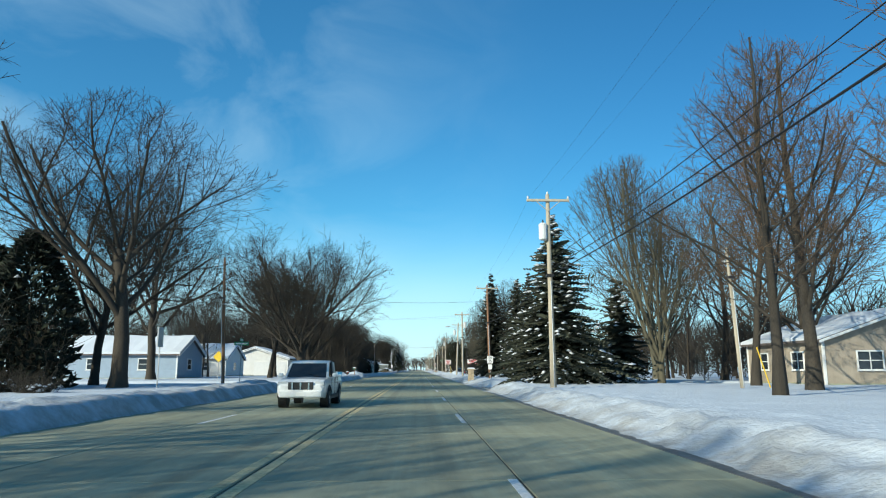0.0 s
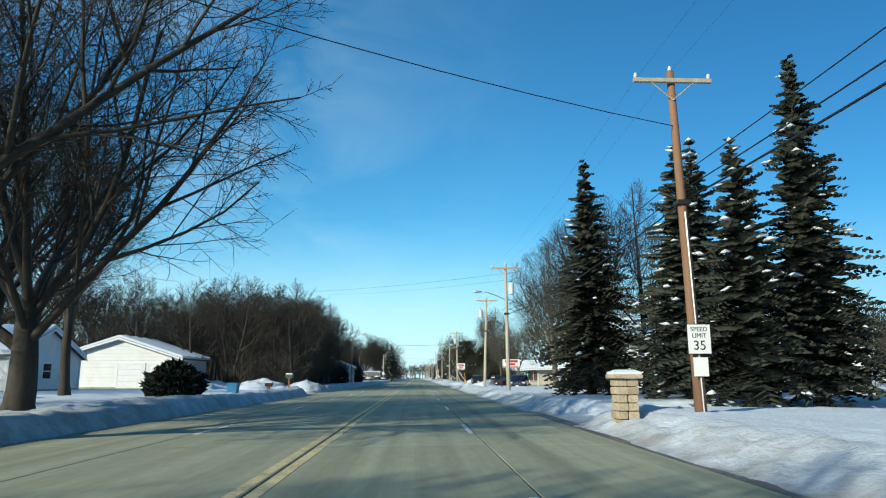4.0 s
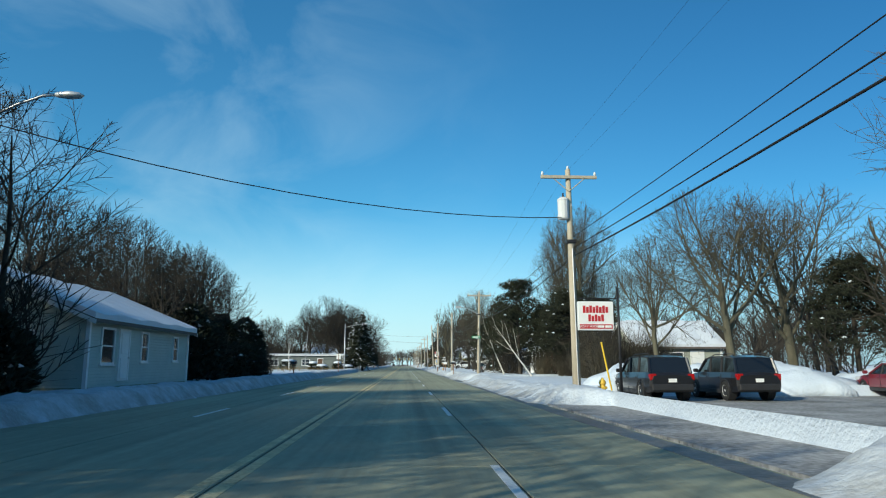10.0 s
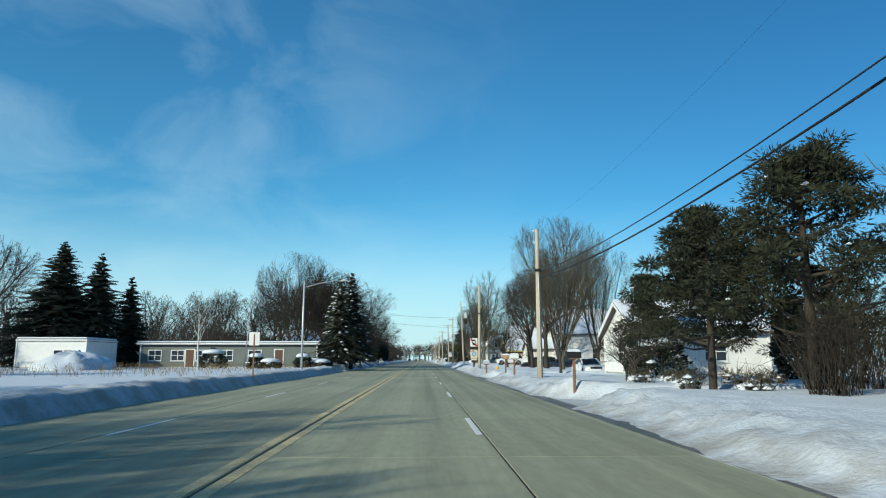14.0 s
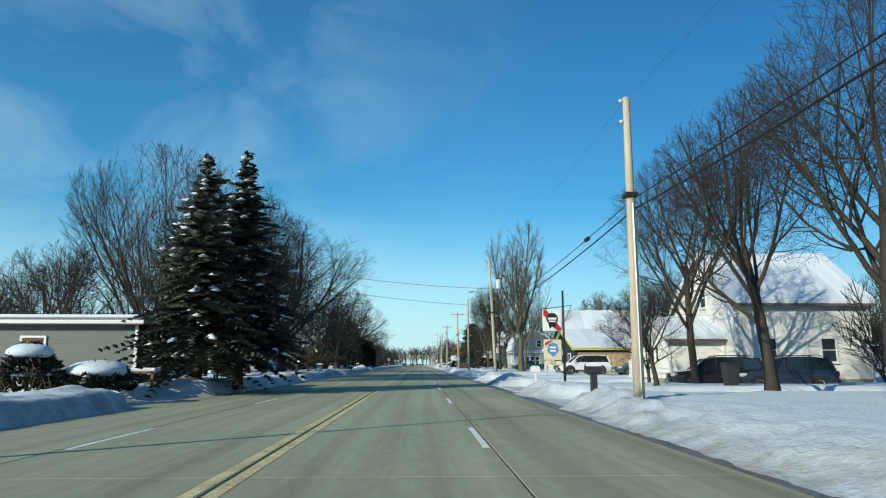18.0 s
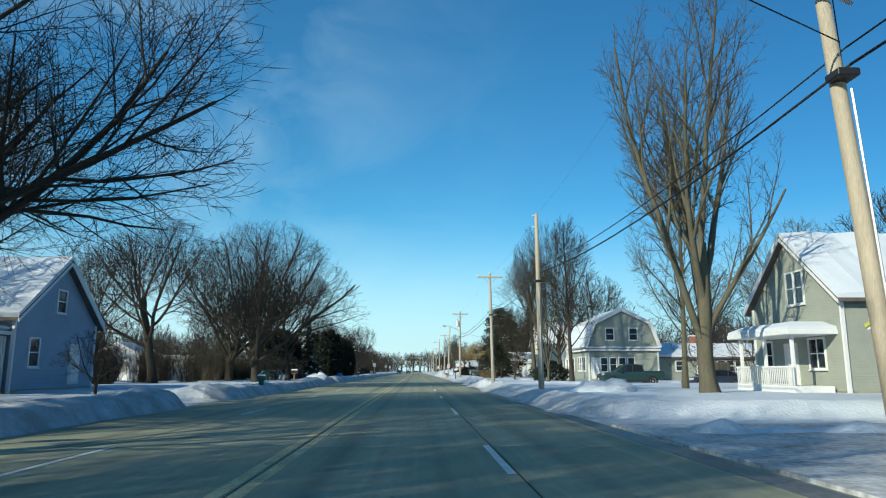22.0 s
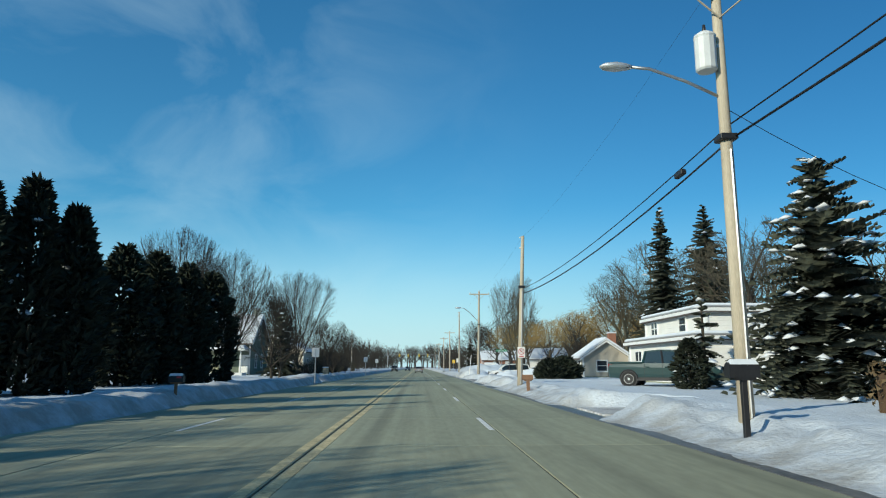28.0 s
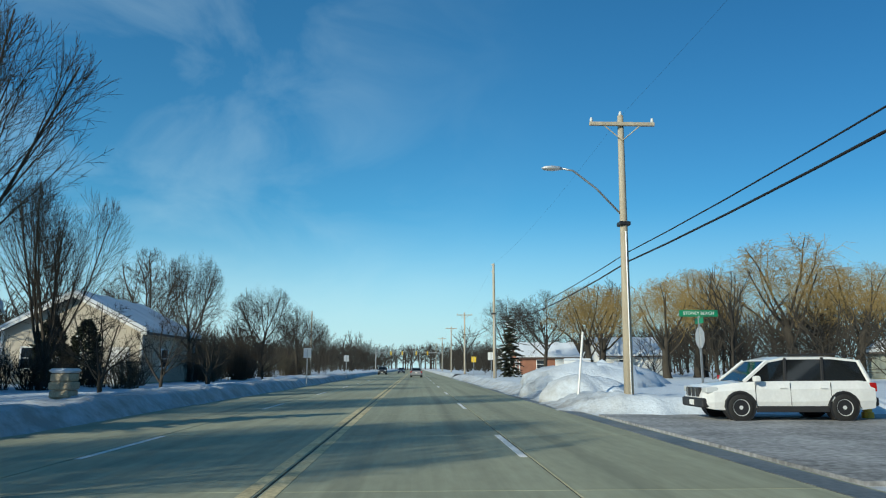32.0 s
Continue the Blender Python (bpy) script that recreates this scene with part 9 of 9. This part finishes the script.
bars(rs_, [(-0.6, 0.6, 1.0, 1.25)], -0.06, SIGN_RED)
part("snow_cap", boxm("snow_cap", SNOW_CAP, -0.92, 0.92, -0.1, 0.1, 1.5, 1.64, c=0.05), rs_)
for dx in (-0.8, 0.8):
    part("post", boxm("post", WHITE_TRIM, dx - 0.05, dx + 0.05, 0.06, 0.14, -0.3, 1.4), rs_)
for x, y in ((8.8, 523.0), (9.3, 548.0)):
    s = sign_post(x, y, 2.5, "road sign beside the distant snow bank")
    part("panel", Shape().box(-0.3, 0.3, -0.012, 0.0, 1.8, 2.5, c=0.004).mesh("panel", SIGN_WHITE if y < 530 else SIGN_YELLOW), s)
sm = thing("stone_mailbox", "rough stone mailbox pillar at the snow bank", "mailbox", pose(-8.6, 480.2, 0.4))
for lv in range(4):
    e = 0.04 * (lv % 2)
    part("stone", Shape().box(-0.32 + e, 0.32 - e, -0.30, 0.30, lv * 0.24 - 0.1, lv * 0.24 + 0.13, c=0.035).mesh("stone", STONE), sm)
part("snow_cap", Shape().box(-0.34, 0.34, -0.32, 0.32, 0.87, 1.0, c=0.06).mesh("snow_cap", SNOW_CAP), sm)
bench = thing("picnic_table", "wooden picnic table in the snow", "table", pose(18.6, 268.2, 0.45))
for k in range(5):
    part("plank", boxm("plank", POLE_BROWN, -0.9, 0.9, -0.37 + 0.15 * k, -0.24 + 0.15 * k, 0.70, 0.745, c=0.006), bench)
for s in (-1, 1):
    part("seat", boxm("seat", POLE_BROWN, -0.9, 0.9, s * 0.72 - 0.13, s * 0.72 + 0.13, 0.40, 0.44, c=0.006), bench)
    for dx in (-0.6, 0.6):
        part("leg", Shape().tube([(dx, s * 0.75, -0.05), (dx, s * 0.18, 0.70)], 0.045, 4).mesh("leg", POLE_BROWN), bench)
for x, y in ((-9.6, 291.0), (-13.2, 303.0), (-8.4, 300.2)):
    b2 = thing("wooden_bench", "low dark table with snow on top under spruces", "bench", pose(x, y, 0.45))
    part("top", boxm("top", POLE_BROWN, -0.8, 0.8, -0.35, 0.35, 0.55, 0.62, c=0.01), b2)
    part("snow_cap", boxm("snow_cap", SNOW_CAP, -0.78, 0.78, -0.33, 0.33, 0.624, 0.80, c=0.05), b2)
    for dx in (-0.65, 0.65):
        for dy in (-0.25, 0.25):
            part("leg", boxm("leg", POLE_BROWN, dx - 0.05, dx + 0.05, dy - 0.05, dy + 0.05, -0.05, 0.55), b2)
# signal gantry far down the road
sg = thing("signal_gantry", "distant traffic signal mast arms across the road", "traffic signal", pose(0, 655, 0))
for s in (-1, 1):
    part("mast", Shape().tube([(s * 9.5, 0, 0), (s * 9.5, 0, 7.0)], [0.14, 0.09], 8).mesh("mast", METAL), sg)
    part("mast_arm", Shape().tube([(s * 9.5, 0, 5.6), (s * 0.6, 0, 6.0)], [0.10, 0.06], 6).mesh("mast_arm", METAL), sg)
    for dx in (2.0, 5.2):
        part("signal_head", boxm("signal_head", SIGN_YELLOW, s * dx - 0.18, s * dx + 0.18, -0.15, 0.1, 5.0, 6.05, c=0.03), sg)

# loose snow heaps
def snow_heap(x, y, h, r, seed, label="ploughed lumpy heap of snow"):
    """A rough heap: a low dome broken up by lumps and clods."""
    rings, n, m = [], 30, 9
    for k in range(m):
        u = k / (m - 1)
        q = r * math.cos(u * 1.5)
        ring = []
        for i in range(n):
            a = 6.283 * i / n
            v = Vector((q * math.cos(a), q * math.sin(a), seed * 3.7))
            w = 1 + 0.30 * noise.noise(v * 0.9) + 0.16 * noise.noise(v * 2.6)
            z = h * math.sin(u * 1.5) ** 0.85 * (1 + 0.30 * noise.noise(v * 1.3 + Vector((5, 0, 0))) + 0.20 * noise.noise(v * 3.4)) - 0.12 * (1 - u)
            ring.append((v.x * w * 1.25, v.y * w, z))
        rings.append(ring)
    solo("snow_mound", Shape().loft(rings).mesh("snow_mound", SNOW, True), label, "snow", pose(x, y, 0.1, 0, 0, seed * 37 % 360), "ploughed snow")


for k, (x, y, h, r) in enumerate(((10.1, 139.6, 0.85, 1.3), (12.4, 180.2, 1.2, 1.9), (16.5, 180.6, 1.2, 2.4), (20.5, 181.0, 1.2, 2.6), (27, 181.5, 1.1, 2.8), (9.0, 147.6, 0.6, 1.1), (-29.3, 271.0, 1.9, 3.2), (-9.0, 126.8, 0.9, 2.0), (-13.5, 127.0, 1.0, 2.4), (-19, 127.0, 1.0, 2.6), (-11, 116.0, 0.9, 2.2), (-16, 115.5, 0.9, 2.4), (10.2, 465.2, 0.9, 1.5), (12.8, 465.2, 1.1, 1.6), (11.0, 495.0, 1.5, 3.0), (13.5, 500.0, 1.6, 3.0), (8.9, 488.5, 1.0, 1.8), (8.9, 309.5, 0.65, 1.2), (9.4, 401.2, 0.7, 1.1), (13.9, 366.3, 0.5, 1.6), (10.9, 348.0, 0.9, 1.6), (-9.3, 396.8, 1.0, 1.6))):
    snow_heap(x, y, h, r, 400 + k)
# cleared asphalt
for nm, x0, x1, y0, y1, lab in (("parking_lot", 7.4, 46, 140.8, 179.5, "grey asphalt parking lot streaked with snow"), ("side_street_1", 7.4, 70, 468.0, 480.5, "cleared grey side street"), ("side_street_2", 7.4, 70, 52.4, 60.2, "cleared grey side street"), ("side_street_3", -70, -7.4, 52.4, 61.6, "cleared grey side street"), ("side_street_4", 7.4, 70, 390.4, 398.6, "cleared grey side street"), ("side_street_5", -70, -7.4, 388.4, 395.6, "cleared grey side street"), ("driveway_1", 7.4, 26, 205.4, 210.6, "cleared grey driveway"), ("driveway_2", 7.4, 24, 296.9, 303.6, "cleared grey driveway"), ("driveway_3", 7.4, 26, 310.9, 317.2, "cleared grey driveway"), ("driveway_7", 7.4, 15.0, 320.5, 334.5, "icy drive of packed grey snow"), ("driveway_4", 7.4, 10.4, 422.9, 426.3, "cleared grey driveway"), ("driveway_5", 7.4, 34, 457.4, 463.0, "cleared grey driveway"), ("driveway_6", -28, -7.4, 117.4, 124.6, "driveway of packed snow")):
    tagged(new(nm, boxm(nm, SLUSH if "drive" in nm else ASPHALT, x0, x1, y0, y1, -0.2, 0.012)), lab, "pavement", kind="structure")

# ---- road slabs and paint ----
def slab_mesh(w, l):
    s = Shape()
    c = 0.005
    rings = [[(-w / 2, -l / 2, -0.15), (w / 2, -l / 2, -0.15), (w / 2, l / 2, -0.15), (-w / 2, l / 2, -0.15)],
             [(-w / 2, -l / 2, -c), (w / 2, -l / 2, -c), (w / 2, l / 2, -c), (-w / 2, l / 2, -c)],
             [(-w / 2 + c, -l / 2 + c, 0), (w / 2 - c, -l / 2 + c, 0), (w / 2 - c, l / 2 - c, 0), (-w / 2 + c, l / 2 - c, 0)]]
    return s.loft(rings).mesh("slab", CONCRETE)


SLAB = CAD / 2
slab = slab_mesh(LANE - 0.035, SLAB - 0.02)
for k in range(-1, 74):
    for lane in (-1.5, -0.5, 0.5, 1.5):
        ob = part("slab", slab, road, m=Matrix.Translation((lane * LANE, PHASE + SLAB * (k + 0.5) - 3.0, 0)))
rest = Shape()
for k in list(range(-9, -1)) + list(range(74, 200)):
    for lane in (-1.5, -0.5, 0.5, 1.5):
        y = PHASE + SLAB * k - 3.0
        rest.box(lane * LANE - LANE / 2 + 0.018, lane * LANE + LANE / 2 - 0.018, y + 0.01, y + SLAB - 0.01, -0.15, 0.0)
tagged(part("slabs_far", mesh("slabs_far", rest.v, rest.f, CONCRETE), road), kind="stuff")
yl = Shape()
for x in (-0.135, 0.135):
    yl.box(x - 0.085, x + 0.085, -60, 1200, 0.001, 0.005)
part("centre_line", yl.mesh("centre_line", YELLOW), road, "worn double yellow centre line")
dash = Shape().box(-0.06, 0.06, 0, DASH, 0.001, 0.005).mesh("lane_dash", WHITE_LINE)
for k in range(-2, 60):
    for x in (-LANE + 0.10, LANE - 0.10):
        part("lane_dash", dash, road, m=Matrix.Translation((x, PHASE + CAD * k, 0)))
